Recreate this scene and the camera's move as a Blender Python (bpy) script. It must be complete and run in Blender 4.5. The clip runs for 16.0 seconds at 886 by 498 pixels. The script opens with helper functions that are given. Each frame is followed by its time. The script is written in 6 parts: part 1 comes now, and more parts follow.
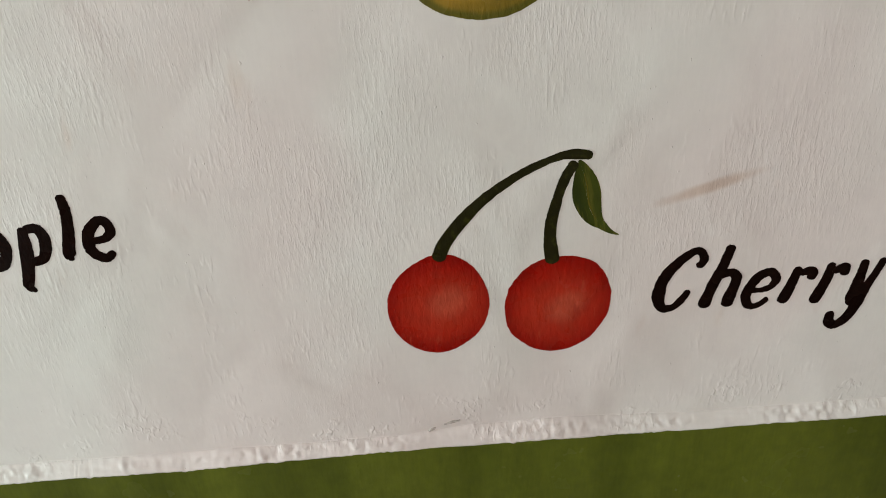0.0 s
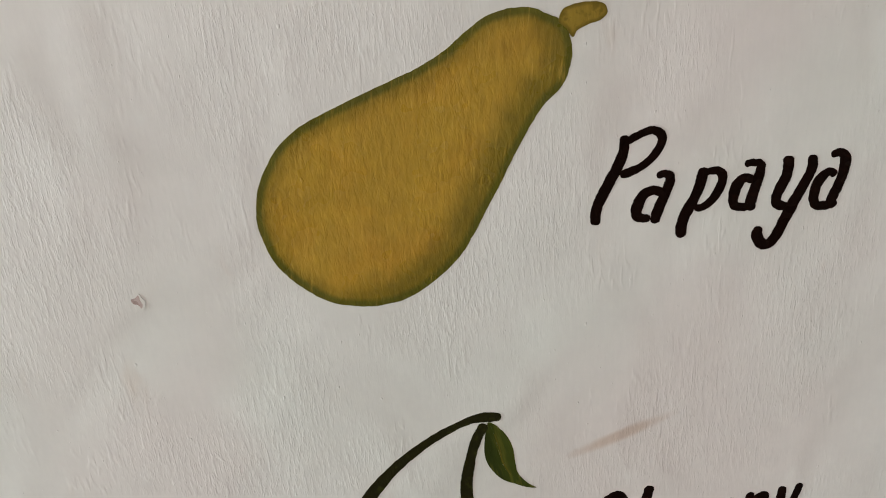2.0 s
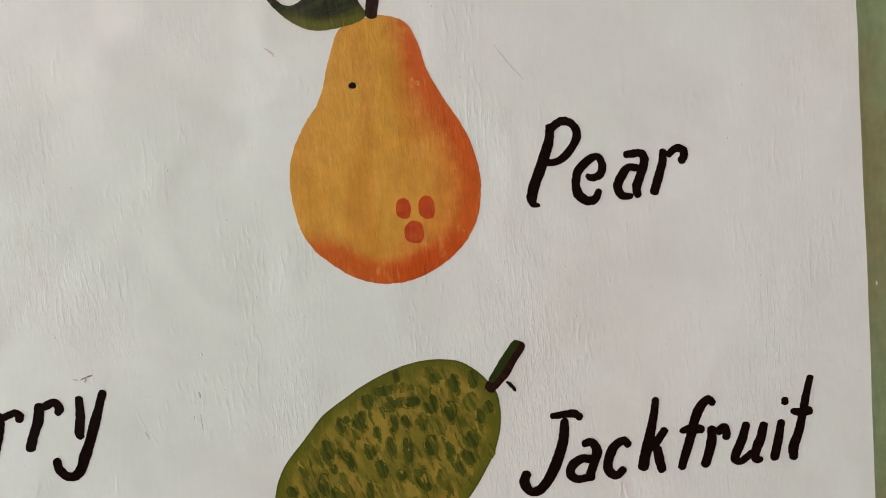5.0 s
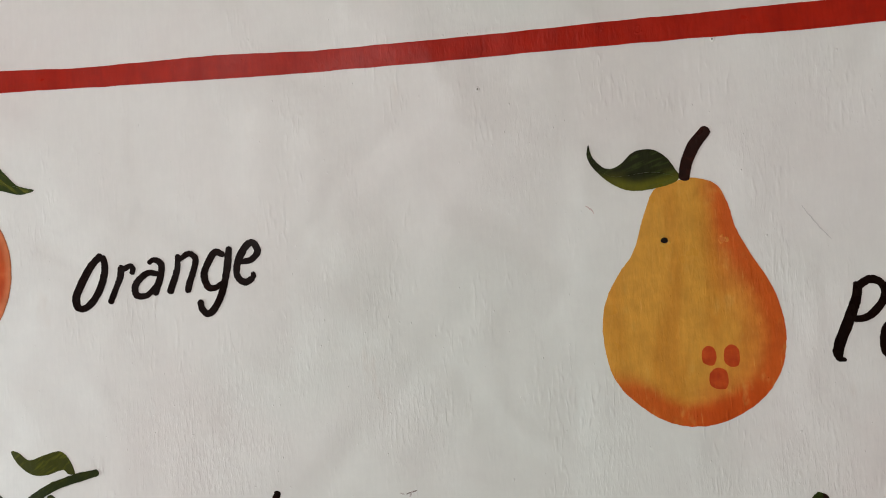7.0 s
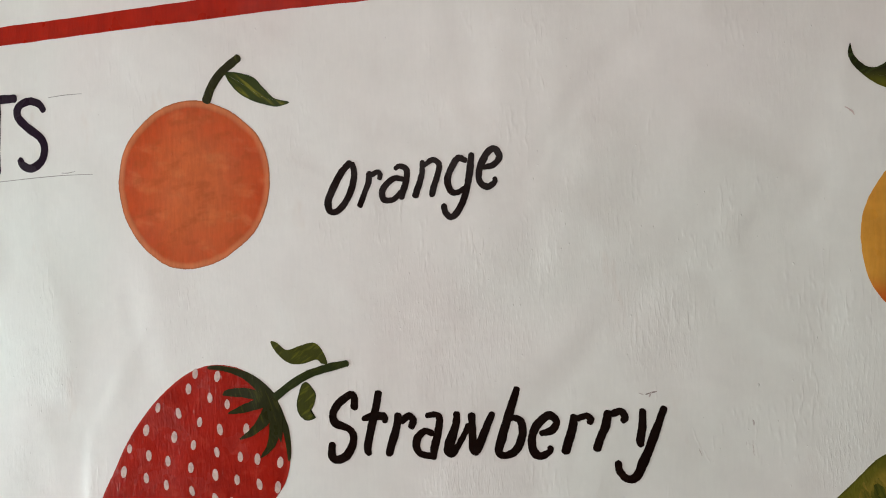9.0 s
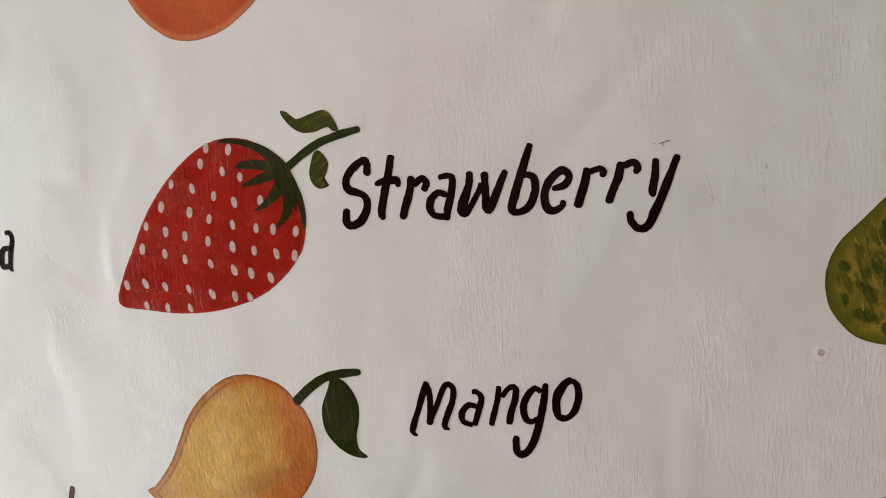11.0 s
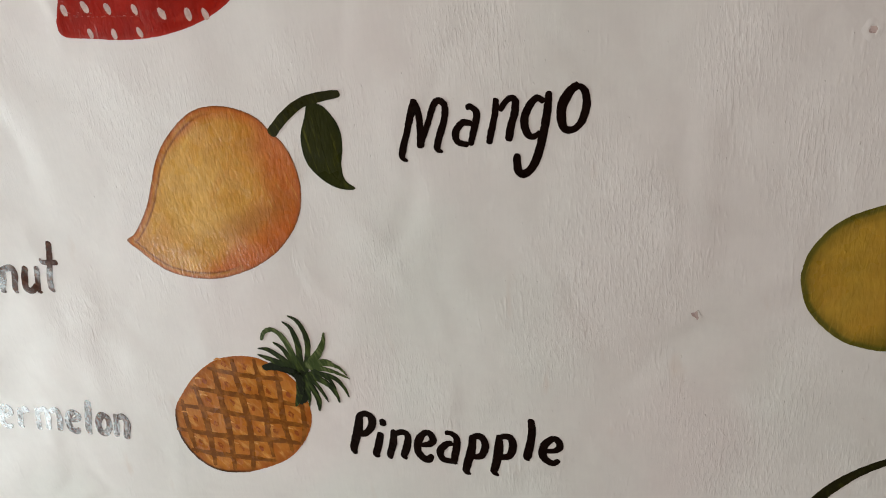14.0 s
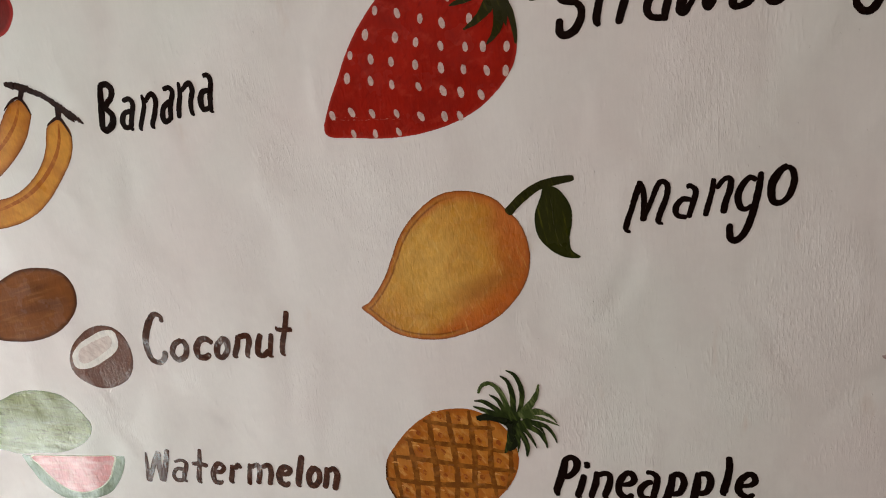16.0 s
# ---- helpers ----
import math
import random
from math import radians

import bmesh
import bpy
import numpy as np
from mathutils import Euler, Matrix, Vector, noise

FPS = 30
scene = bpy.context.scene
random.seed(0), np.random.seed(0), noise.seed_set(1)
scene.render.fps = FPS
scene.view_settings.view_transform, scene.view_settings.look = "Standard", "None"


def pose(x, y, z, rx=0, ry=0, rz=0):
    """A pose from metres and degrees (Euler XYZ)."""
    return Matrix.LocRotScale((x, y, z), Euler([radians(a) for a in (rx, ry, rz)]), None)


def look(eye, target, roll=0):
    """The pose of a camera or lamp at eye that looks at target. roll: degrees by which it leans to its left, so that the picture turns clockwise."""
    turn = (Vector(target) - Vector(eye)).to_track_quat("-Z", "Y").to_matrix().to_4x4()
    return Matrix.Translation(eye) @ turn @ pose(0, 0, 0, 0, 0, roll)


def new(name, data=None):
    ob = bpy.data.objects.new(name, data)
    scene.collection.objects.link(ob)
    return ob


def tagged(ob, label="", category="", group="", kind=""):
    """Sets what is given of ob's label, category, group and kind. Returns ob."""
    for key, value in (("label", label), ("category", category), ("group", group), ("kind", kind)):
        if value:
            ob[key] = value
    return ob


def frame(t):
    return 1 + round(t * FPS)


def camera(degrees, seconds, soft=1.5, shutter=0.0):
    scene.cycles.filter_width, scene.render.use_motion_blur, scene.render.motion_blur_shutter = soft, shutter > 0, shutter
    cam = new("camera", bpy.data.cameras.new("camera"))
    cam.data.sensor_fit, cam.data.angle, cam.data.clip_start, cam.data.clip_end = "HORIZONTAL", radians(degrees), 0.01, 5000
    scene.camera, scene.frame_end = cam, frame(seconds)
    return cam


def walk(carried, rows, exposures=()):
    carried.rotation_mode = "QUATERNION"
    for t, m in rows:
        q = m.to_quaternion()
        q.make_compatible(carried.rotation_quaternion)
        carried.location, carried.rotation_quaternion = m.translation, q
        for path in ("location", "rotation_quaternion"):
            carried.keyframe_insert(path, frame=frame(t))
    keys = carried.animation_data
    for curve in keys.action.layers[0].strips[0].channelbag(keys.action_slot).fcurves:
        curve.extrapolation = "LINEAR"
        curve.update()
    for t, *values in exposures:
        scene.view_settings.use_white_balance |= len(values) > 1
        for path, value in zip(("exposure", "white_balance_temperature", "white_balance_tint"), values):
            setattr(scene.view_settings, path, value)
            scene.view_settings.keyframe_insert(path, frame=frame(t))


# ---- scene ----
cam = camera(57.6, 16.0, soft=1.0)
PATH = [
    (0, (0.0762, -0.3950, 1.3156), (0.0998, 0.4669, 0.8091), -2.923),
    (0.5, (0.0814, -0.3603, 1.3046), (0.1539, 0.5160, 0.8283), -1.981),
    (1, (0.0912, -0.3356, 1.3047), (0.1817, 0.5467, 0.8428), -1.701),
    (1.5, (0.1005, -0.3410, 1.3400), (0.2002, 0.5597, 0.9172), -3.219),
    (2, (0.1098, -0.3608, 1.3891), (0.2040, 0.5570, 1.0036), -5.021),
    (2.5, (0.1241, -0.3867, 1.4481), (0.1995, 0.5447, 1.0920), -5.818),
    (3, (0.1447, -0.4104, 1.4957), (0.2163, 0.5309, 1.1657), -5.231),
    (3.5, (0.1572, -0.4286, 1.5442), (0.2337, 0.5188, 1.2331), -5.365),
    (4, (0.1672, -0.4359, 1.5881), (0.2506, 0.5179, 1.2994), -5.293),
    (4.2, (0.1753, -0.4411, 1.6002), (0.2583, 0.5247, 1.3542), -5.121),
    (6.3, (0.1135, -0.4877, 1.6769), (0.1140, 0.5115, 1.7175), -5.421),
    (6.5, (0.1068, -0.4926, 1.6776), (0.0796, 0.5059, 1.7249), -4.978),
    (7, (0.0772, -0.5058, 1.6747), (-0.0422, 0.4858, 1.7246), -2.867),
    (7.5, (0.0547, -0.5111, 1.6644), (-0.1271, 0.4705, 1.7230), -0.916),
    (8, (0.0388, -0.5182, 1.6656), (-0.1966, 0.4531, 1.7012), -0.281),
    (8.2, (0.0306, -0.5232, 1.6607), (-0.2307, 0.4415, 1.6935), -0.145),
    (10.3, (0.0086, -0.5335, 1.6022), (-0.2932, 0.4148, 1.5039), -3.001),
    (10.5, (0.0089, -0.5343, 1.5916), (-0.2949, 0.4111, 1.4735), -2.969),
    (11, (0.0039, -0.5362, 1.5738), (-0.2880, 0.4057, 1.4074), -2.828),
    (11.5, (-0.0038, -0.5426, 1.5583), (-0.2882, 0.3929, 1.3485), -2.125),
    (12, (-0.0071, -0.5471, 1.5456), (-0.2935, 0.3825, 1.3136), -1.872),
    (12.5, (-0.0060, -0.5386, 1.5255), (-0.2919, 0.3877, 1.2803), -2.782),
    (13, (0.0002, -0.5126, 1.5112), (-0.2628, 0.3977, 1.1915), -3.905),
    (13.5, (0.0039, -0.4902, 1.5045), (-0.2562, 0.3942, 1.1168), -5.197),
    (14, (-0.0085, -0.4853, 1.5127), (-0.2961, 0.3733, 1.0882), -6.050),
    (14.5, (-0.0504, -0.5198, 1.5315), (-0.3608, 0.3261, 1.0978), -7.851),
    (15, (-0.0894, -0.5669, 1.5447), (-0.4056, 0.2842, 1.1258), -9.128),
    (15.5, (-0.1207, -0.5966, 1.5487), (-0.4305, 0.2781, 1.1759), -8.735),
    (16, (-0.1390, -0.6253, 1.5550), (-0.4393, 0.2706, 1.2278), -7.321),
]
walk(cam, [(t, look(eye, target, roll)) for t, eye, target, roll in PATH], exposures=[(0.0, 0.18, 6890, 18.3), (2.0, 0.17, 6770, 17.0), (3.0, 0.21, 6685, 16.2), (4.2, 0.35, 6655, 15.1), (6.5, 0.18, 6605, 16.9), (8.2, 0.08, 6675, 17.9), (10.5, -0.06, 6880, 20.2), (12.0, -0.22, 7035, 23.2), (13.0, -0.13, 7010, 22.1), (14.5, -0.22, 7065, 22.6), (16.0, -0.48, 7305, 26.5)])

# ---- light ----
world = bpy.data.worlds.new("daylight")
scene.world = world
world.use_nodes = True
sky = world.node_tree.nodes.new("ShaderNodeTexSky")
sky.sky_type, sky.sun_disc = "NISHITA", False
sky.sun_elevation, sky.sun_rotation = radians(48), radians(250)
world.node_tree.links.new(sky.outputs[0], world.node_tree.nodes["Background"].inputs[0])
world.node_tree.nodes["Background"].inputs[1].default_value = 0.1


def opening_light(name, eye, target, size_x, size_y, watts, colour):
    data = bpy.data.lights.new(name, "AREA")
    data.shape, data.size, data.size_y, data.energy, data.color = "RECTANGLE", size_x, size_y, watts, colour
    ob = new(name, data)
    ob.matrix_world = look(eye, target)
    return ob


# Daylight of the low opening on the left. The tall slit there and the high window behind the viewer are unseen, added
# for raking and fill light.
opening_light("low_opening_daylight", (-1.68, -0.78, 0.40), (-0.6, -0.78, 0.40), 0.47, 0.49, 10.0, (0.76, 0.985, 1.0))
opening_light("added_raking_light", (-1.68, -0.28, 1.25), (-0.6, -0.28, 1.25), 0.40, 1.0, 21.8, (0.76, 0.985, 1.0))
# Fill from behind the viewer, added to light the wall evenly; its window is unseen.
opening_light("added_fill_light", (-0.85, -3.16, 2.36), (0.3, 0.0, 1.4), 1.3, 0.56, 29.5, (1.0, 0.926, 0.888))


# ---- materials ----
def lin(r, g, b, gain=1.0):
    """Linear colour of an 8-bit display colour."""
    return tuple(min(0.95, gain * ((v / 255 / 12.92) if v < 11 else ((v / 255 + 0.055) / 1.055) ** 2.4)) for v in (r, g, b)) + (1.0,)


def dye(r, g, b):
    return lin(r, g, b, 1.02)


class Nodes:
    """Shorter calls for building a node tree."""

    def __init__(self, tree):
        self.tree = tree

    def add(self, kind):
        return self.tree.nodes.new(kind)

    def put(self, socket, value):
        if isinstance(value, bpy.types.NodeSocket):
            self.tree.links.new(value, socket)
        else:
            socket.default_value = value

    def math(self, op, a, b=0.0, c=0.0, clamp=False):
        node = self.add("ShaderNodeMath")
        node.operation, node.use_clamp = op, clamp
        for socket, value in zip(node.inputs, (a, b, c)):
            self.put(socket, value)
        return node.outputs[0]

    def ramp(self, value, low, high, out_low=0.0, out_high=1.0):
        node = self.add("ShaderNodeMapRange")
        node.interpolation_type = "SMOOTHSTEP"
        for socket, v in zip(node.inputs, (value, low, high, out_low, out_high)):
            self.put(socket, v)
        return node.outputs[0]

    def mix(self, factor, a, b):
        node = self.add("ShaderNodeMix")
        node.data_type = "RGBA"
        self.put(node.inputs[0], factor)
        self.put(node.inputs[6], a)
        self.put(node.inputs[7], b)
        return node.outputs[2]

    def vector(self, x, y, z):
        node = self.add("ShaderNodeCombineXYZ")
        for socket, value in zip(node.inputs, (x, y, z)):
            self.put(socket, value)
        return node.outputs[0]

    def noise(self, vector, scale=1.0, detail=2.0, rough=0.5, warp=0.0):
        node = self.add("ShaderNodeTexNoise")
        for key, value in (("Vector", vector), ("Scale", scale), ("Detail", detail), ("Roughness", rough), ("Distortion", warp)):
            self.put(node.inputs[key], value)
        return node.outputs[0]

    def place(self):
        """World x, y and z of the shaded point."""
        node = self.add("ShaderNodeSeparateXYZ")
        self.put(node.inputs[0], self.add("ShaderNodeNewGeometry").outputs["Position"])
        return node.outputs

    def turned(self, x, z, cx, cz, degrees):
        """Coordinates about (cx, cz), turned by an angle."""
        c, s = math.cos(radians(degrees)), math.sin(radians(degrees))
        dx, dz = self.math("SUBTRACT", x, cx), self.math("SUBTRACT", z, cz)
        u = self.math("ADD", self.math("MULTIPLY", dx, c), self.math("MULTIPLY", dz, s))
        v = self.math("SUBTRACT", self.math("MULTIPLY", dz, c), self.math("MULTIPLY", dx, s))
        return u, v


def relief_group():
    """Relief of brushed enamel on uneven plaster, in metres: brush hairs, lumps, sags and pimples."""
    tree = bpy.data.node_groups.new("brush_relief", "ShaderNodeTree")
    tree.interface.new_socket("Amount", in_out="INPUT", socket_type="NodeSocketFloat").default_value = 1.0
    tree.interface.new_socket("Hairs", in_out="INPUT", socket_type="NodeSocketFloat").default_value = 1.0
    tree.interface.new_socket("Stipple", in_out="INPUT", socket_type="NodeSocketFloat").default_value = 0.0
    tree.interface.new_socket("Normal", in_out="OUTPUT", socket_type="NodeSocketVector")
    n = Nodes(tree)
    inside, outside = n.add("NodeGroupInput"), n.add("NodeGroupOutput")
    x, y, z = n.place()
    bend = n.math("MULTIPLY", n.noise(n.vector(x, 3.0, z), 5.0, 1.0), 0.006)
    xb = n.math("ADD", x, bend)
    hairs = n.noise(n.vector(n.math("MULTIPLY", xb, 640.0), y, n.math("MULTIPLY", z, 125.0)), 1.0, 3.0, 0.62)
    ridges = n.ramp(hairs, 0.46, 0.72)
    broad = n.noise(n.vector(n.math("MULTIPLY", xb, 330.0), 5.0, n.math("MULTIPLY", z, 62.0)), 1.0, 2.0, 0.5)
    patch = n.ramp(n.noise(n.vector(x, 9.0, n.math("MULTIPLY", z, 0.7)), 11.0, 2.0), 0.42, 0.66, 0.04, 1.7)
    # The wall was rubbed smoother above the reach of the lower brushwork.
    patch = n.math("MULTIPLY", patch, n.ramp(z, 1.48, 1.66, 0.85, 0.33))
    # It is smoother towards the far end and just above the lip, too.
    patch = n.math("MULTIPLY", patch, n.math("MULTIPLY", n.ramp(x, -0.30, -0.02, 0.9, 1.0), n.ramp(z, 0.99, 1.10, 0.35, 1.0)))
    lumps = n.noise(n.vector(n.math("MULTIPLY", x, 60.0), 2.0, n.math("MULTIPLY", z, 40.0)), 1.0, 3.0, 0.55)
    sags = n.noise(n.vector(x, 7.0, z), 7.0, 2.0, 0.5)
    creases = n.noise(n.vector(x, 17.0, z), 16.0, 1.0, 0.5, 0.8)
    pimples = n.ramp(n.noise(n.vector(n.math("MULTIPLY", x, 420.0), 1.0, n.math("MULTIPLY", z, 230.0)), 1.0, 1.0), 0.73, 0.83)
    brush = n.math("ADD", n.math("MULTIPLY", ridges, 0.000085), n.math("MULTIPLY", broad, 0.000105))
    height = n.math("MULTIPLY", n.math("MULTIPLY", brush, patch), inside.outputs[1])
    # Short ridges, where the brush was set down again, and rough spots just above the lip.
    daub = n.ramp(n.noise(n.vector(n.math("MULTIPLY", xb, 330.0), 21.0, n.math("MULTIPLY", z, 85.0)), 1.0, 1.0, 0.5, 0.3), 0.46, 0.82)
    where = n.ramp(n.noise(n.vector(n.math("MULTIPLY", x, 30.0), 23.0, n.math("MULTIPLY", z, 16.0)), 1.0, 2.0, 0.6), 0.50, 0.66)
    height = n.math("ADD", height, n.math("MULTIPLY", n.math("MULTIPLY", daub, n.math("MULTIPLY", where, 0.00016)), inside.outputs[1]))
    spatter = n.ramp(n.noise(n.vector(n.math("MULTIPLY", x, 300.0), 27.0, n.math("MULTIPLY", z, 210.0)), 1.0, 1.0, 0.5, 0.5), 0.42, 0.84)
    spatter = n.math("MULTIPLY", spatter, n.math("MULTIPLY", n.ramp(n.noise(n.vector(x, 29.0, z), 24.0, 2.0), 0.50, 0.62), n.math("MULTIPLY", n.ramp(z, 0.962, 0.985, 0.00042, 0.0), n.ramp(z, 0.937, 0.944))))
    height = n.math("ADD", height, spatter)
    grit = n.noise(n.vector(n.math("MULTIPLY", x, 330.0), 12.0, n.math("MULTIPLY", z, 120.0)), 1.0, 3.0, 0.65, 0.4)
    height = n.math("ADD", height, n.math("MULTIPLY", n.math("MULTIPLY", grit, 0.00022), inside.outputs[2]))
    height = n.math("ADD", height, n.math("MULTIPLY", n.math("MULTIPLY", grit, n.math("MULTIPLY", patch, 0.00011)), inside.outputs[1]))
    # The plaster swells and dips along the wall by a few millimetres.
    swell = n.math("SINE", n.math("MULTIPLY", n.math("ADD", x, 0.38), 2 * math.pi / 0.86))
    for part_height, size in ((lumps, 0.00018), (sags, 0.0056), (creases, 0.0022), (pimples, 0.00020), (swell, 0.0055)):
        height = n.math("ADD", height, n.math("MULTIPLY", part_height, size))
    bump = n.add("ShaderNodeBump")
    n.put(bump.inputs["Strength"], inside.outputs[0])
    bump.inputs["Distance"].default_value = 1.0
    n.put(bump.inputs["Height"], height)
    n.put(outside.inputs[0], bump.outputs[0])
    return tree


RELIEF = relief_group()


def paint(name, base, layers=(), rough=0.30, amount=1.0, spec=0.13, vary=0.12, hairs=0.55, stipple=1.0):
    """Brushed enamel paint. Layers, from the bottom up, are strokes of other colours laid over the base:
    edge (colour, width, softness, lean x, lean z, bias), blob (colour, cx, cz, rx, rz, turn, softness), streak (colour, along, across, turn, low, high),
    sweep (colour, cx, cz, dx, dz, softness), contour (colour, pitch, low, high), strokes along the outline; then opacity. Places in millimetres."""
    mat = bpy.data.materials.new(name)
    mat.use_nodes = True
    n = Nodes(mat.node_tree)
    bsdf = mat.node_tree.nodes["Principled BSDF"]
    x, y, z = n.place()
    mm_x, mm_z = n.math("MULTIPLY", x, 1000.0), n.math("MULTIPLY", z, 1000.0)
    wobble = n.math("SUBTRACT", n.noise(n.vector(x, 0.0, z), 90.0, 3.0, 0.6), 0.5)
    hair = n.noise(n.vector(n.math("MULTIPLY", x, 420.0), 4.0, n.math("MULTIPLY", z, 60.0)), 1.0, 2.0, 0.6)
    colour = base
    for kind, tint, *v, opacity in layers:
        if kind == "edge":
            attribute = n.add("ShaderNodeAttribute")
            attribute.attribute_name = "edge"
            width, soft, lean_x, lean_z, bias, cx, cz = v
            away = n.math("ADD", n.math("MULTIPLY", attribute.outputs["Fac"], 1000.0), n.math("MULTIPLY", wobble, soft * 1.2))
            factor = n.ramp(away, width - soft, width + soft, 1.0, 0.0)
            if lean_x or lean_z:
                side = n.math("ADD", n.math("MULTIPLY", n.math("SUBTRACT", mm_x, cx), lean_x), n.math("MULTIPLY", n.math("SUBTRACT", mm_z, cz), lean_z))
                factor = n.math("MULTIPLY", factor, n.ramp(n.math("ADD", side, bias), 0.0, 1.0))
        elif kind == "blob":
            cx, cz, rx, rz, turn, soft = v
            u, w = n.turned(mm_x, mm_z, cx, cz, turn)
            u, w = n.math("DIVIDE", u, rx), n.math("DIVIDE", w, rz)
            far = n.math("SQRT", n.math("ADD", n.math("MULTIPLY", u, u), n.math("MULTIPLY", w, w)))
            factor = n.ramp(n.math("ADD", far, n.math("MULTIPLY", wobble, 0.7)), 1.0 - soft, 1.0 + soft, 1.0, 0.0)
        elif kind == "contour":
            pitch, low, high = v
            attribute = n.add("ShaderNodeAttribute")
            attribute.attribute_name = "edge"
            away = n.math("ADD", n.math("MULTIPLY", attribute.outputs["Fac"], pitch), n.math("MULTIPLY", wobble, 0.8))
            factor = n.ramp(n.noise(n.vector(away, n.math("MULTIPLY", x, 12.0), n.math("MULTIPLY", z, 12.0)), 1.0, 2.0, 0.6), low, high)
        elif kind == "sweep":
            cx, cz, dx, dz, soft = v
            along = n.math("ADD", n.math("MULTIPLY", n.math("SUBTRACT", mm_x, cx), dx), n.math("MULTIPLY", n.math("SUBTRACT", mm_z, cz), dz))
            factor = n.ramp(n.math("ADD", along, n.math("MULTIPLY", wobble, soft)), -soft, soft)
        else:
            along, across, turn, low, high = v
            u, w = n.turned(x, z, 0.0, 0.0, turn)
            factor = n.ramp(n.noise(n.vector(n.math("MULTIPLY", u, along), 8.0, n.math("MULTIPLY", w, across)), 1.0, 3.0, 0.55), low, high)
        colour = n.mix(n.math("MULTIPLY", factor, opacity), colour, tint)
    shade = n.add("ShaderNodeHueSaturation")
    n.put(shade.inputs["Value"], n.ramp(n.math("ADD", n.math("MULTIPLY", hair, 0.5), n.math("MULTIPLY", wobble, 0.8)), 0.0, 0.5, 1.0 - vary, 1.0 + vary))
    n.put(shade.inputs["Color"], colour)
    n.put(bsdf.inputs["Base Color"], shade.outputs[0])
    gloss = n.noise(n.vector(x, 6.0, z), 30.0, 3.0, 0.6)
    n.put(bsdf.inputs["Roughness"], n.ramp(gloss, 0.3, 0.7, rough - 0.07, rough + 0.07))
    bsdf.inputs["Specular IOR Level"].default_value = spec
    relief = n.add("ShaderNodeGroup")
    relief.node_tree = RELIEF
    relief.inputs[0].default_value, relief.inputs[1].default_value, relief.inputs[2].default_value = amount, hairs, stipple
    n.put(bsdf.inputs["Normal"], relief.outputs[0])
    return mat


WHITE = paint("white_enamel", lin(221, 216.5, 212), [
    ("streak", lin(214, 216, 209), 2.2, 2.6, 20, 0.42, 0.62, 0.8),
    ("streak", lin(218, 208, 204), 3.1, 2.0, -35, 0.46, 0.64, 0.8),
    ("streak", lin(196, 190, 184), 9.0, 5.0, 60, 0.56, 0.78, 0.45),
    ("streak", lin(230, 228, 225), 130.0, 40.0, 0, 0.58, 0.78, 0.25),
    ("streak", lin(204, 188, 176), 42.0, 14.0, 0, 0.64, 0.80, 0.45),
    ("blob", lin(176, 140, 112), 236, 1112, 25, 3.2, 17, 0.6, 0.5),
    ("blob", lin(205, 178, 168), 292, 1413, 4, 40, 0, 0.8, 0.35),
], rough=0.43, vary=0.02, spec=0.27, hairs=1.0, stipple=0.12)
DADO = paint("green_dado_enamel", lin(88, 96, 30), [("streak", lin(66, 74, 20), 12, 2, 0, 0.4, 0.62, 0.75)], rough=0.22, amount=0.6)
FRAME_GREEN = paint("pale_green_enamel", lin(138, 150, 112), [
    ("streak", lin(140, 126, 88), 5, 9, 20, 0.45, 0.6, 0.7), ("streak", lin(96, 70, 48), 160, 120, 0, 0.74, 0.78, 0.8), ("streak", lin(205, 210, 190), 500, 160, 30, 0.74, 0.8, 0.7)], rough=0.24, amount=0.5)
SILL_BROWN = paint("brown_sill_paint", lin(134, 84, 56), [("streak", lin(92, 52, 34), 30, 200, 0, 0.45, 0.6, 0.7)], rough=0.35)
RED_LINE = paint("red_line_paint", dye(162, 30, 11), [("streak", dye(144, 23, 9), 60, 12, 0, 0.45, 0.65, 0.6)], rough=0.33)
INK = paint("black_brown_lettering", lin(19, 7, 4), [("streak", lin(32, 14, 9), 300, 60, 70, 0.52, 0.72, 0.5)], rough=0.3, vary=0.2, spec=0.06)
# Glossier and lighter brown than INK, broken by paler streaks.
BROWN_INK = paint("streaked_brown_lettering", lin(66, 32, 20), [("streak", lin(104, 68, 52), 260, 160, 70, 0.5, 0.7, 0.7)], rough=0.15, vary=0.25, amount=1.05, spec=0.6)
PURPLE_INK = paint("purple_black_lettering", lin(34, 20, 34), rough=0.27)
PENCIL = paint("pencil_grey", lin(150, 145, 140), rough=0.5)
# Near-black for the nail stub, and for shade painted into the flat nail hole.
DARK = paint("hole_shade_and_nail", lin(22, 14, 10), rough=0.8)
PLASTER_PINK = paint("bare_pink_plaster", lin(188, 168, 162), [("streak", lin(142, 118, 112), 300, 300, 0, 0.5, 0.6, 0.6)], rough=0.6)
FLOOR = paint("grey_cement", lin(150, 147, 142), [("streak", lin(126, 120, 112), 4, 5, 30, 0.4, 0.7, 0.7)], rough=0.55)
ROOM = paint("room_distemper", lin(212, 211, 208), [("streak", lin(200, 198, 194), 3, 3, 10, 0.4, 0.7, 0.6)], rough=0.6)

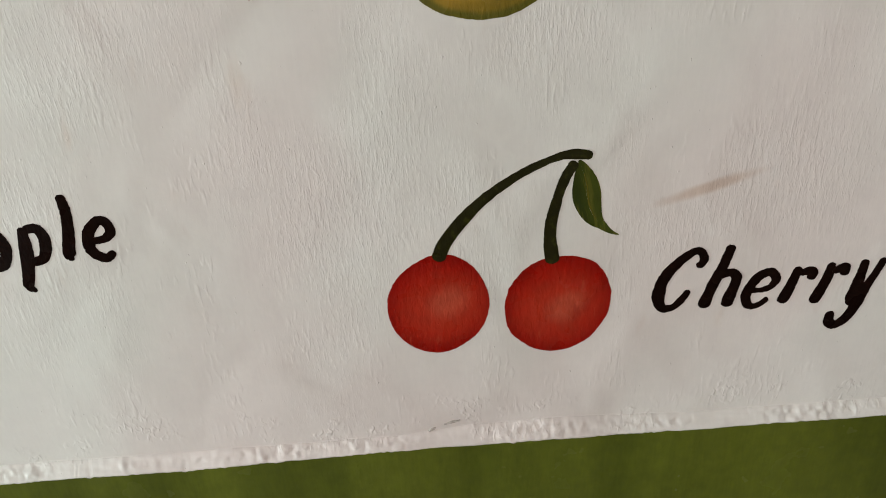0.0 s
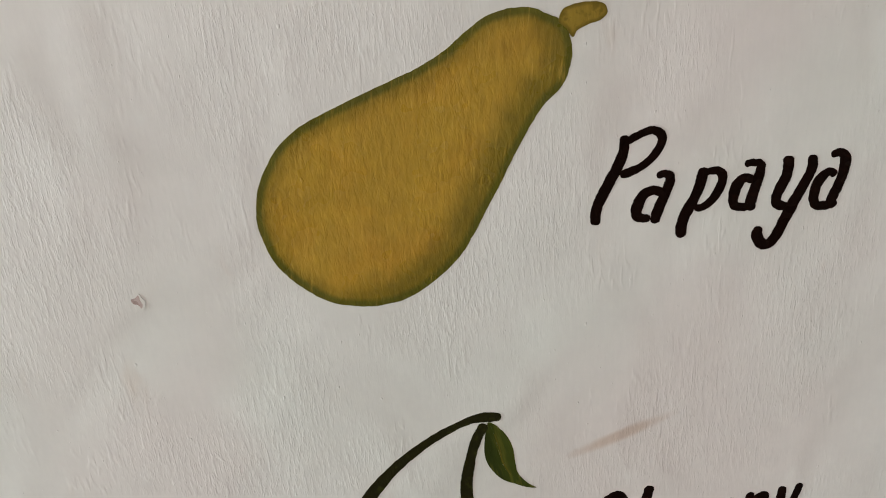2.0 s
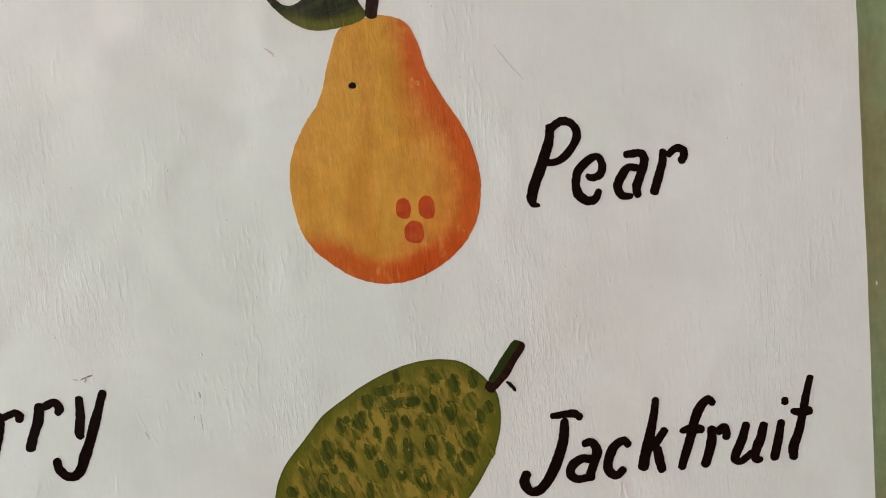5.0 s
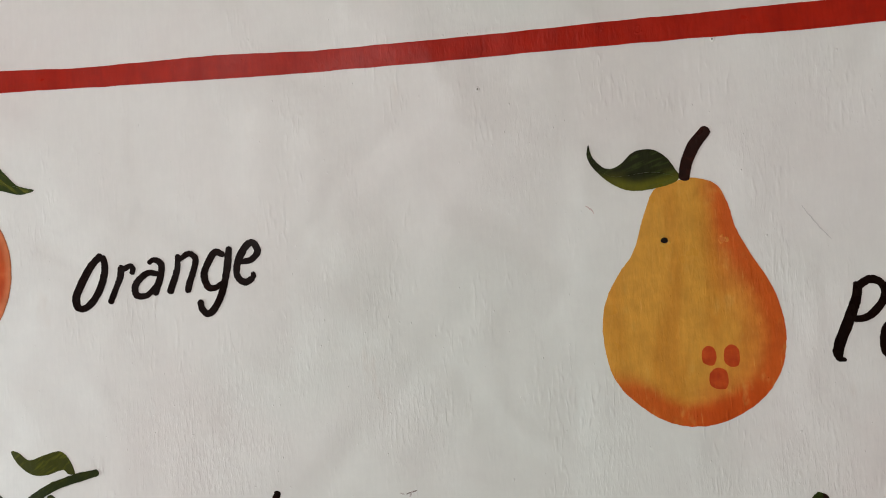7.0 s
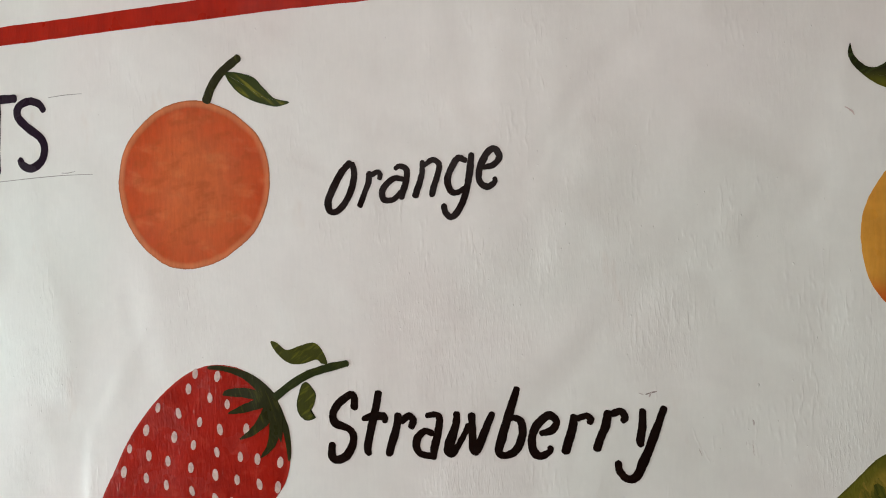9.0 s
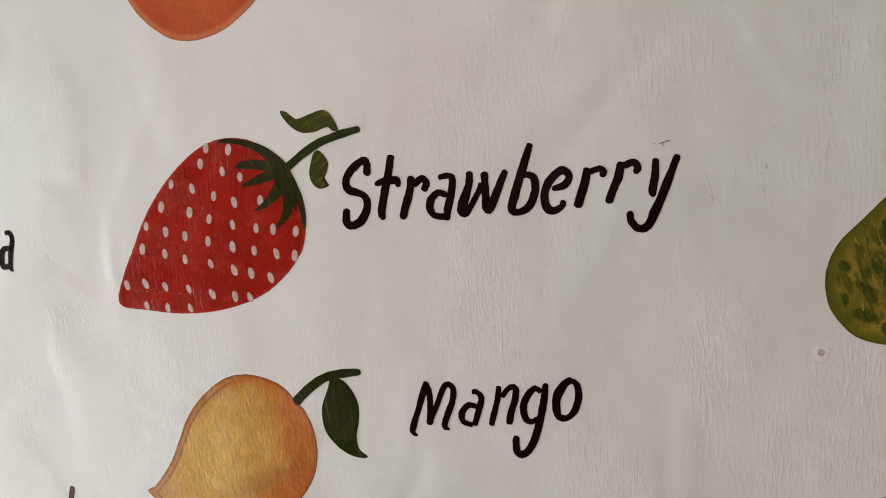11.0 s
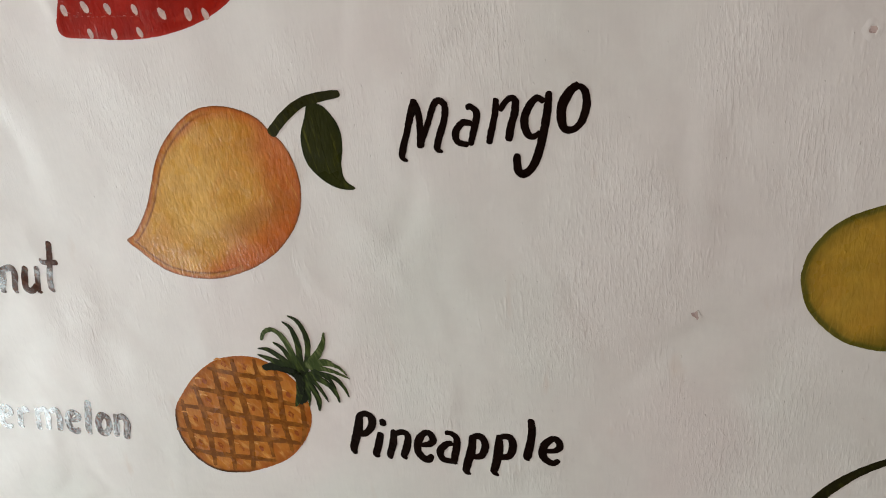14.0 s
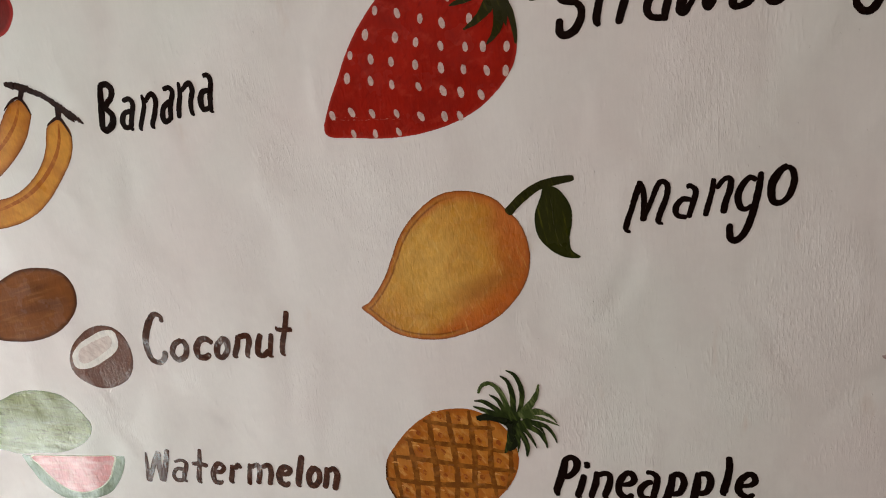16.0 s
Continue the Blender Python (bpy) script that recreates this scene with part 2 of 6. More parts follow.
LEAF = paint("leaf_green_paint", dye(56, 58, 10), [("streak", dye(98, 98, 20), 60, 420, 35, 0.5, 0.66, 0.55), ("edge", dye(24, 36, 12), 0.8, 0.9, 0, 0, 0, 0, 0, 0.7)], rough=0.33)
LEAF_DARK = paint("dark_leaf_paint", dye(36, 36, 7), [("streak", dye(70, 68, 13), 380, 70, 20, 0.52, 0.68, 0.5)], rough=0.33)
STEM_DARK = paint("dark_green_stem_paint", dye(32, 30, 9), [("streak", dye(56, 58, 18), 200, 200, 30, 0.5, 0.7, 0.6)], rough=0.33)
STEM_BROWN = paint("brown_stem_paint", dye(34, 12, 6), [("streak", dye(58, 25, 13), 300, 120, 60, 0.5, 0.68, 0.6)], rough=0.33)


# ---- building helpers ----
FILM = 0.00035  # metres of dry paint for one unit of lift

ABS = {}


def link(name, bm, material, at=(0, 0, 0)):
    mesh = bpy.data.meshes.new(name)
    bm.normal_update()
    bm.to_mesh(mesh)
    bm.free()
    mesh.materials.append(material)
    ob = new(name, mesh)
    ob.location = at
    return ob


def thing(name, at, label, category, group=""):
    ob = new(name)
    ob.empty_display_size = 0.03
    ob.location = at
    ABS[ob.name] = Vector(at)
    return tagged(ob, label, category, group)


def part(name, bm, material, parent, label=""):
    """A mesh, built in world places, as one part of a thing."""
    base = ABS[parent.name]
    bmesh.ops.translate(bm, verts=bm.verts, vec=-base)
    ob = link(name, bm, material)
    ob.parent = parent
    ABS[ob.name] = base
    return tagged(ob, label) if label else ob


def structure(name, bm, material, label, category):
    return tagged(link(name, bm, material), label, category, kind="structure")


def smooth(points, steps=12, closed=True):
    """A Catmull-Rom curve through the points."""
    p = np.array(points, float)
    count = len(p)
    out = []
    for i in range(count if closed else count - 1):
        if closed:
            a, b, c, d = (p[(i + k) % count] for k in (-1, 0, 1, 2))
        else:
            a, b, c, d = p[max(i - 1, 0)], p[i], p[i + 1], p[min(i + 2, count - 1)]
        for s in np.arange(steps) / steps:
            out.append(0.5 * (2 * b + (c - a) * s + (2 * a - 5 * b + 4 * c - d) * s**2 + (3 * b - a - 3 * c + d) * s**3))
    if not closed:
        out.append(p[-1])
    return np.array(out)


def ragged(line, amount, seed=0.0, pitch=0.35):
    """Small brush wobble on an outline in millimetres."""
    return np.array([(x + amount * noise.noise((x * pitch, z * pitch, seed)), z + amount * noise.noise((x * pitch, z * pitch, seed + 9.0))) for x, z in line])


def skirt(bm, back=0.0002):
    """Closes the paint film down to the wall."""
    rim = [e for e in bm.edges if e.is_boundary]
    made = bmesh.ops.extrude_edge_only(bm, edges=rim)["geom"]
    for v in made:
        if isinstance(v, bmesh.types.BMVert):
            v.co.y = back


def film(outline, lift, rings=(0.0, 0.3, 0.55, 0.75, 0.88, 0.95, 1.0), centre=None, wear=0.35, seed=0.0, spine=None):
    """A film of paint, lift mm proud of the wall, inside an outline in mm; each corner knows how far it lies from the edge."""
    line = ragged(outline, wear, seed)
    c = line.mean(0) if centre is None else np.array(centre, float)
    if spine is not None:
        mid = smooth(spine, 12, False)
        c = np.array([mid[((mid - p) ** 2).sum(1).argmin()] for p in line])
        rings = [s for s in rings if s] if rings[0] == 0 else rings
        rings = [0.003] + list(rings)
    bm = bmesh.new()
    edge = bm.verts.layers.float.new("edge")
    loops = []
    for s in rings:
        ring = c + s * (line - c) if s else [c]
        row = []
        for x, z in ring:
            v = bm.verts.new((x / 1000, -lift * FILM, z / 1000))
            v[edge] = float(np.sqrt(((line - (x, z)) ** 2).sum(1)).min()) / 1000 if s < 1 else 0.0
            row.append(v)
        loops.append(row)
    count = len(line)
    for inner, outer in zip(loops, loops[1:]):
        for i in range(count):
            j = (i + 1) % count
            if len(inner) == 1:
                bm.faces.new((inner[0], outer[i], outer[j]))
            else:
                bm.faces.new((inner[i], outer[i], outer[j], inner[j]))
    if sum(f.calc_area() * f.normal.y for f in bm.faces if f.normal_update() is None) > 0:
        bmesh.ops.reverse_faces(bm, faces=bm.faces)
    skirt(bm)
    return bm


def flat(outline, lift, wear=0.25, seed=0.0):
    """A small film of paint of one face, for seeds, daubs and leaves."""
    line = ragged(outline, wear, seed)
    bm = bmesh.new()
    edge = bm.verts.layers.float.new("edge")
    ring = [bm.verts.new((x / 1000, -lift * FILM, z / 1000)) for x, z in line]
    for v in ring:
        v[edge] = 0.02
    face = bm.faces.new(ring)
    face.normal_update()
    if face.normal.y > 0:
        face.normal_flip()
    bmesh.ops.triangulate(bm, faces=[face])
    skirt(bm)
    return bm


def oval(cx, cz, rx, rz, turn=0.0, count=14):
    c, s = math.cos(radians(turn)), math.sin(radians(turn))
    return np.array([(cx + rx * math.cos(a) * c - rz * math.sin(a) * s, cz + rx * math.cos(a) * s + rz * math.sin(a) * c) for a in np.arange(count) * 2 * math.pi / count])


def stroke(bm, points, widths, lift, steps=7, wear=0.3, seed=0.0, taper=False):
    """One stroke of a brush, in mm, with rounded ends."""
    mid = smooth(points, steps, False)
    count = len(mid)
    width = np.interp(np.linspace(0, 1, count), np.linspace(0, 1, len(widths)), widths)
    way = np.gradient(mid, axis=0)
    way /= np.linalg.norm(way, axis=1)[:, None] + 1e-9
    side = np.stack([-way[:, 1], way[:, 0]], 1)
    for i in range(count):
        width[i] *= 1 + 0.10 * noise.noise((mid[i][0] * 0.12, mid[i][1] * 0.12, seed))
    left, right = mid + side * width[:, None] / 2, mid - side * width[:, None] / 2
    ends = []
    for p, d, n, w in ((mid[0], -way[0], side[0], width[0]), (mid[-1], way[-1], side[-1], width[-1])):
        ends.append([p + (n * math.cos(a) + d * math.sin(a) * 0.75) * w / 2 for a in np.linspace(0, math.pi, 7)[1:-1]])
    line = list(left) + ends[1] + list(right[::-1]) + ends[0][::-1]
    line = ragged(line, wear, seed, 0.6)
    # The film thickens along the stroke, so that a stroke may cross itself.
    along = np.r_[np.arange(count), np.full(5, count - 1), np.arange(count)[::-1], np.zeros(5)] / count
    verts = [bm.verts.new((x / 1000, -(lift + 0.12 * a) * FILM, z / 1000)) for (x, z), a in zip(line, along)]
    face_loops = []
    lv, cap, rv, tail = verts[:count], verts[count:count + 5], verts[count + 5:2 * count + 5], verts[2 * count + 5:]
    rv = rv[::-1]
    for i in range(count - 1):
        face_loops.append((lv[i], rv[i], rv[i + 1], lv[i + 1]))
    face_loops.append((lv[-1], rv[-1], *cap[::-1]))
    face_loops.append((rv[0], lv[0], *tail[::-1]))
    for loop in face_loops:
        f = bm.faces.new(loop)
        f.normal_update()
        if f.normal.y > 0:
            f.normal_flip()
    return bm


def brushed(points, widths, lift, seed=0.0, wear=0.3):
    bm = bmesh.new()
    stroke(bm, points, widths, lift, wear=wear, seed=seed)
    skirt(bm)
    return bm


def box(x0, x1, y0, y1, z0, z1, bevel=0.0):
    bm = bmesh.new()
    bmesh.ops.create_cube(bm, size=1.0, matrix=Matrix.Translation(((x0 + x1) / 2, (y0 + y1) / 2, (z0 + z1) / 2)) @ Matrix.Diagonal((x1 - x0, y1 - y0, z1 - z0, 1)))
    if bevel:
        bmesh.ops.bevel(bm, geom=bm.edges[:], offset=bevel, segments=2, affect="EDGES")
    return bm


def slab(outline, y_front, y_back):
    """A wall with a free outline in metres, from its front to its back."""
    bm = bmesh.new()
    front = [bm.verts.new((x, y_front, z)) for x, z in outline]
    back = [bm.verts.new((x, y_back, z)) for x, z in outline]
    bm.faces.new(front)
    bm.faces.new(back[::-1])
    for i in range(len(front)):
        j = (i + 1) % len(front)
        bm.faces.new((front[j], front[i], back[i], back[j]))
    bmesh.ops.recalc_face_normals(bm, faces=bm.faces)
    return bm


def plate_with_holes(axis, at, thick, u0, u1, v0, v1, holes):
    """A wall across axis x or y with openings (u is the other level axis, v is z), of butted blocks."""
    us = sorted({u0, u1, *(h[0] for h in holes), *(h[1] for h in holes)})
    vs = sorted({v0, v1, *(h[2] for h in holes), *(h[3] for h in holes)})
    bm = bmesh.new()
    for p0, p1 in zip(us, us[1:]):
        for q0, q1 in zip(vs, vs[1:]):
            p, q = (p0 + p1) / 2, (q0 + q1) / 2
            if any(a0 < p < a1 and b0 < q < b1 for a0, a1, b0, b1 in holes):
                continue
            place, size = ((at, p, q), (thick, p1 - p0, q1 - q0)) if axis == "x" else ((p, at, q), (p1 - p0, thick, q1 - q0))
            bmesh.ops.create_cube(bm, size=1.0, matrix=Matrix.Translation(place) @ Matrix.Diagonal((*size, 1)))
    bmesh.ops.remove_doubles(bm, verts=bm.verts, dist=1e-5)
    return bm


# ---- the room ----
EDGE_X, TOP_Z = 0.4478, 2.9


LIP_X = (-1.7, -0.60, -0.20, -0.09, -0.02, 0.07, 0.45)
LIP_LOW = (0.0, 0.0, -0.0013, -0.0017, 0.0005, 0.0026, 0.0026)
CREASE_X = (-1.7, -0.60, -0.20, -0.02, 0.045, 0.10, 0.16, 0.24, 0.45)
CREASE = (0.0, 0.0, -0.0022, -0.0018, -0.0022, 0.0048, 0.0048, 0.0013, 0.0018)


def ledge_z(x):
    return 0.9436 + 0.0028 * x


def lip_low(x):
    """The lower edge of the lip, without its rags."""
    return ledge_z(x) - 0.0095 + float(np.interp(x, LIP_X, LIP_LOW))


def edge_wobble(z):
    return EDGE_X + 0.0015 * noise.noise((0.0, 4.0, z * 5.0)) + 0.0008 * noise.noise((3.0, 0.0, z * 22.0)) + 0.014 * (min(z, 1.5) - 1.37)


outline = [(-1.7, ledge_z(-1.7) - 0.0085), (EDGE_X - 0.004, ledge_z(EDGE_X) - 0.0085)] + [(edge_wobble(z), z) for z in np.arange(0.955, TOP_Z, 0.012)] + [(EDGE_X, TOP_Z), (-1.7, TOP_Z)]
structure("wall_north", slab(outline, 0.0, 0.2), WHITE, "white enamelled plaster wall with visible brush marks", "wall")


def ledge():
    """The rough lip of plaster along the foot of the white paint: brushed over in short dabs, with a ragged lower edge."""
    bm = bmesh.new()
    xs, rows = np.arange(-1.7, EDGE_X + 0.001, 0.0012), 11
    grid = []
    for x in xs:
        col = []
        rough = 0.25 + 1.1 * max(0.0, min(1.0, 2.5 * noise.noise((x * 17, 4.0, 0.0)) + 0.45))
        top = ledge_z(x) + 0.002 + float(np.interp(x, CREASE_X, CREASE)) + 0.0012 * noise.noise((x * 14, 1.0, 0.0)) + rough * 0.0006 * noise.noise((x * 140, 6.0, 0.0))
        drip = max(0.0, noise.noise((x * 130, 11.0, 0.0)) - 0.42)
        low = lip_low(x) + 0.0007 * noise.noise((x * 22, 7.0, 0.0)) + 0.0005 * noise.noise((x * 90, 3.0, 0.0)) + rough * 0.0006 * noise.noise((x * 330, 9.0, 0.0)) - 0.004 * drip
        for r in range(rows):
            s = r / (rows - 1)
            lump = 0.0011 * noise.noise((x * 45, s * 2.0, 5.0)) + rough * (0.0010 * noise.noise((x * 190, s * 2.4, 2.0)) + 0.0007 * noise.noise((x * 420, s * 5.0, 3.0)) + 0.0022 * max(0.0, noise.noise((x * 120, s * 3.0, 8.0)) - 0.34))
            y = 0.0004 - 0.0068 * s ** 0.78 - lump * math.sin(math.pi * min(0.08 + s, 0.86))
            col.append(bm.verts.new((x, y, top + (low - top) * s)))
        col.append(bm.verts.new((x, 0.01, low - 0.0006)))
        grid.append(col)
    for a, b in zip(grid, grid[1:]):
        for r in range(rows):
            bm.faces.new((a[r], a[r + 1], b[r + 1], b[r])).smooth = True
    bmesh.ops.recalc_face_normals(bm, faces=bm.faces)
    return bm


structure("trim", ledge(), WHITE, "rough white-painted plaster lip along the wall", "ledge")
DADO_TOP = [(x, lip_low(x) + 0.0011) for x in [*np.arange(-1.7, EDGE_X, 0.03), EDGE_X]]
structure("dado", slab([(-1.7, 0.0), (EDGE_X, 0.0)] + DADO_TOP[::-1], -0.0052, 0.2), DADO, "dark olive green glossy painted dado", "dado")
structure("wall_north_right", box(0.575, 2.2, 0.0, 0.2, 0.0, TOP_Z), ROOM, "plain pale painted wall", "wall")
structure("wall_north_below_window", box(EDGE_X, 0.575, 0.03, 0.2, 0.0, 1.183), ROOM, "plain pale painted wall under the sill", "wall")
structure("floor", box(-1.9, 2.4, -3.4, 0.2, -0.1, 0.0), FLOOR, "grey cement floor", "floor")
structure("ceiling", box(-1.9, 2.4, -3.4, 0.2, TOP_Z, TOP_Z + 0.1), ROOM, "pale painted ceiling", "ceiling")
# The slit is an added, unseen opening for the raking light.
structure("wall_west", plate_with_holes("x", -1.8, 0.2, -3.4, 0.2, 0.0, TOP_Z, [(-1.03, -0.53, 0.14, 0.66), (-0.49, -0.07, 0.74, 1.76)]), ROOM, "unseen pale wall with a low opening and an added slit for raking light", "wall")
# The high opening is added for the fill light from behind.
structure("wall_south", plate_with_holes("y", -3.3, 0.2, -1.7, 2.2, 0.0, TOP_Z, [(-1.52, -0.18, 2.06, 2.66)]), ROOM, "unseen pale wall with an added opening for fill light", "wall")
structure("wall_east", box(2.2, 2.4, -3.4, 0.2, 0.0, TOP_Z), ROOM, "plain pale painted wall", "wall")

window = thing("window_frame", (0.52, 0.03, 1.195), "glossy pale green painted wooden frame beside white wall", "window frame")
part("jamb", box(EDGE_X - 0.006, 0.575, 0.006, 0.09, 1.201, 2.4, 0.002), FRAME_GREEN, window)
sill = part("sill", box(EDGE_X - 0.006, 0.575, -0.002, 0.09, 1.165, 1.199, 0.003), SILL_BROWN, window, "worn brown painted wooden sill")
part("sill_bead", box(EDGE_X + 0.004, 0.575, -0.010, -0.003, 1.187, 1.195, 0.002), SILL_BROWN, window)
rust = paint("rusty_brown_stain", lin(124, 84, 58), [("streak", lin(60, 36, 26), 260, 260, 20, 0.45, 0.6, 0.7)], rough=0.6)
speck = paint("white_speck", lin(214, 212, 200), rough=0.5)
for x, z, a, b in ((470.2, 1386.7, 1.6, 3.2), (472.7, 1387.7, 3.2, 1.4)):
    blot = thing("rust_spot", (x / 1000, 0.006, z / 1000), "small rusty brown stain on green frame", "stain", "small wall marks")
    bm = flat(oval(x, z, a, b, 20), 0.6, 1.2, z)
    bmesh.ops.translate(bm, verts=bm.verts, vec=(0, 0.006, 0))
    part("stain", bm, rust, blot)
rng = random.Random(11)
for k in range(16):
    x, z = rng.uniform(457, 500), rng.uniform(1230, 1560)
    fleck = thing("paint_fleck", (x / 1000, 0.006, z / 1000), "tiny white paint fleck on green frame", "paint fleck", "small wall marks")
    bm = flat(oval(x, z, rng.uniform(0.3, 0.6), rng.uniform(0.6, 2.0), rng.uniform(-30, 30), 8), 0.5, 0.2, z)
    bmesh.ops.translate(bm, verts=bm.verts, vec=(0, 0.006, 0))
    part("fleck", bm, speck, fleck)


# ---- painted lettering ----
def word(letters, label, material=None):
    """A painted word. Each letter: the left and the foot of its box in mm on the wall, then its brush strokes, parted by a
    slash, as touches of the brush: mm to the right, mm up, and the width of the brush there."""
    mean = np.mean([row[:2] for row in letters], axis=0) / 1000
    top = thing("painted_word", (mean[0], 0.0, mean[1]), label, "lettering", "painted fruit names")
    for number, (x, z, strokes) in enumerate(letters):
        bm = bmesh.new()
        for k, touches in enumerate(strokes.split("/")):
            dabs = np.array([[float(v) for v in dab.split()] for dab in touches.split(",")])
            stroke(bm, dabs[:, :2] + (x, z), dabs[:, 2], 0.60 + 0.16 * k, wear=0.38, seed=number * 3.7 + k + x)
        skirt(bm)
        part("letter", bm, material or INK, top)
    return top


word([
    (214.5, 1031.9, "22.7 29.3 4.9, 24.9 32.9 5.6, 22.9 38.0 5.3, 18.4 38.9 5.0, 12.3 34.5 6.0, 6.2 27.8 6.6, 1.8 20.4 7.6, 0.0 11.9 8.2, 0.4 5.1 8.0, 3.4 0.0 5.8, 9.6 0.7 4.6, 13.8 5.0 5.1, 17.4 10.7 4.5"),
    (243.1, 1032.8, "11.2 38.8 6.0, 8.2 26.9 6.4, 4.8 17.4 6.9, 1.4 6.3 7.4, 0.0 0.3 7.9 / 7.8 20.4 5.0, 13.3 21.9 5.5, 17.3 18.6 6.0, 16.7 12.1 6.8, 14.8 4.8 7.4, 13.8 0.0 7.5"),
    (267.9, 1029.2, "3.7 11.5 3.8, 9.7 11.7 3.8, 14.6 13.9 4.6, 16.9 18.7 5.9, 14.3 23.0 5.3, 11.4 23.9 5.5, 6.0 21.2 6.3, 1.8 14.6 6.6, 0.0 7.3 6.4, 2.0 1.6 5.5, 6.1 0.0 4.4, 10.5 2.0 4.2, 12.8 4.5 4.2"),
    (291.2, 1032.5, "6.0 21.3 5.1, 4.4 14.5 6.4, 2.2 6.6 7.0, 0.0 0.0 7.1 / 8.9 18.7 4.3, 12.2 19.7 5.9, 15.2 18.7 6.4, 15.0 15.5 5.9"),
    (310.9, 1030.9, "6.1 24.2 5.4, 5.1 15.9 6.7, 2.6 7.3 7.1, 0.0 0.0 7.1 / 9.0 20.1 4.4, 12.1 21.8 5.9, 14.6 22.2 6.2, 15.1 18.4 5.9"),
    (322.8, 1011.0, "14.2 44.6 5.4, 13.5 37.0 6.3, 12.8 28.9 7.3, 11.4 20.8 8.3, 11.8 16.5 7.5 / 25.1 45.4 4.4, 22.3 36.7 5.0, 18.5 26.9 6.1, 15.8 16.8 7.5, 12.7 8.6 7.1, 9.0 2.9 6.3, 4.1 0.0 6.0, 0.4 2.5 6.8, 0.0 8.3 6.2"),
], "hand-painted dark brown word Cherry on white wall")
word([
    (223.6, 1241.7, "14.5 40.5 4.9, 14.0 33.8 5.4, 11.0 26.8 5.9, 6.4 18.7 6.0, 1.8 9.9 5.6, 0.0 4.2 5.4, 0.0 0.0 5.2 / 16.5 39.4 4.0, 22.1 41.8 3.8, 28.3 43.3 3.8, 32.3 41.2 4.7, 33.2 37.2 4.5, 29.1 30.3 4.4, 22.3 25.4 4.1, 16.1 23.3 4.6, 13.6 23.0 3.9"),
    (244.8, 1238.7, "11.1 23.4 3.7, 14.3 23.5 4.0, 16.7 21.8 4.9, 15.9 17.2 5.4, 12.8 9.9 5.7, 10.1 3.1 5.8, 9.5 0.0 5.3 / 12.5 14.1 4.0, 8.0 15.8 4.5, 2.9 13.8 5.2, 0.0 8.0 6.2, 0.4 2.9 5.3, 5.7 1.2 3.8"),
    (268.1, 1229.3, "10.3 31.9 5.4, 8.9 25.2 5.5, 6.2 18.4 5.5, 2.4 11.7 5.8, 0.0 4.7 5.9, 0.0 0.0 5.7 / 12.7 31.6 4.0, 18.0 31.2 4.3, 20.5 27.9 5.0, 19.1 21.6 5.0, 15.2 16.1 4.6, 10.6 13.1 4.1, 7.6 13.2 3.9"),
    (295.0, 1239.0, "6.0 23.4 3.6, 10.4 23.4 3.8, 13.2 21.7 4.8, 12.7 16.5 5.5, 10.8 9.5 5.8, 9.1 2.5 5.9, 9.7 0.0 4.9 / 9.9 14.4 4.1, 5.0 16.0 4.3, 1.3 12.5 5.8, 0.0 6.7 5.8, 0.8 1.8 4.6, 6.6 0.4 4.2"),
    (308.6, 1217.6, "14.1 44.3 5.5, 14.1 37.2 5.6, 11.1 30.4 6.1, 9.1 24.6 5.7, 10.3 20.8 5.2, 15.7 19.5 4.2 / 26.7 43.4 5.3, 26.9 38.0 5.6, 22.7 28.9 5.9, 18.6 20.9 6.0, 15.0 13.4 6.0, 10.8 4.5 6.3, 6.9 0.0 5.6, 2.5 0.9 6.1, 0.0 6.0 5.8, 0.4 8.4 5.5"),
    (338.0, 1234.7, "8.5 27.2 3.9, 12.1 27.6 4.4, 14.9 24.7 5.6, 15.0 18.1 5.7, 12.4 9.4 5.7, 9.8 3.0 5.8, 11.0 0.0 5.1 / 9.7 17.0 4.4, 6.5 17.9 4.4, 2.1 14.3 5.7, 0.0 7.3 6.0, 1.4 1.2 5.0, 8.5 0.1 4.3"),
], "hand-painted dark brown word Papaya on white wall")
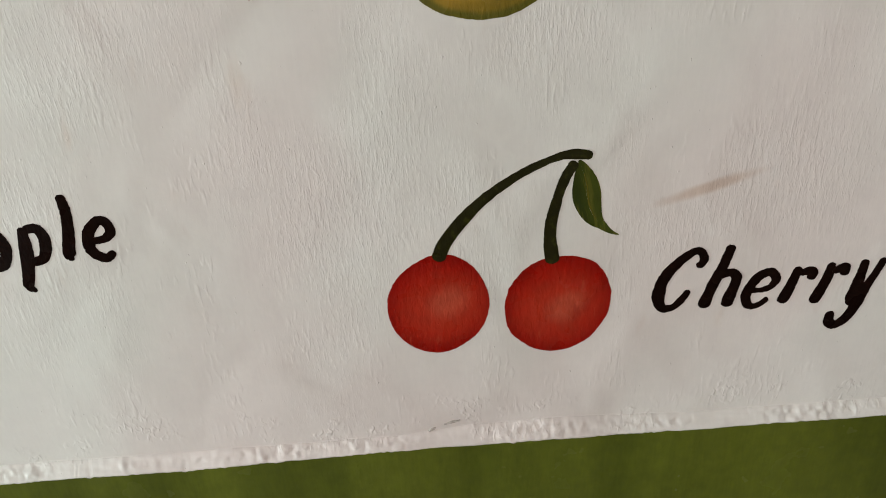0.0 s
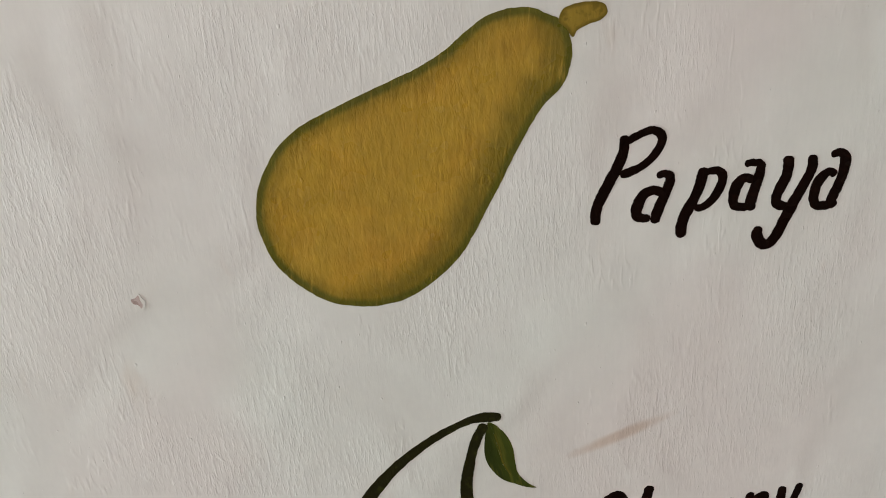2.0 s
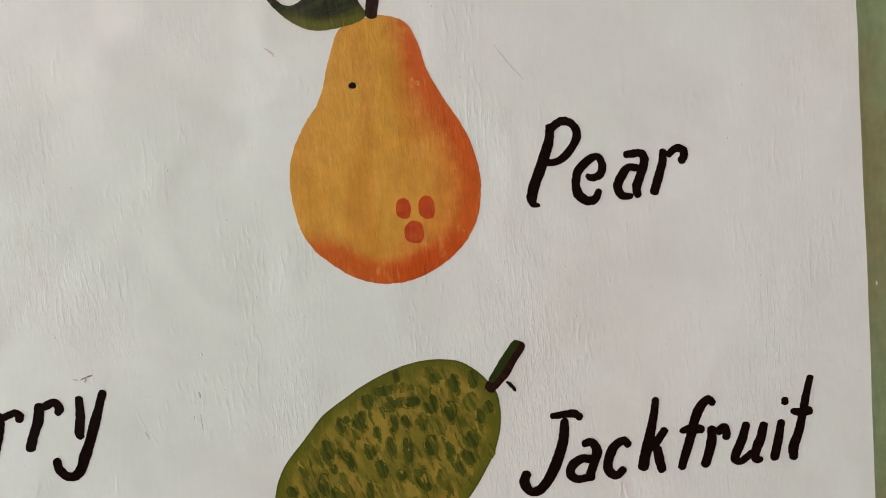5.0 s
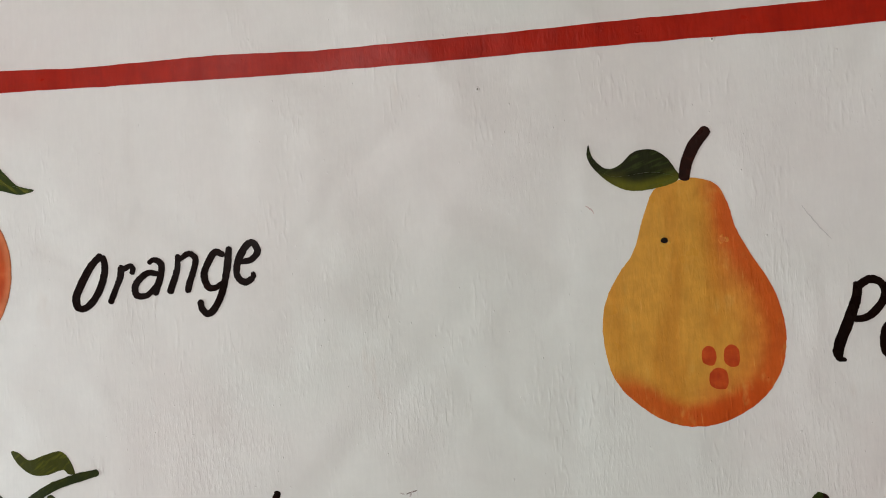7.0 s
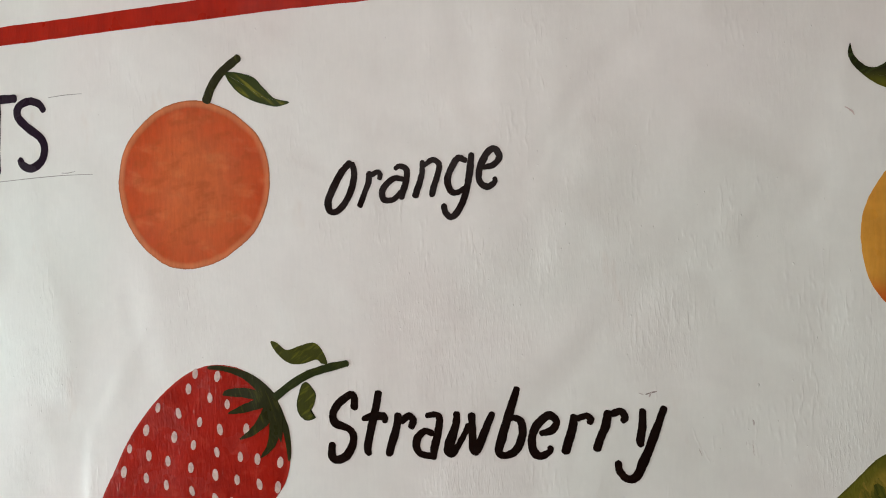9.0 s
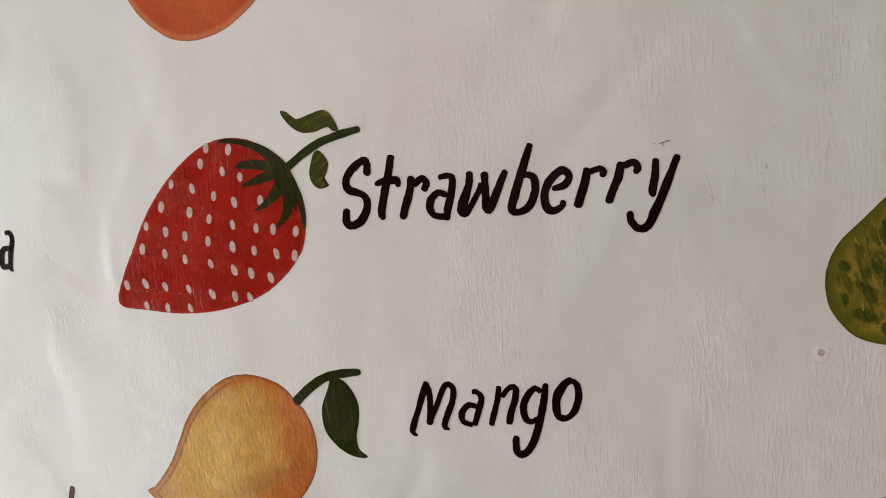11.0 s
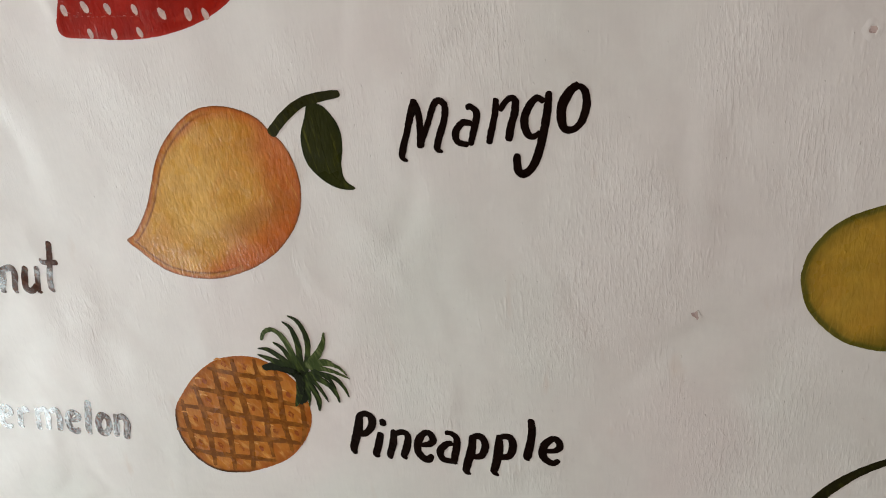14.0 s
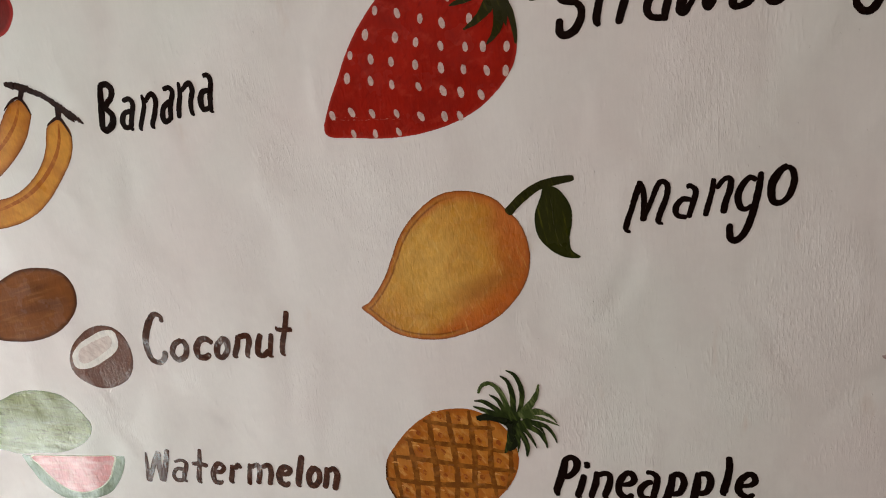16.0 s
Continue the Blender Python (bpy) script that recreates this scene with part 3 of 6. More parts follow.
word([
    (231.2, 1452.6, "26.8 39.8 5.4, 25.6 29.9 6.1, 21.6 18.6 6.7, 15.8 7.4 6.8, 8.8 0.0 5.9, 2.9 0.0 5.3, 0.0 5.6 6.5, 1.8 10.6 5.8 / 19.6 43.8 3.4, 26.0 43.8 4.6, 32.7 43.9 4.9, 36.3 41.3 4.9"),
    (259.2, 1456.1, "9.7 21.4 4.7, 14.3 21.6 5.5, 17.0 16.1 5.9, 14.4 8.2 5.9, 11.9 1.8 5.9, 13.3 0.0 4.2 / 13.1 11.4 5.3, 7.3 12.4 5.3, 1.6 9.0 5.9, 0.0 4.0 5.6, 3.8 0.4 4.7, 11.1 0.6 4.8"),
    (282.4, 1455.9, "12.9 18.0 5.0, 10.0 20.7 5.0, 4.0 17.2 6.2, 0.0 8.8 5.9, 0.5 2.8 6.3, 4.8 0.0 5.1, 8.9 3.0 4.8"),
    (303.7, 1456.1, "10.2 43.1 4.6, 8.7 34.6 5.2, 5.7 23.3 6.2, 2.2 11.9 6.8, 0.0 2.9 6.9 / 14.6 24.0 4.7, 10.0 18.4 5.3, 6.2 13.6 5.0 / 9.2 13.3 5.1, 10.1 6.5 6.0, 11.3 0.0 5.7"),
    (327.3, 1456.0, "21.5 37.2 4.4, 18.5 39.7 5.3, 13.3 35.2 6.2, 9.6 27.6 6.2, 6.5 17.7 6.0, 2.7 7.7 5.7, 0.0 0.0 5.1 / 1.1 22.4 3.3, 7.3 22.9 6.8, 13.8 22.0 5.1"),
    (341.9, 1456.2, "5.3 21.5 5.4, 4.9 14.5 6.3, 2.3 5.8 6.0, 0.0 0.0 5.8 / 9.1 19.2 5.4, 12.8 21.3 5.1, 14.3 18.6 5.4, 14.0 15.2 5.1"),
    (360.4, 1455.1, "8.3 22.3 5.1, 5.4 14.1 5.7, 1.2 5.6 6.1, 0.0 1.6 4.9, 4.3 0.4 4.3, 10.3 4.5 4.6 / 19.2 21.2 5.4, 17.0 13.5 5.8, 13.7 6.4 6.1, 13.1 0.7 5.2, 16.5 0.0 3.7"),
    (385.4, 1455.2, "5.2 21.4 4.8, 3.2 12.2 5.5, 0.4 1.9 5.8, 0.0 0.0 5.5 / 8.4 35.2 4.5, 8.2 33.4 4.8"),
    (397.4, 1454.2, "12.9 48.1 4.2, 9.8 37.7 5.1, 7.1 26.3 5.4, 3.7 14.7 5.8, 0.1 6.1 6.5, 0.0 0.0 5.9 / 0.5 28.5 3.3, 5.6 27.2 5.4, 11.7 27.5 5.1"),
], "hand-painted dark brown word Jackfruit on white wall")
word([
    (249.4, 1621.0, "13.6 44.6 5.0, 12.7 37.9 5.9, 9.5 29.0 6.1, 5.8 20.2 6.1, 1.8 11.5 6.3, 0.0 4.8 6.3, 1.0 1.0 4.1, 3.7 0.0 1.8 / 15.0 44.3 5.0, 19.8 46.9 5.0, 24.8 46.2 4.8, 28.4 42.2 5.0, 28.5 36.5 5.0, 23.7 29.5 5.0, 16.9 24.6 4.5, 10.7 24.1 4.1"),
    (275.7, 1621.4, "7.1 14.1 2.9, 9.7 12.8 4.5, 14.4 14.1 4.9, 16.3 18.5 5.0, 15.3 23.1 4.5, 12.3 24.8 4.3, 7.4 22.6 5.0, 1.7 16.9 5.6, 0.0 10.2 5.4, 1.1 3.9 5.6, 5.6 0.0 5.2, 10.4 0.3 4.7, 13.2 4.8 3.8"),
    (300.2, 1621.5, "5.9 24.3 4.0, 10.1 24.5 4.5, 15.2 24.1 4.7, 16.9 20.1 5.2, 14.8 13.5 5.4, 11.5 5.9 5.6, 11.5 0.2 4.3 / 12.0 16.0 4.3, 7.1 16.7 4.7, 2.7 12.3 5.2, 0.0 6.3 5.4, 2.0 1.0 4.7, 7.5 0.0 3.8"),
    (321.8, 1622.5, "6.5 23.3 4.5, 6.0 17.1 5.2, 3.3 9.4 5.4, 0.5 1.8 5.6, 0.0 0.0 5.4 / 9.6 21.1 4.0, 14.4 24.3 4.7, 18.7 22.8 5.2, 18.9 19.4 4.9, 17.2 16.7 4.5"),
], "hand-painted dark brown word Pear on white wall")
word([
    (-232.0, 1674.3, "17.7 33.7 5.1, 11.4 27.7 5.4, 4.5 16.9 5.7, 0.0 6.6 5.4, 1.7 0.1 4.9, 7.3 0.0 4.6, 14.3 7.0 5.1, 19.3 17.2 5.1, 20.9 26.8 4.8, 19.5 32.7 4.6"),
    (-207.3, 1677.4, "7.6 22.5 4.5, 6.9 15.7 4.5, 3.4 8.0 4.5, 0.0 0.0 4.5 / 9.6 21.4 4.0, 13.8 23.2 3.7, 15.8 21.2 4.3, 15.2 18.5 3.7"),
    (-190.3, 1680.5, "10.5 21.7 3.4, 13.9 23.2 4.0, 18.7 20.2 4.5, 18.0 11.9 4.7, 15.3 4.3 5.0, 14.6 0.8 3.7 / 15.3 13.9 3.7, 9.2 14.7 4.2, 2.3 9.7 4.8, 0.0 4.7 4.8, 1.6 0.1 4.5, 8.5 0.0 4.0, 13.9 5.0 3.4"),
    (-165.6, 1682.1, "5.7 23.2 3.9, 5.0 15.1 3.9, 2.7 7.6 4.7, 0.0 0.3 5.0 / 6.8 20.8 3.7, 13.5 24.4 4.2, 17.8 20.5 4.4, 16.1 12.3 4.4, 13.2 4.8 4.7, 12.1 0.0 4.4"),
    (-145.1, 1666.5, "16.2 38.1 3.6, 10.9 39.9 4.7, 6.2 33.9 4.7, 2.9 25.2 4.9, 5.5 17.6 4.6, 10.1 16.5 3.9, 14.7 19.2 3.3 / 20.3 41.8 4.4, 19.4 33.6 5.1, 17.4 22.3 5.1, 14.0 11.1 4.9, 8.7 2.4 5.1, 4.1 0.0 4.1, 0.8 3.8 4.4, 0.0 8.0 4.1"),
    (-119.4, 1685.8, "2.9 13.4 3.3, 9.5 14.5 4.3, 14.1 19.4 4.8, 12.2 24.4 4.6, 8.9 25.4 4.3, 4.3 20.9 5.1, 0.1 12.3 4.9, 0.0 4.1 4.6, 4.8 0.0 4.6, 10.0 2.4 4.3, 10.7 5.4 3.3"),
], "hand-painted dark brown word Orange on white wall")
word([
    (-234.4, 1496.3, "18.1 37.7 5.2, 18.2 44.3 5.9, 15.7 46.9 5.5, 7.1 41.3 5.9, 1.5 33.0 5.6, 3.2 26.2 6.4, 12.2 23.0 4.9, 16.6 18.8 5.3, 15.9 10.7 6.3, 10.7 2.7 6.7, 4.1 0.0 6.1, 0.0 2.3 6.8, 0.2 10.5 5.7"),
    (-209.5, 1501.8, "11.9 43.0 5.1, 9.3 31.0 5.8, 5.2 16.0 6.2, 2.6 4.2 5.9, 3.6 0.0 4.5 / 0.0 24.5 3.8, 7.6 26.5 6.2, 15.1 26.5 5.8, 16.3 23.3 4.1"),
    (-190.7, 1502.5, "7.4 26.9 5.4, 6.0 18.3 5.8, 2.8 8.4 6.2, 0.0 0.0 5.9 / 10.1 22.9 4.8, 15.2 26.7 5.1, 18.5 23.8 5.4, 16.9 19.4 4.7"),
    (-170.1, 1500.8, "8.1 29.0 4.0, 14.4 30.0 4.3, 17.1 26.7 5.3, 15.4 16.1 5.7, 12.7 6.3 6.0, 12.1 0.0 4.4 / 11.2 17.0 4.7, 6.1 18.2 5.0, 0.7 13.1 5.7, 0.0 6.4 5.8, 3.6 2.1 5.1, 11.3 1.3 4.7"),
    (-147.2, 1505.3, "6.6 26.5 4.9, 5.5 17.9 5.9, 0.7 5.0 7.3, 0.0 0.0 6.0, 3.9 0.0 4.7, 11.1 11.3 4.3, 14.7 18.5 4.3 / 17.2 25.7 5.2, 17.4 14.4 5.6, 17.9 3.1 6.6, 19.8 0.1 4.3 / 31.5 26.9 4.2, 27.9 19.0 5.2, 21.6 4.7 6.5, 19.8 1.0 4.9"),
    (-111.8, 1504.6, "13.5 44.9 4.4, 10.8 36.7 5.4, 6.4 24.2 5.7, 2.4 11.6 6.4, 0.0 2.3 5.8, 4.8 0.0 4.5, 12.2 4.2 5.8, 16.5 14.5 5.4, 15.7 23.2 5.4, 11.3 25.7 4.4, 9.3 25.0 3.8"),
    (-89.0, 1505.4, "6.4 15.0 3.8, 13.5 17.2 5.3, 16.8 22.6 5.0, 13.8 26.6 5.6, 9.8 26.2 5.3, 3.4 19.8 6.0, 0.0 11.2 5.7, 1.3 2.4 6.0, 6.0 0.0 5.1, 11.6 3.1 4.7, 12.2 5.8 4.1"),
    (-66.7, 1509.1, "6.2 22.9 5.2, 4.9 15.5 5.9, 2.0 6.2 5.9, 0.0 0.0 5.6 / 8.4 21.9 4.3, 14.6 23.8 4.3, 16.8 21.7 5.2, 16.3 19.4 4.3"),
    (-46.4, 1511.5, "7.8 23.8 5.1, 6.2 15.7 5.8, 2.4 6.6 5.8, 0.0 0.0 5.5 / 10.8 23.2 4.8, 16.0 24.9 5.1, 18.5 21.5 5.1, 17.4 18.8 4.2"),
    (-32.9, 1493.2, "16.2 43.8 4.4, 15.7 33.5 5.1, 14.2 24.5 5.4, 14.9 22.0 3.9 / 29.5 46.0 4.4, 25.9 36.3 5.3, 20.8 22.8 5.9, 16.3 12.2 6.3, 11.1 1.5 5.8, 5.2 0.0 4.6, 0.7 4.7 5.5, 0.0 9.8 4.6"),
], "hand-painted dark brown word Strawberry on white wall")
word([
    (-192.6, 1338.0, "12.0 41.2 4.1, 9.2 32.6 5.0, 4.9 19.7 4.8, 0.7 7.8 5.1, 0.0 2.4 4.6, 2.8 0.0 2.2 / 12.5 40.6 4.1, 14.5 32.5 4.4, 14.4 20.9 4.7, 13.6 10.7 5.1 / 14.2 13.0 4.5, 20.3 26.0 4.4, 24.9 37.4 4.1, 28.6 41.1 4.3, 32.8 37.9 4.6, 31.7 28.4 4.6, 27.2 16.9 4.7, 25.0 9.0 4.8, 27.8 6.6 2.1"),
    (-153.9, 1349.3, "9.3 25.1 3.8, 11.9 25.1 4.0, 15.0 20.6 4.5, 12.4 10.5 4.6, 9.6 0.9 4.4 / 10.2 14.4 4.3, 5.1 14.8 4.4, 0.0 8.7 5.2, 0.6 2.2 4.4, 6.9 0.0 3.6"),
    (-132.0, 1351.1, "6.3 27.6 4.0, 5.0 18.6 4.5, 1.9 7.3 4.8, 0.0 0.0 4.6 / 8.7 21.6 3.7, 14.2 28.1 3.9, 18.4 27.3 4.7, 17.9 19.6 5.2, 14.7 9.7 5.3, 13.2 2.3 5.1"),
    (-114.6, 1329.3, "18.6 48.5 4.1, 14.5 50.1 4.6, 9.9 45.0 5.1, 6.3 36.5 5.5, 7.6 27.7 5.0, 11.1 25.1 3.8, 15.6 27.6 3.5 / 22.5 52.8 4.3, 21.4 43.6 5.3, 18.8 30.1 5.4, 14.2 13.6 5.6, 9.8 4.6 5.1, 4.5 0.0 5.4, 0.8 2.0 5.2, 0.0 8.5 5.1, 0.5 12.4 4.6"),
    (-84.9, 1359.4, "10.3 27.5 4.5, 6.0 24.1 5.5, 1.1 15.8 6.5, 0.0 7.2 6.3, 2.0 0.1 5.1, 8.0 0.0 4.1, 13.0 5.8 4.8, 15.8 15.5 5.2, 14.9 23.9 4.5, 11.8 27.0 3.8"),
], "hand-painted dark brown word Mango on white wall")
word([
    (-267.3, 1080.1, "9.8 38.0 6.3, 7.0 26.2 7.5, 2.8 13.6 7.6, 0.0 5.5 7.3, 0.5 0.0 4.7 / 10.3 39.5 5.6, 15.6 41.7 5.9, 20.2 37.9 7.0, 19.2 29.5 7.1, 13.2 21.9 6.0, 7.0 20.2 5.7"),
    (-247.8, 1079.4, "6.5 22.8 6.0, 3.3 11.4 6.8, 0.0 1.8 6.5, 2.2 0.0 2.7 / 10.1 36.7 5.9, 10.0 33.5 5.9"),
    (-235.3, 1079.0, "5.9 27.7 5.1, 4.2 16.3 6.7, 0.0 3.7 6.4, 0.1 0.0 3.8 / 7.4 25.7 5.1, 14.2 28.0 5.5, 17.8 23.8 5.8, 15.0 11.5 6.7, 12.2 4.1 6.4, 13.9 1.2 3.0"),
    (-210.6, 1081.8, "3.5 13.9 4.0, 10.4 15.5 5.8, 14.4 20.4 5.8, 12.1 26.1 6.5, 7.4 26.4 5.8, 1.8 18.1 6.9, 0.0 7.9 6.6, 3.5 1.2 6.7, 8.3 0.0 7.0, 11.3 3.6 4.8"),
    (-191.3, 1081.0, "6.9 29.7 4.6, 11.6 29.2 5.3, 15.0 24.4 6.0, 13.6 14.4 6.4, 10.9 2.2 6.2, 12.6 0.0 2.5 / 9.7 19.5 5.3, 5.7 18.3 5.7, 0.0 10.9 6.5, 1.3 3.0 5.8, 9.2 1.6 5.1"),
    (-171.1, 1071.6, "8.2 37.7 5.9, 6.2 25.3 7.1, 1.8 10.9 7.2, 0.0 2.7 5.8, 2.7 0.0 2.9 / 9.8 38.7 5.2, 15.2 38.5 6.2, 17.8 30.5 6.3, 14.1 20.3 6.0, 7.8 18.0 5.3"),
    (-148.0, 1073.5, "6.6 38.7 5.8, 5.2 25.9 7.3, 2.3 11.9 7.0, 0.0 3.7 5.7, 2.5 0.0 2.9 / 8.9 39.3 5.1, 14.9 39.0 6.1, 17.0 31.1 6.5, 13.4 21.0 6.2, 7.2 18.7 5.2"),
    (-120.2, 1092.8, "4.5 37.7 5.3, 4.9 28.5 6.0, 2.9 15.2 6.4, 0.0 3.4 7.2, 0.3 0.0 3.8"),
    (-108.2, 1091.9, "3.0 11.2 4.0, 10.4 12.6 4.7, 13.8 16.8 5.6, 12.0 22.7 5.9, 7.6 23.0 5.9, 1.7 16.4 6.7, 0.0 7.7 6.8, 2.8 2.3 6.4, 7.9 0.0 5.4, 11.7 2.9 4.4"),
], "hand-painted dark brown word Pineapple on white wall")
word([
    (-681.7, 1207.5, "25.9 47.5 4.9, 25.5 52.7 4.8, 19.0 54.8 5.7, 11.1 47.0 7.6, 2.6 31.2 7.7, 0.0 18.3 6.9, 2.0 4.2 6.5, 11.0 0.0 6.5, 18.6 5.5 6.4, 20.6 11.6 5.9"),
    (-652.2, 1211.5, "12.7 21.8 5.8, 4.3 16.7 6.7, 0.0 7.0 6.8, 4.9 0.0 6.4, 14.3 4.0 6.3, 18.4 14.7 6.2, 15.8 21.2 6.2"),
    (-622.2, 1214.7, "18.5 17.5 6.1, 13.1 21.0 6.5, 5.9 18.9 7.0, 0.0 10.5 7.1, 0.5 1.4 7.1, 7.7 0.0 7.1, 13.1 3.2 5.7"),
    (-599.4, 1215.1, "9.9 21.3 6.4, 2.4 13.4 6.9, 0.0 3.9 7.0, 4.7 0.0 5.7, 12.2 7.2 6.5, 14.1 17.6 6.9, 11.2 21.3 6.0"),
    (-579.4, 1215.9, "7.9 22.6 5.9, 4.7 12.7 6.8, 0.0 2.3 6.0, 2.2 0.3 2.6 / 9.6 22.6 5.9, 17.4 24.2 6.3, 19.5 19.0 6.3, 15.5 7.7 6.0, 14.4 2.1 4.7, 15.9 0.0 2.1"),
    (-552.7, 1217.4, "5.9 23.1 5.8, 2.1 13.4 6.7, 0.0 3.5 6.8, 5.7 1.3 5.9, 12.2 6.3 5.9 / 18.4 23.6 5.4, 15.2 11.4 5.4, 13.1 2.2 5.5, 15.7 0.0 2.1"),
    (-527.5, 1219.2, "14.4 46.0 5.2, 9.8 29.7 5.7, 4.1 13.8 5.8, 2.1 3.6 5.8, 3.9 0.0 2.1 / 0.0 30.7 2.0, 2.3 27.8 4.5, 15.4 28.2 5.2"),
], "hand-painted glossy brown word Coconut on white wall", BROWN_INK)
word([
    (-725.7, 1059.5, "5.3 35.2 2.6, 2.8 19.0 4.7, 0.0 0.0 6.9 / 1.3 0.1 6.4, 12.5 22.1 5.7, 21.1 36.8 5.1 / 21.9 35.7 6.1, 18.3 17.5 6.7, 18.0 1.8 7.3 / 19.3 1.8 7.3, 28.2 23.1 6.7, 33.8 40.0 5.6"),
    (-690.8, 1061.2, "5.8 24.5 3.6, 13.9 27.2 4.0, 19.7 23.0 5.5, 14.5 10.4 5.6, 12.1 2.8 5.1, 14.9 0.0 2.6 / 14.9 15.3 5.1, 6.6 15.8 4.6, 0.0 8.2 4.6, 1.9 1.3 5.7, 10.5 1.4 4.6"),
    (-662.5, 1061.0, "12.6 41.9 4.4, 8.3 24.2 5.5, 2.9 4.3 6.6, 4.9 0.0 2.5 / 0.0 24.2 4.5, 9.5 24.3 6.0, 16.6 22.8 5.0"),
    (-639.8, 1063.0, "4.2 13.8 5.0, 10.2 14.1 5.9, 15.2 19.3 5.4, 11.9 24.1 5.9, 7.0 23.1 5.9, 0.3 12.3 6.5, 0.0 1.8 7.0, 6.1 0.0 6.0, 9.4 2.0 3.5"),
    (-619.1, 1064.4, "5.2 20.9 5.8, 2.9 11.2 6.4, 0.0 2.5 5.9, 2.5 0.0 2.5 / 8.5 18.7 5.3, 12.8 23.3 5.8, 14.7 20.3 4.8"),
    (-597.2, 1065.3, "5.2 23.3 5.3, 1.8 9.3 5.8, 0.0 0.0 5.9 / 6.9 21.0 4.8, 14.4 23.8 5.7, 15.3 14.9 6.2, 11.2 2.0 6.3 / 20.5 21.9 5.2, 27.9 24.7 6.1, 29.0 15.8 6.2, 24.7 1.8 6.2"),
    (-559.5, 1067.0, "3.0 12.5 5.2, 11.1 14.2 6.1, 14.6 19.4 5.6, 9.8 22.3 6.5, 4.2 19.2 7.0, 0.0 11.1 7.6, 0.8 2.2 7.6, 6.5 0.0 6.6, 9.9 3.1 3.8"),
    (-538.5, 1066.2, "9.5 36.5 6.8, 4.3 19.4 7.4, 0.0 4.4 7.0, 1.1 0.0 3.3"),
    (-524.9, 1068.9, "6.8 21.5 6.8, 0.2 11.6 7.4, 0.0 1.5 7.0, 5.0 0.0 7.0, 11.5 7.7 6.4, 12.3 17.7 6.8, 7.9 21.5 6.4"),
    (-508.2, 1067.3, "5.7 23.4 5.4, 3.6 12.2 6.8, 0.0 1.1 6.4 / 7.7 21.2 5.9, 13.5 23.7 6.7, 16.1 16.5 7.2, 12.5 4.8 7.3, 11.0 0.0 6.9"),
], "hand-painted glossy brown word Watermelon on white wall", BROWN_INK)
word([
    (-665.5, 1450.5, "8.9 41.0 5.7, 6.0 28.6 6.5, 2.8 14.8 7.0, 0.5 4.3 6.6 / 10.0 41.4 5.7, 16.3 41.6 6.0, 20.0 36.7 6.4, 17.4 29.5 5.7, 9.6 23.1 5.7, 7.7 20.6 5.4 / 8.8 20.5 5.4, 14.2 13.2 6.5, 12.1 5.4 7.0, 4.5 0.0 6.6, 0.0 2.6 6.6"),
    (-641.9, 1449.3, "6.5 27.2 4.1, 12.9 28.1 4.9, 15.5 23.1 5.3, 11.3 12.2 5.3, 8.1 2.7 5.4, 9.8 0.0 2.3 / 10.7 17.1 4.5, 3.9 15.3 5.3, 0.0 7.7 6.1, 2.2 2.6 5.4, 7.5 2.8 4.6"),
    (-623.6, 1448.3, "8.9 30.9 3.3, 9.0 22.3 4.5, 3.6 10.6 4.9, 0.0 3.0 4.6, 0.6 0.0 2.3 / 11.0 25.6 3.7, 18.8 31.9 5.2, 22.3 26.5 5.2, 18.4 14.8 5.2, 13.2 4.8 5.3, 14.2 1.2 2.6"),
    (-597.7, 1454.6, "7.6 28.7 4.0, 12.8 29.6 4.7, 15.4 24.7 4.7, 10.6 14.1 5.5, 8.0 2.3 5.2 / 10.5 17.5 4.8, 3.3 12.9 5.5, 0.0 4.6 5.6, 1.7 0.0 5.6, 7.2 1.5 4.1"),
    (-580.6, 1458.0, "6.5 29.5 3.2, 5.9 19.9 4.7, 1.8 8.4 5.1, 0.0 0.0 4.8 / 8.7 23.0 4.0, 16.9 28.7 5.0, 19.1 22.2 5.0, 14.8 11.7 5.1, 14.2 3.3 4.7, 15.8 0.3 2.2"),
    (-555.3, 1459.7, "8.3 32.3 4.2, 12.8 31.6 4.6, 13.8 25.6 4.9, 10.5 14.3 5.3, 8.6 2.8 5.0, 10.2 0.0 2.2 / 9.8 19.3 4.6, 3.7 18.1 5.3, 0.0 10.9 6.1, 1.0 3.3 5.4, 6.9 3.8 4.3"),
], "hand-painted dark brown word Banana on white wall")
word([
    (-547.9, 1719.8, "18.1 0.0 7.8, 18.4 15.3 7.8, 19.5 37.6 7.8, 20.2 56.9 7.7 / 0.0 60.8 7.1, 21.3 59.7 7.4, 38.5 59.4 6.6"),
    (-506.6, 1720.9, "25.8 46.5 5.2, 20.9 52.2 6.2, 11.0 54.8 6.6, 1.0 50.9 7.0, 0.0 42.9 7.0, 9.2 33.8 6.9, 22.1 24.3 6.9, 26.0 15.2 6.9, 22.5 5.2 6.9, 12.4 0.0 7.3, 4.3 2.9 6.7, 1.3 7.6 5.7"),
], "last letters of a large purple painted heading", PURPLE_INK)

# ---- painted fruit ----
FRUIT = "painted fruits"


def centre_of(points):
    c = np.mean(points, axis=0) / 1000
    return (c[0], 0.0, c[1])


def stalk(points, widths, material, parent, name="stem", lift=0.6, seed=1.0, label=""):
    return part(name, brushed(points, widths, lift, seed), material, parent, label)


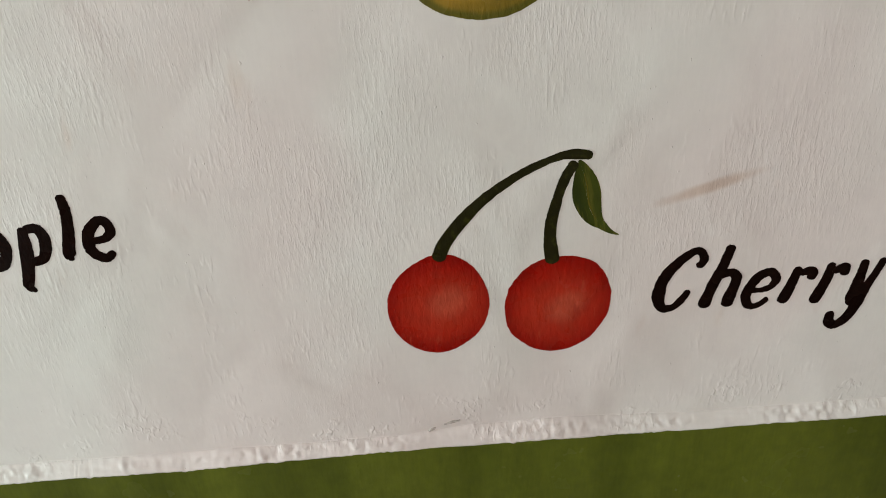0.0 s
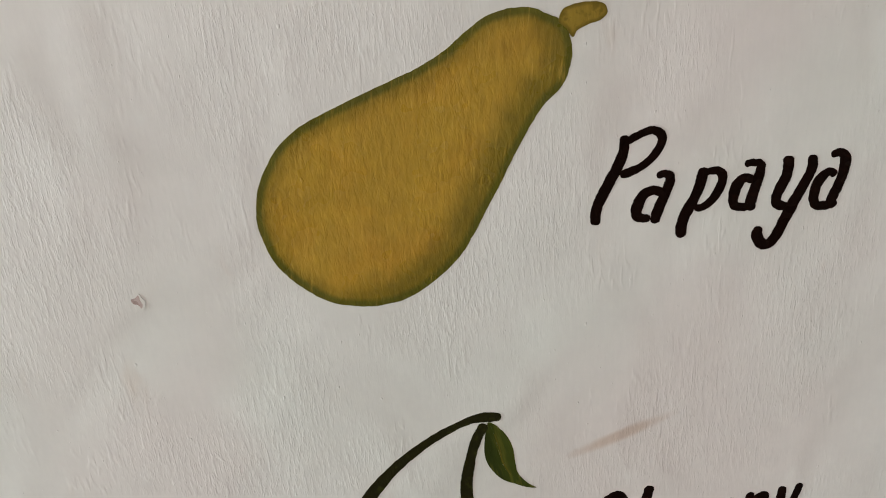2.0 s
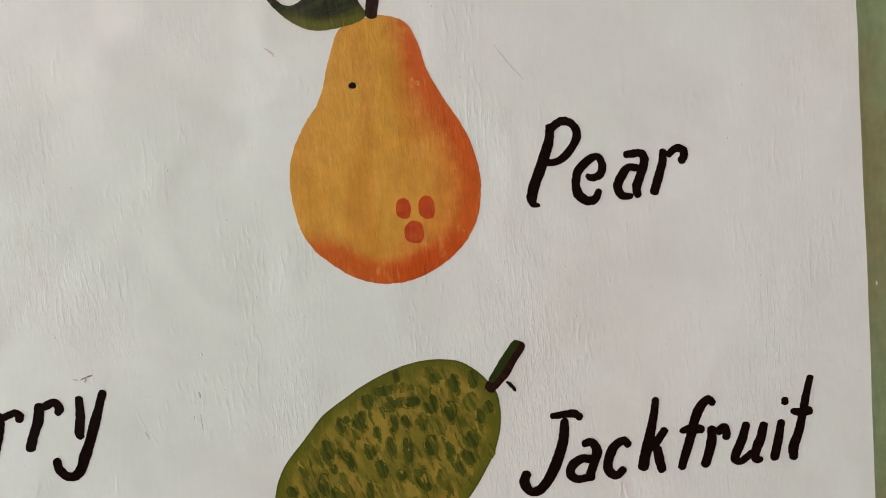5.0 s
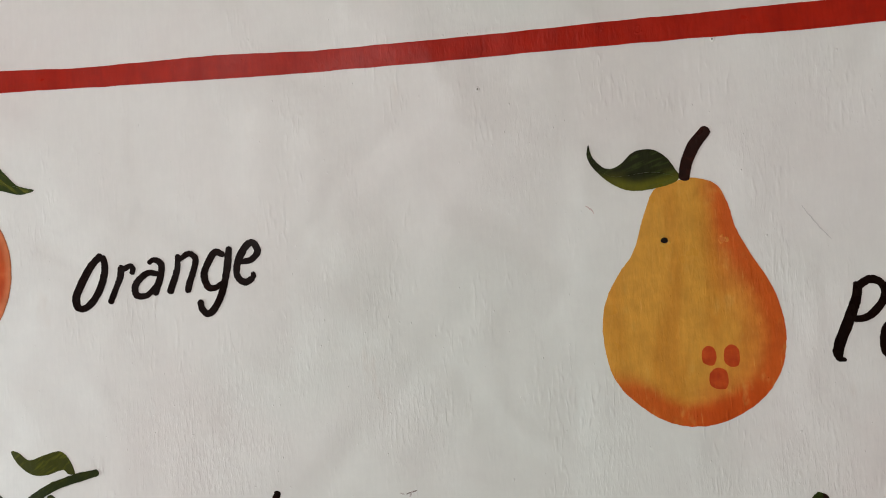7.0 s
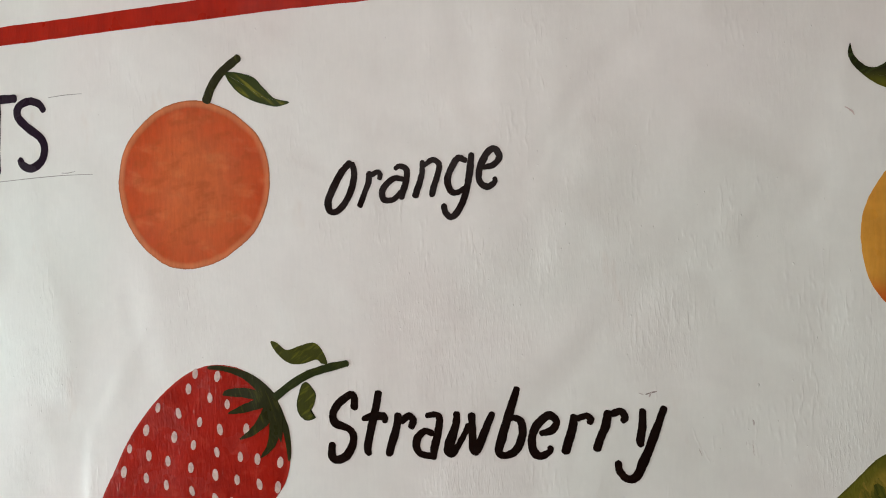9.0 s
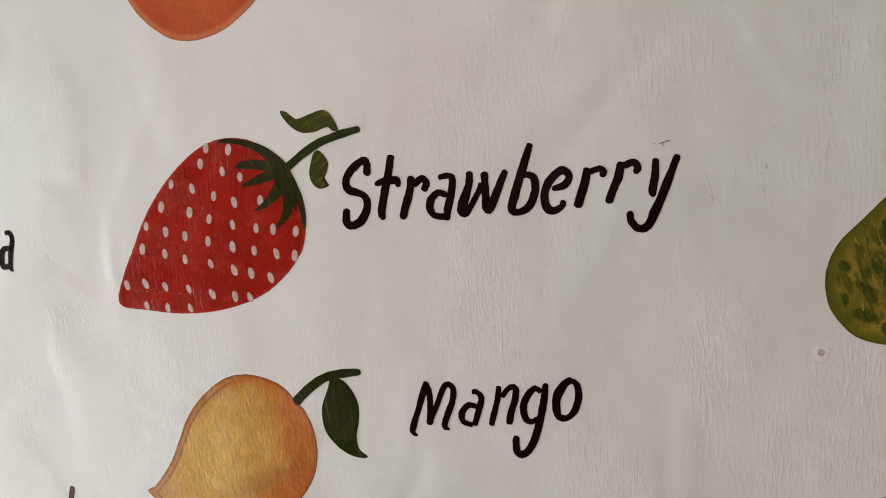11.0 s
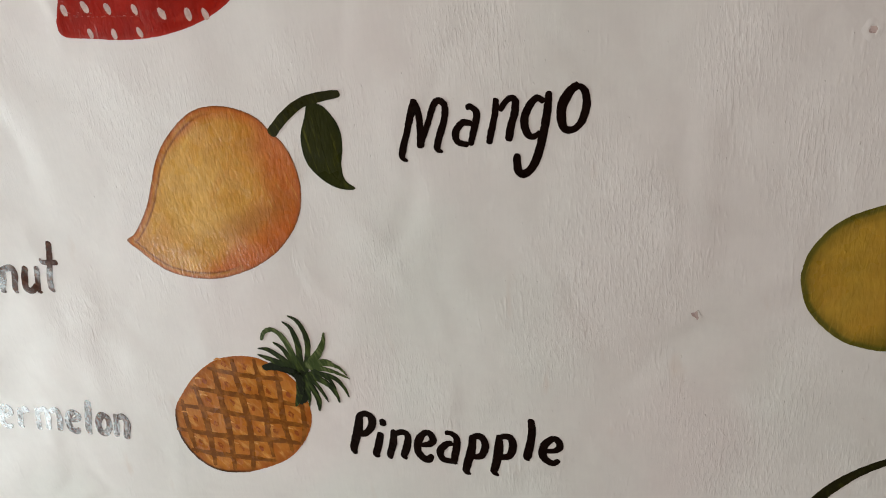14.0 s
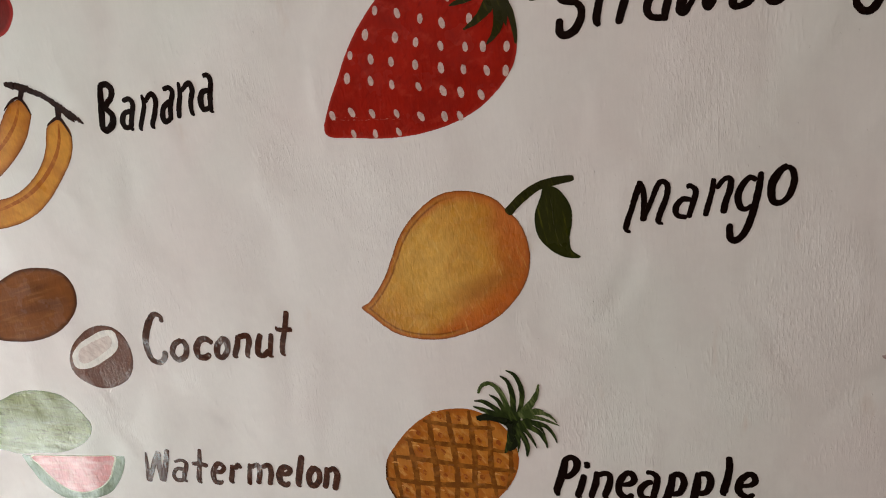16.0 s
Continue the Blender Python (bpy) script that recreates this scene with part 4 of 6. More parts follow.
def leaf(points, material, parent, lift=0.5, name="leaf", spine=None):
    if spine == "none":
        return part(name, flat(smooth(points, 9), lift, 0.2), material, parent)
    return part(name, film(smooth(points, 9), lift, (0.0, 0.5, 0.8, 1.0), wear=0.2, spine=spine), material, parent)


def inside(p, line):
    x, z = p
    hit = False
    for (x0, z0), (x1, z1) in zip(line, np.roll(line, -1, axis=0)):
        if (z0 > z) != (z1 > z) and x < (x1 - x0) * (z - z0) / (z1 - z0) + x0:
            hit = not hit
    return hit


def cherries():
    first = [(52.6, 1049.0), (54.1, 1055.8), (59.0, 1065.0), (66.8, 1072.8), (75.0, 1077.6), (80.6, 1079.5), (91.5, 1079.1), (101.4, 1072.9), (108.1, 1063.5), (112.5, 1051.1), (112.6, 1040.9), (110.0, 1030.8), (104.6, 1021.9), (96.7, 1015.4), (88.0, 1011.0), (79.5, 1010.2), (69.7, 1013.4), (61.9, 1019.4), (55.4, 1029.1), (52.8, 1039.8)]
    second = [(122.1, 1041.9), (123.4, 1048.9), (125.7, 1055.6), (133.2, 1065.6), (140.6, 1070.7), (147.1, 1072.9), (159.2, 1073.5), (167.4, 1071.7), (174.9, 1068.0), (181.0, 1060.5), (184.7, 1051.1), (185.6, 1044.9), (184.6, 1032.5), (179.8, 1022.4), (173.1, 1013.4), (161.9, 1007.1), (151.4, 1005.6), (141.0, 1008.0), (132.4, 1014.1), (125.7, 1021.5), (122.6, 1031.4)]
    top = thing("painted_cherries", centre_of(first + second), "pair of red cherries painted on the white wall", "painted fruit", FRUIT)
    for line, (x, z), (gx, gz) in ((first, (86.0, 1043.0), (89.0, 1046.7)), (second, (153.8, 1037.1), (159.7, 1038.5))):
        red = paint("cherry_red_paint", dye(150, 20, 7), [
            ("edge", dye(128, 12, 5), 5.0, 5.0, 0, 0, 0, 0, 0, 0.7),
            ("contour", dye(132, 14, 6), 120, 0.52, 0.70, 0.5),
            ("blob", dye(168, 50, 30), x, z, 25, 21, 15, 0.55, 0.75),
            ("blob", dye(176, 76, 54), gx, gz, 12, 9, 35, 0.55, 0.7),
            ("streak", dye(178, 84, 62), 420, 60, -3, 0.62, 0.74, 0.35),
            ("streak", dye(126, 16, 9), 150, 40, 0, 0.55, 0.7, 0.4)], rough=0.3, stipple=1.8)
        part("cherry", film(smooth(line, 8), 0.5), red, top)
    stalk([(84.4, 1078.5), (87.3, 1085.7), (92.4, 1093.5), (99.9, 1102.6), (109.5, 1112.3), (120.5, 1120.8), (132.7, 1128.3), (144.9, 1133.9), (153.9, 1136.8), (161.4, 1137.2), (168.4, 1136.1)], [8.6, 8.1, 7.7, 7.3, 6.2, 5.5, 4.8, 4.4, 4.4, 6.0, 4.8], STEM_DARK, top, lift=0.8)
    stalk([(149.8, 1072.2), (148.2, 1084.2), (148.7, 1097.0), (151.7, 1111.1), (155.5, 1122.9), (160.0, 1131.3)], [8.5, 7.6, 6.8, 6.0, 5.8, 5.5], STEM_DARK, top, lift=0.95, seed=2.0)
    green = paint("cherry_leaf_paint", dye(58, 66, 20), [("sweep", dye(34, 44, 12), 167.7, 1108.4, -1, -0.2, 4, 0.7), ("streak", dye(98, 96, 36), 300, 30, 12, 0.5, 0.62, 0.5)], rough=0.33)
    blade = leaf([(163.3, 1133.7), (168.4, 1129.4), (173.2, 1122.2), (175.9, 1113.3), (176.7, 1103.4), (178.0, 1096.9), (182.3, 1090.1), (187.8, 1085.4), (182.4, 1086.7), (175.8, 1090.2), (169.3, 1094.1), (164.4, 1100.1), (160.8, 1107.6), (159.8, 1114.7), (160.4, 1123.3), (161.6, 1129.2)], green, top, spine=[(163.8, 1131.5), (166.6, 1121.9), (168.5, 1109.5), (173.2, 1097.4), (186.5, 1085.9)])
    stalk([(165.9, 1125.4), (168.3, 1115.7), (169.5, 1106.8), (173.6, 1096.8)], [0.5, 0.8, 0.8, 0.5], paint("cherry_vein_paint", dye(92, 84, 26), rough=0.33), blade, "vein", 0.75)


def papaya():
    line = [(61.3, 1265.4), (64.4, 1279.3), (72.0, 1292.3), (79.5, 1300.1), (89.5, 1306.5), (102.9, 1311.9), (118.0, 1317.3), (133.1, 1322.5), (144.4, 1326.7), (155.8, 1332.7), (164.5, 1339.0), (173.0, 1344.3), (182.2, 1347.2), (193.9, 1347.2), (201.8, 1343.8), (208.9, 1339.8), (212.5, 1332.8), (213.3, 1325.2), (211.4, 1316.9), (207.3, 1309.7), (199.4, 1303.0), (192.2, 1293.0), (186.9, 1284.7), (181.5, 1275.3), (176.0, 1265.8), (169.4, 1255.2), (162.6, 1243.3), (154.8, 1232.5), (144.0, 1223.2), (132.5, 1216.1), (122.2, 1212.6), (110.3, 1211.8), (100.7, 1213.4), (89.5, 1217.1), (79.9, 1224.1), (71.7, 1232.8), (65.6, 1242.5), (62.1, 1254.8)]
    top = thing("painted_papaya", centre_of(line), "yellow-green papaya with dark rim painted on wall", "painted fruit", FRUIT)
    skin = paint("papaya_paint", dye(166, 130, 44), [
        ("streak", dye(168, 120, 38), 20, 24, 40, 0.42, 0.68, 0.6), ("streak", dye(176, 134, 48), 60, 60, 30, 0.5, 0.72, 0.4),
        ("edge", dye(104, 90, 24), 15.0, 7.0, 0.03, -0.024, 0.15, 140, 1280, 0.8),
        ("edge", dye(118, 98, 26), 7.5, 3.5, 0, 0, 0, 0, 0, 0.6),
        ("edge", dye(82, 80, 19), 3.6, 1.5, 0, 0, 0, 0, 0, 0.92),
        ("streak", dye(176, 142, 62), 520, 46, -8, 0.56, 0.74, 0.55)], rough=0.30, amount=1.0, spec=0.34, hairs=0.5, stipple=2.2)
    part("fruit", film(smooth(line, 6), 0.5, (0.0, 0.25, 0.5, 0.65, 0.78, 0.86, 0.92, 0.96, 1.0), centre=(131.2, 1276.2)), skin, top)
    leaf([(207.4, 1339.4), (209.1, 1344.4), (213.7, 1346.4), (220.1, 1347.0), (227.4, 1346.1), (230.0, 1342.1), (227.1, 1338.8), (221.6, 1337.3), (216.0, 1335.2), (213.6, 1332.3), (210.5, 1336.8)], paint("papaya_stem_paint", dye(142, 116, 44), [("streak", dye(98, 82, 26), 200, 200, 30, 0.48, 0.62, 0.7), ("edge", dye(92, 78, 24), 1.2, 0.9, 0, 0, 0, 0, 0, 0.7)], rough=0.36), top, 0.8, "stem")


def jackfruit():
    rng = random.Random(4)
    line = [(84.8, 1461.8), (85.9, 1469.0), (88.9, 1477.9), (93.8, 1486.3), (102.0, 1495.3), (109.3, 1503.3), (116.5, 1511.3), (124.1, 1516.6), (131.5, 1521.0), (141.7, 1526.8), (154.3, 1532.3), (166.7, 1536.1), (178.9, 1537.8), (189.2, 1537.3), (199.3, 1534.9), (207.5, 1529.4), (213.9, 1522.6), (218.6, 1516.0), (220.3, 1508.7), (220.4, 1498.9), (218.7, 1489.1), (214.4, 1477.6), (208.1, 1467.2), (200.8, 1456.8), (190.6, 1445.7), (180.7, 1438.2), (170.8, 1431.7), (158.2, 1425.6), (144.0, 1421.9), (130.9, 1419.7), (120.0, 1419.6), (109.4, 1421.7), (101.8, 1425.2), (94.8, 1432.0), (88.3, 1441.5), (85.5, 1451.4)]
    top = thing("painted_jackfruit", centre_of(line), "spotted olive green jackfruit painted on white wall", "painted fruit", FRUIT)
    skin = paint("jackfruit_paint", dye(138, 115, 42), [
        ("streak", dye(90, 90, 26), 70, 42, 30, 0.40, 0.62, 0.75), ("streak", dye(148, 108, 46), 110, 80, 70, 0.56, 0.7, 0.8), ("streak", dye(146, 126, 56), 380, 60, 20, 0.58, 0.74, 0.6),
        ("edge", dye(86, 86, 21), 7.5, 4.5, 0, 0, 0, 0, 0, 0.9), ("edge", dye(62, 64, 18), 1.0, 0.8, 0, 0, 0, 0, 0, 0.6)], rough=0.34, hairs=0.5, stipple=2.0)
    part("fruit", film(smooth(line, 6), 0.5, wear=0.2), skin, top)
    daub = paint("jackfruit_daub_paint", dye(52, 58, 13), [("streak", dye(84, 84, 23), 520, 70, 20, 0.40, 0.62, 0.75)], rough=0.34)
    faint = paint("jackfruit_faint_daub", dye(76, 77, 20), [("streak", dye(124, 106, 36), 420, 80, 20, 0.40, 0.62, 0.8)], rough=0.34)
    # Daubs of the brush: both ends and the width, by rows from the stem down.
    crown_end = [(161.3, 1533.3, 161.4, 1527.3, 3.7), (179.0, 1530.6, 189.1, 1528.7, 5.1), (182.2, 1528.5, 184.4, 1524.9, 4.1), (193.3, 1526.5, 195.1, 1518.5, 5.5), (205.5, 1527.0, 205.7, 1520.0, 5.9), (149.7, 1522.5, 158.4, 1524.1, 4.8), (142.4, 1519.8, 144.4, 1515.2, 5.1), (174.4, 1520.7, 176.5, 1516.1, 5.5), (163.4, 1522.7, 168.6, 1523.1, 4.1), (180.8, 1515.7, 180.8, 1507.7, 6.3), (204.2, 1513.1, 203.7, 1507.9, 6.0), (190.7, 1510.2, 190.8, 1502.2, 7.0), (213.5, 1508.6, 214.9, 1504.0, 4.9), (165.8, 1513.8, 172.9, 1514.8, 5.2), (155.8, 1516.6, 158.9, 1513.6, 6.2), (152.6, 1512.0, 162.5, 1515.0, 4.5), (207.8, 1503.9, 209.1, 1498.3, 5.0), (196.0, 1501.6, 197.1, 1494.3, 4.6)]
    upper = [(127.0, 1507.5, 128.0, 1502.1, 5.2), (130.7, 1508.8, 129.5, 1506.3, 3.1), (139.7, 1509.6, 139.8, 1502.5, 4.8), (135.5, 1506.5, 136.7, 1502.9, 4.5), (163.9, 1505.1, 166.1, 1501.3, 4.2), (173.4, 1504.1, 174.5, 1497.7, 5.3), (183.6, 1501.2, 184.8, 1495.7, 4.9), (157.1, 1505.9, 157.1, 1498.8, 3.5), (147.7, 1500.7, 148.4, 1496.2, 3.1), (117.7, 1496.1, 118.1, 1487.1, 5.6), (110.1, 1491.6, 111.0, 1486.1, 4.2), (125.3, 1489.0, 131.0, 1480.1, 4.6), (141.2, 1490.7, 142.1, 1484.3, 5.3), (154.6, 1492.8, 155.3, 1484.6, 4.2), (164.1, 1491.7, 164.5, 1479.8, 5.0), (178.2, 1491.9, 178.1, 1482.8, 6.0), (187.4, 1486.3, 188.4, 1478.8, 3.9), (202.1, 1491.0, 203.3, 1484.5, 6.8)]
    lower = [(212.2, 1483.4, 212.5, 1476.0, 4.0), (197.5, 1479.6, 200.6, 1474.6, 6.2), (103.2, 1480.7, 106.1, 1471.2, 6.0), (114.8, 1476.6, 114.9, 1465.5, 5.3), (125.1, 1475.3, 125.8, 1471.6, 3.6), (146.8, 1480.1, 149.4, 1472.4, 5.7), (170.8, 1472.6, 174.1, 1462.0, 6.5), (184.0, 1470.1, 185.0, 1462.5, 5.1), (158.4, 1473.2, 159.7, 1469.3, 5.0), (193.4, 1474.6, 195.6, 1468.7, 4.0), (93.9, 1470.8, 96.9, 1467.7, 5.0), (105.1, 1470.4, 107.5, 1462.7, 5.0), (118.9, 1468.7, 119.1, 1457.5, 4.3), (125.8, 1467.9, 128.0, 1458.2, 5.7), (140.0, 1468.0, 139.4, 1456.8, 3.2), (94.4, 1463.4, 98.4, 1455.4, 5.4), (104.9, 1457.4, 111.3, 1447.1, 5.4), (156.8, 1452.8, 159.5, 1444.8, 5.1)]
    foot_end = [(144.2, 1452.4, 148.6, 1444.3, 4.8), (166.2, 1455.4, 168.3, 1450.4, 3.7), (183.5, 1447.5, 186.8, 1444.2, 5.6), (172.8, 1441.2, 174.8, 1435.1, 5.6), (133.8, 1448.1, 135.5, 1440.2, 4.8), (138.6, 1443.6, 139.4, 1435.8, 4.1), (123.0, 1447.5, 124.3, 1437.8, 4.0), (103.3, 1440.5, 112.5, 1436.4, 5.5), (132.9, 1434.7, 135.2, 1431.5, 5.6), (145.3, 1432.1, 147.7, 1429.9, 5.6), (153.5, 1439.8, 154.8, 1435.8, 4.8), (119.9, 1431.6, 121.1, 1427.5, 4.8), (96.0, 1451.0, 96.9, 1445.2, 3.3), (160.2, 1435.1, 161.8, 1432.9, 4.1), (136.4, 1500.2, 136.9, 1497.5, 4.2), (120.7, 1481.3, 121.1, 1477.6, 3.2)]
    rim = np.mean(line, axis=0) + 0.93 * (np.array(line) - np.mean(line, axis=0))
    for x, z, u, v, wide in crown_end + upper + lower + foot_end:
        bow = rng.uniform(-0.15, 0.15)
        mid = ((x + u) / 2 + bow * (v - z), (z + v) / 2 - bow * (u - x))
        if inside((x, z), rim) and inside((u + 0.25 * (u - x), v + 0.25 * (v - z)), rim):
            part("spot", brushed([(x - 0.12 * (u - x), z - 0.12 * (v - z)), mid, (u + 0.25 * (u - x), v + 0.25 * (v - z))], [wide * 1.1, wide * 1.7, wide * 1.0], rng.uniform(0.512, 0.525), z, 0.9), faint, top)
        part("spot", brushed([(x, z), mid, (u, v)], [wide * 0.9, wide * 1.2, wide * 0.8], rng.uniform(0.53, 0.60), x, 0.6), rng.choice((daub, daub, daub, daub, faint)), top)
    ochre = paint("jackfruit_ochre_touch", dye(142, 116, 46), [("streak", dye(110, 98, 32), 420, 80, 20, 0.42, 0.60, 0.8)], rough=0.34)
    for k in range(330):
        # Dry touches of the brush between the daubs.
        a, r = rng.uniform(0, 6.28), 0.9 * rng.random() ** 0.5
        x, z = np.mean(line, axis=0) + r * np.array((62 * math.cos(a), 52 * math.sin(a)))
        x += 0.3 * (z - 1478)
        if inside((x, z), rim):
            part("touch", brushed([(x, z), (x + 0.6, z - 2.4), (x + rng.uniform(0, 3), z - rng.uniform(4, 7))], [0.8, rng.uniform(1.4, 3.0), 0.8], rng.uniform(0.515, 0.53), x, 0.5), ochre if k % 4 == 0 else faint, top)
    stem = stalk([(215.6, 1517.7), (223.7, 1524.2), (229.6, 1532.3), (235.5, 1540.8)], [7.4, 6.3, 5.9, 6.2], STEM_BROWN, top, lift=0.9)
    stalk([(217.0, 1522.0), (221.7, 1527.9), (227.2, 1535.4), (233.0, 1542.4)], [4.2, 4.9, 4.8, 4.5], paint("jackfruit_stem_green", dye(40, 48, 12), rough=0.33), stem, "stem_highlight", 1.1)


def pear():
    line = [(156.7, 1732.7), (163.3, 1734.2), (170.8, 1735.3), (179.1, 1733.8), (185.3, 1730.5), (189.5, 1724.5), (192.6, 1715.3), (194.7, 1705.6), (198.7, 1695.9), (203.5, 1686.2), (210.0, 1675.4), (215.6, 1663.9), (219.2, 1650.6), (220.6, 1639.3), (219.3, 1626.3), (215.9, 1615.3), (208.9, 1604.4), (200.2, 1596.3), (189.9, 1590.2), (178.7, 1585.8), (167.6, 1584.3), (154.9, 1585.6), (142.3, 1590.7), (131.6, 1598.6), (122.8, 1607.4), (116.8, 1618.0), (113.8, 1630.5), (112.7, 1644.0), (114.1, 1657.4), (117.9, 1667.7), (125.2, 1679.9), (132.4, 1689.1), (136.8, 1699.4), (140.3, 1710.8), (144.3, 1721.2), (148.0, 1728.7)]
    top = thing("painted_pear", centre_of(line), "golden pear with orange shading painted on wall", "painted fruit", FRUIT)
    skin = paint("pear_paint", dye(202, 143, 56), [
        ("streak", dye(190, 124, 42), 40, 9, 0, 0.42, 0.64, 0.7),
        ("edge", dye(200, 112, 44), 24.0, 12.0, 0.045, -0.006, 0.1, 165, 1650, 0.8),
        ("edge", dye(188, 78, 25), 12.0, 6.0, 0.045, -0.005, 0.2, 165, 1650, 0.9),
        ("edge", dye(186, 72, 20), 13.0, 5.0, -0.004, -0.06, 0.35, 165, 1614, 0.85),
        ("streak", dye(212, 164, 82), 120, 60, 0, 0.55, 0.75, 0.35),
        ("streak", dye(214, 160, 84), 560, 60, 0, 0.62, 0.76, 0.35)], rough=0.34, hairs=1.2)
    part("fruit", film(smooth(line, 6), 0.5, (0.0, 0.25, 0.45, 0.6, 0.72, 0.82, 0.9, 0.96, 1.0), centre=(165.1, 1645.2)), skin, top)
    spot = paint("pear_spot_paint", dye(184, 72, 26), [("streak", dye(168, 54, 20), 200, 80, 80, 0.4, 0.6, 0.7)], rough=0.34)
    for (x, z), a, b in (((174.9, 1626.6), 3.9, 6.0), ((188.2, 1626.1), 4.3, 6.8), ((179.9, 1612.7), 5.1, 6.6)):
        part("spot", flat(smooth([(x - a, z - b * 0.6), (x - a * 0.95, z + b * 0.55), (x, z + b), (x + a * 0.95, z + b * 0.55), (x + a, z - b * 0.6), (x + 0.3 * a, z - b)], 5), 0.75, 0.3), spot, top)
    stalk([(167.1, 1736.1), (169.0, 1744.6), (173.9, 1754.9), (181.4, 1763.6)], [7.2, 7.2, 7.6, 6.8], STEM_BROWN, top, lift=0.8)
    leaf([(110.5, 1759.8), (111.6, 1754.5), (115.0, 1748.4), (121.5, 1744.0), (129.2, 1746.4), (136.2, 1752.7), (143.0, 1754.6), (150.5, 1753.7), (157.6, 1748.3), (162.7, 1740.2), (164.4, 1736.3), (160.4, 1732.7), (150.9, 1730.4), (139.5, 1729.2), (130.2, 1730.8), (121.0, 1736.3), (113.8, 1743.6), (109.9, 1749.7), (109.1, 1754.6)],
         paint("pear_leaf_paint", dye(30, 32, 8), [("edge", dye(96, 94, 20), 6, 3.5, 0.0, -0.09, 0.3, 140, 1741, 0.8), ("streak", dye(64, 78, 30), 60, 400, 20, 0.5, 0.66, 0.4)], rough=0.32), top, 0.65, spine=[(109.9, 1756.2), (114.3, 1746.1), (125.0, 1738.9), (147.7, 1740.3), (162.9, 1736.4)])


def orange():
    line = [(-410.2, 1699.3), (-409.5, 1711.0), (-405.8, 1726.6), (-398.0, 1739.1), (-387.9, 1748.5), (-375.7, 1756.8), (-361.2, 1762.0), (-346.9, 1763.7), (-332.7, 1762.2), (-321.9, 1758.5), (-309.0, 1752.3), (-297.3, 1743.3), (-287.7, 1733.6), (-281.4, 1721.3), (-278.6, 1708.2), (-278.5, 1695.2), (-281.1, 1682.2), (-287.2, 1668.4), (-295.5, 1658.2), (-307.0, 1649.8), (-317.5, 1643.2), (-330.3, 1638.4), (-347.6, 1635.5), (-365.2, 1637.6), (-378.6, 1644.8), (-391.1, 1655.4), (-400.4, 1668.0), (-406.7, 1681.7)]
    top = thing("painted_orange", centre_of(line), "round orange with green leaf painted on wall", "painted fruit", FRUIT)
    skin = paint("orange_paint", dye(186, 74, 32), [
        ("streak", dye(174, 58, 22), 34, 26, 15, 0.40, 0.66, 0.6),
        ("blob", dye(196, 104, 58), -343.0, 1697, 36, 50, 0, 0.7, 0.6),
        ("streak", dye(200, 112, 66), 70, 40, 80, 0.50, 0.72, 0.45),
        ("streak", dye(158, 72, 30), 40, 80, 10, 0.52, 0.66, 0.45), ("edge", dye(168, 84, 46), 5.6, 1.2, -0.03, 0.02, 0.5, -343, 1700, 0.7), ("edge", dye(202, 120, 78), 4.2, 2.0, 0, 0, 0, 0, 0, 0.7), ("edge", dye(140, 76, 44), 0.7, 0.6, 0, 0, 0, 0, 0, 0.7)], rough=0.36)
    part("fruit", film(smooth(line, 7), 0.5), skin, top)
    stalk([(-329.5, 1762.6), (-325.2, 1772.0), (-316.7, 1782.0), (-301.9, 1791.7)], [7.7, 7.3, 6.9, 6.4], LEAF_DARK, top, lift=0.85)
    leaf([(-313.5, 1780.9), (-309.3, 1782.0), (-299.7, 1780.2), (-289.1, 1775.9), (-280.7, 1767.1), (-272.3, 1759.2), (-260.6, 1755.4), (-270.2, 1753.0), (-280.6, 1755.3), (-293.2, 1760.1), (-304.9, 1768.2)],
         paint("orange_leaf_paint", dye(46, 56, 12), [("streak", dye(132, 126, 36), 26, 260, -38, 0.5, 0.66, 0.6), ("edge", dye(34, 50, 18), 1.2, 1.0, 0, 0, 0, 0, 0, 0.8)], rough=0.32), top, 0.65, spine=[(-311.4, 1779.9), (-297.5, 1771.6), (-282.7, 1761.5), (-263.1, 1755.5)])


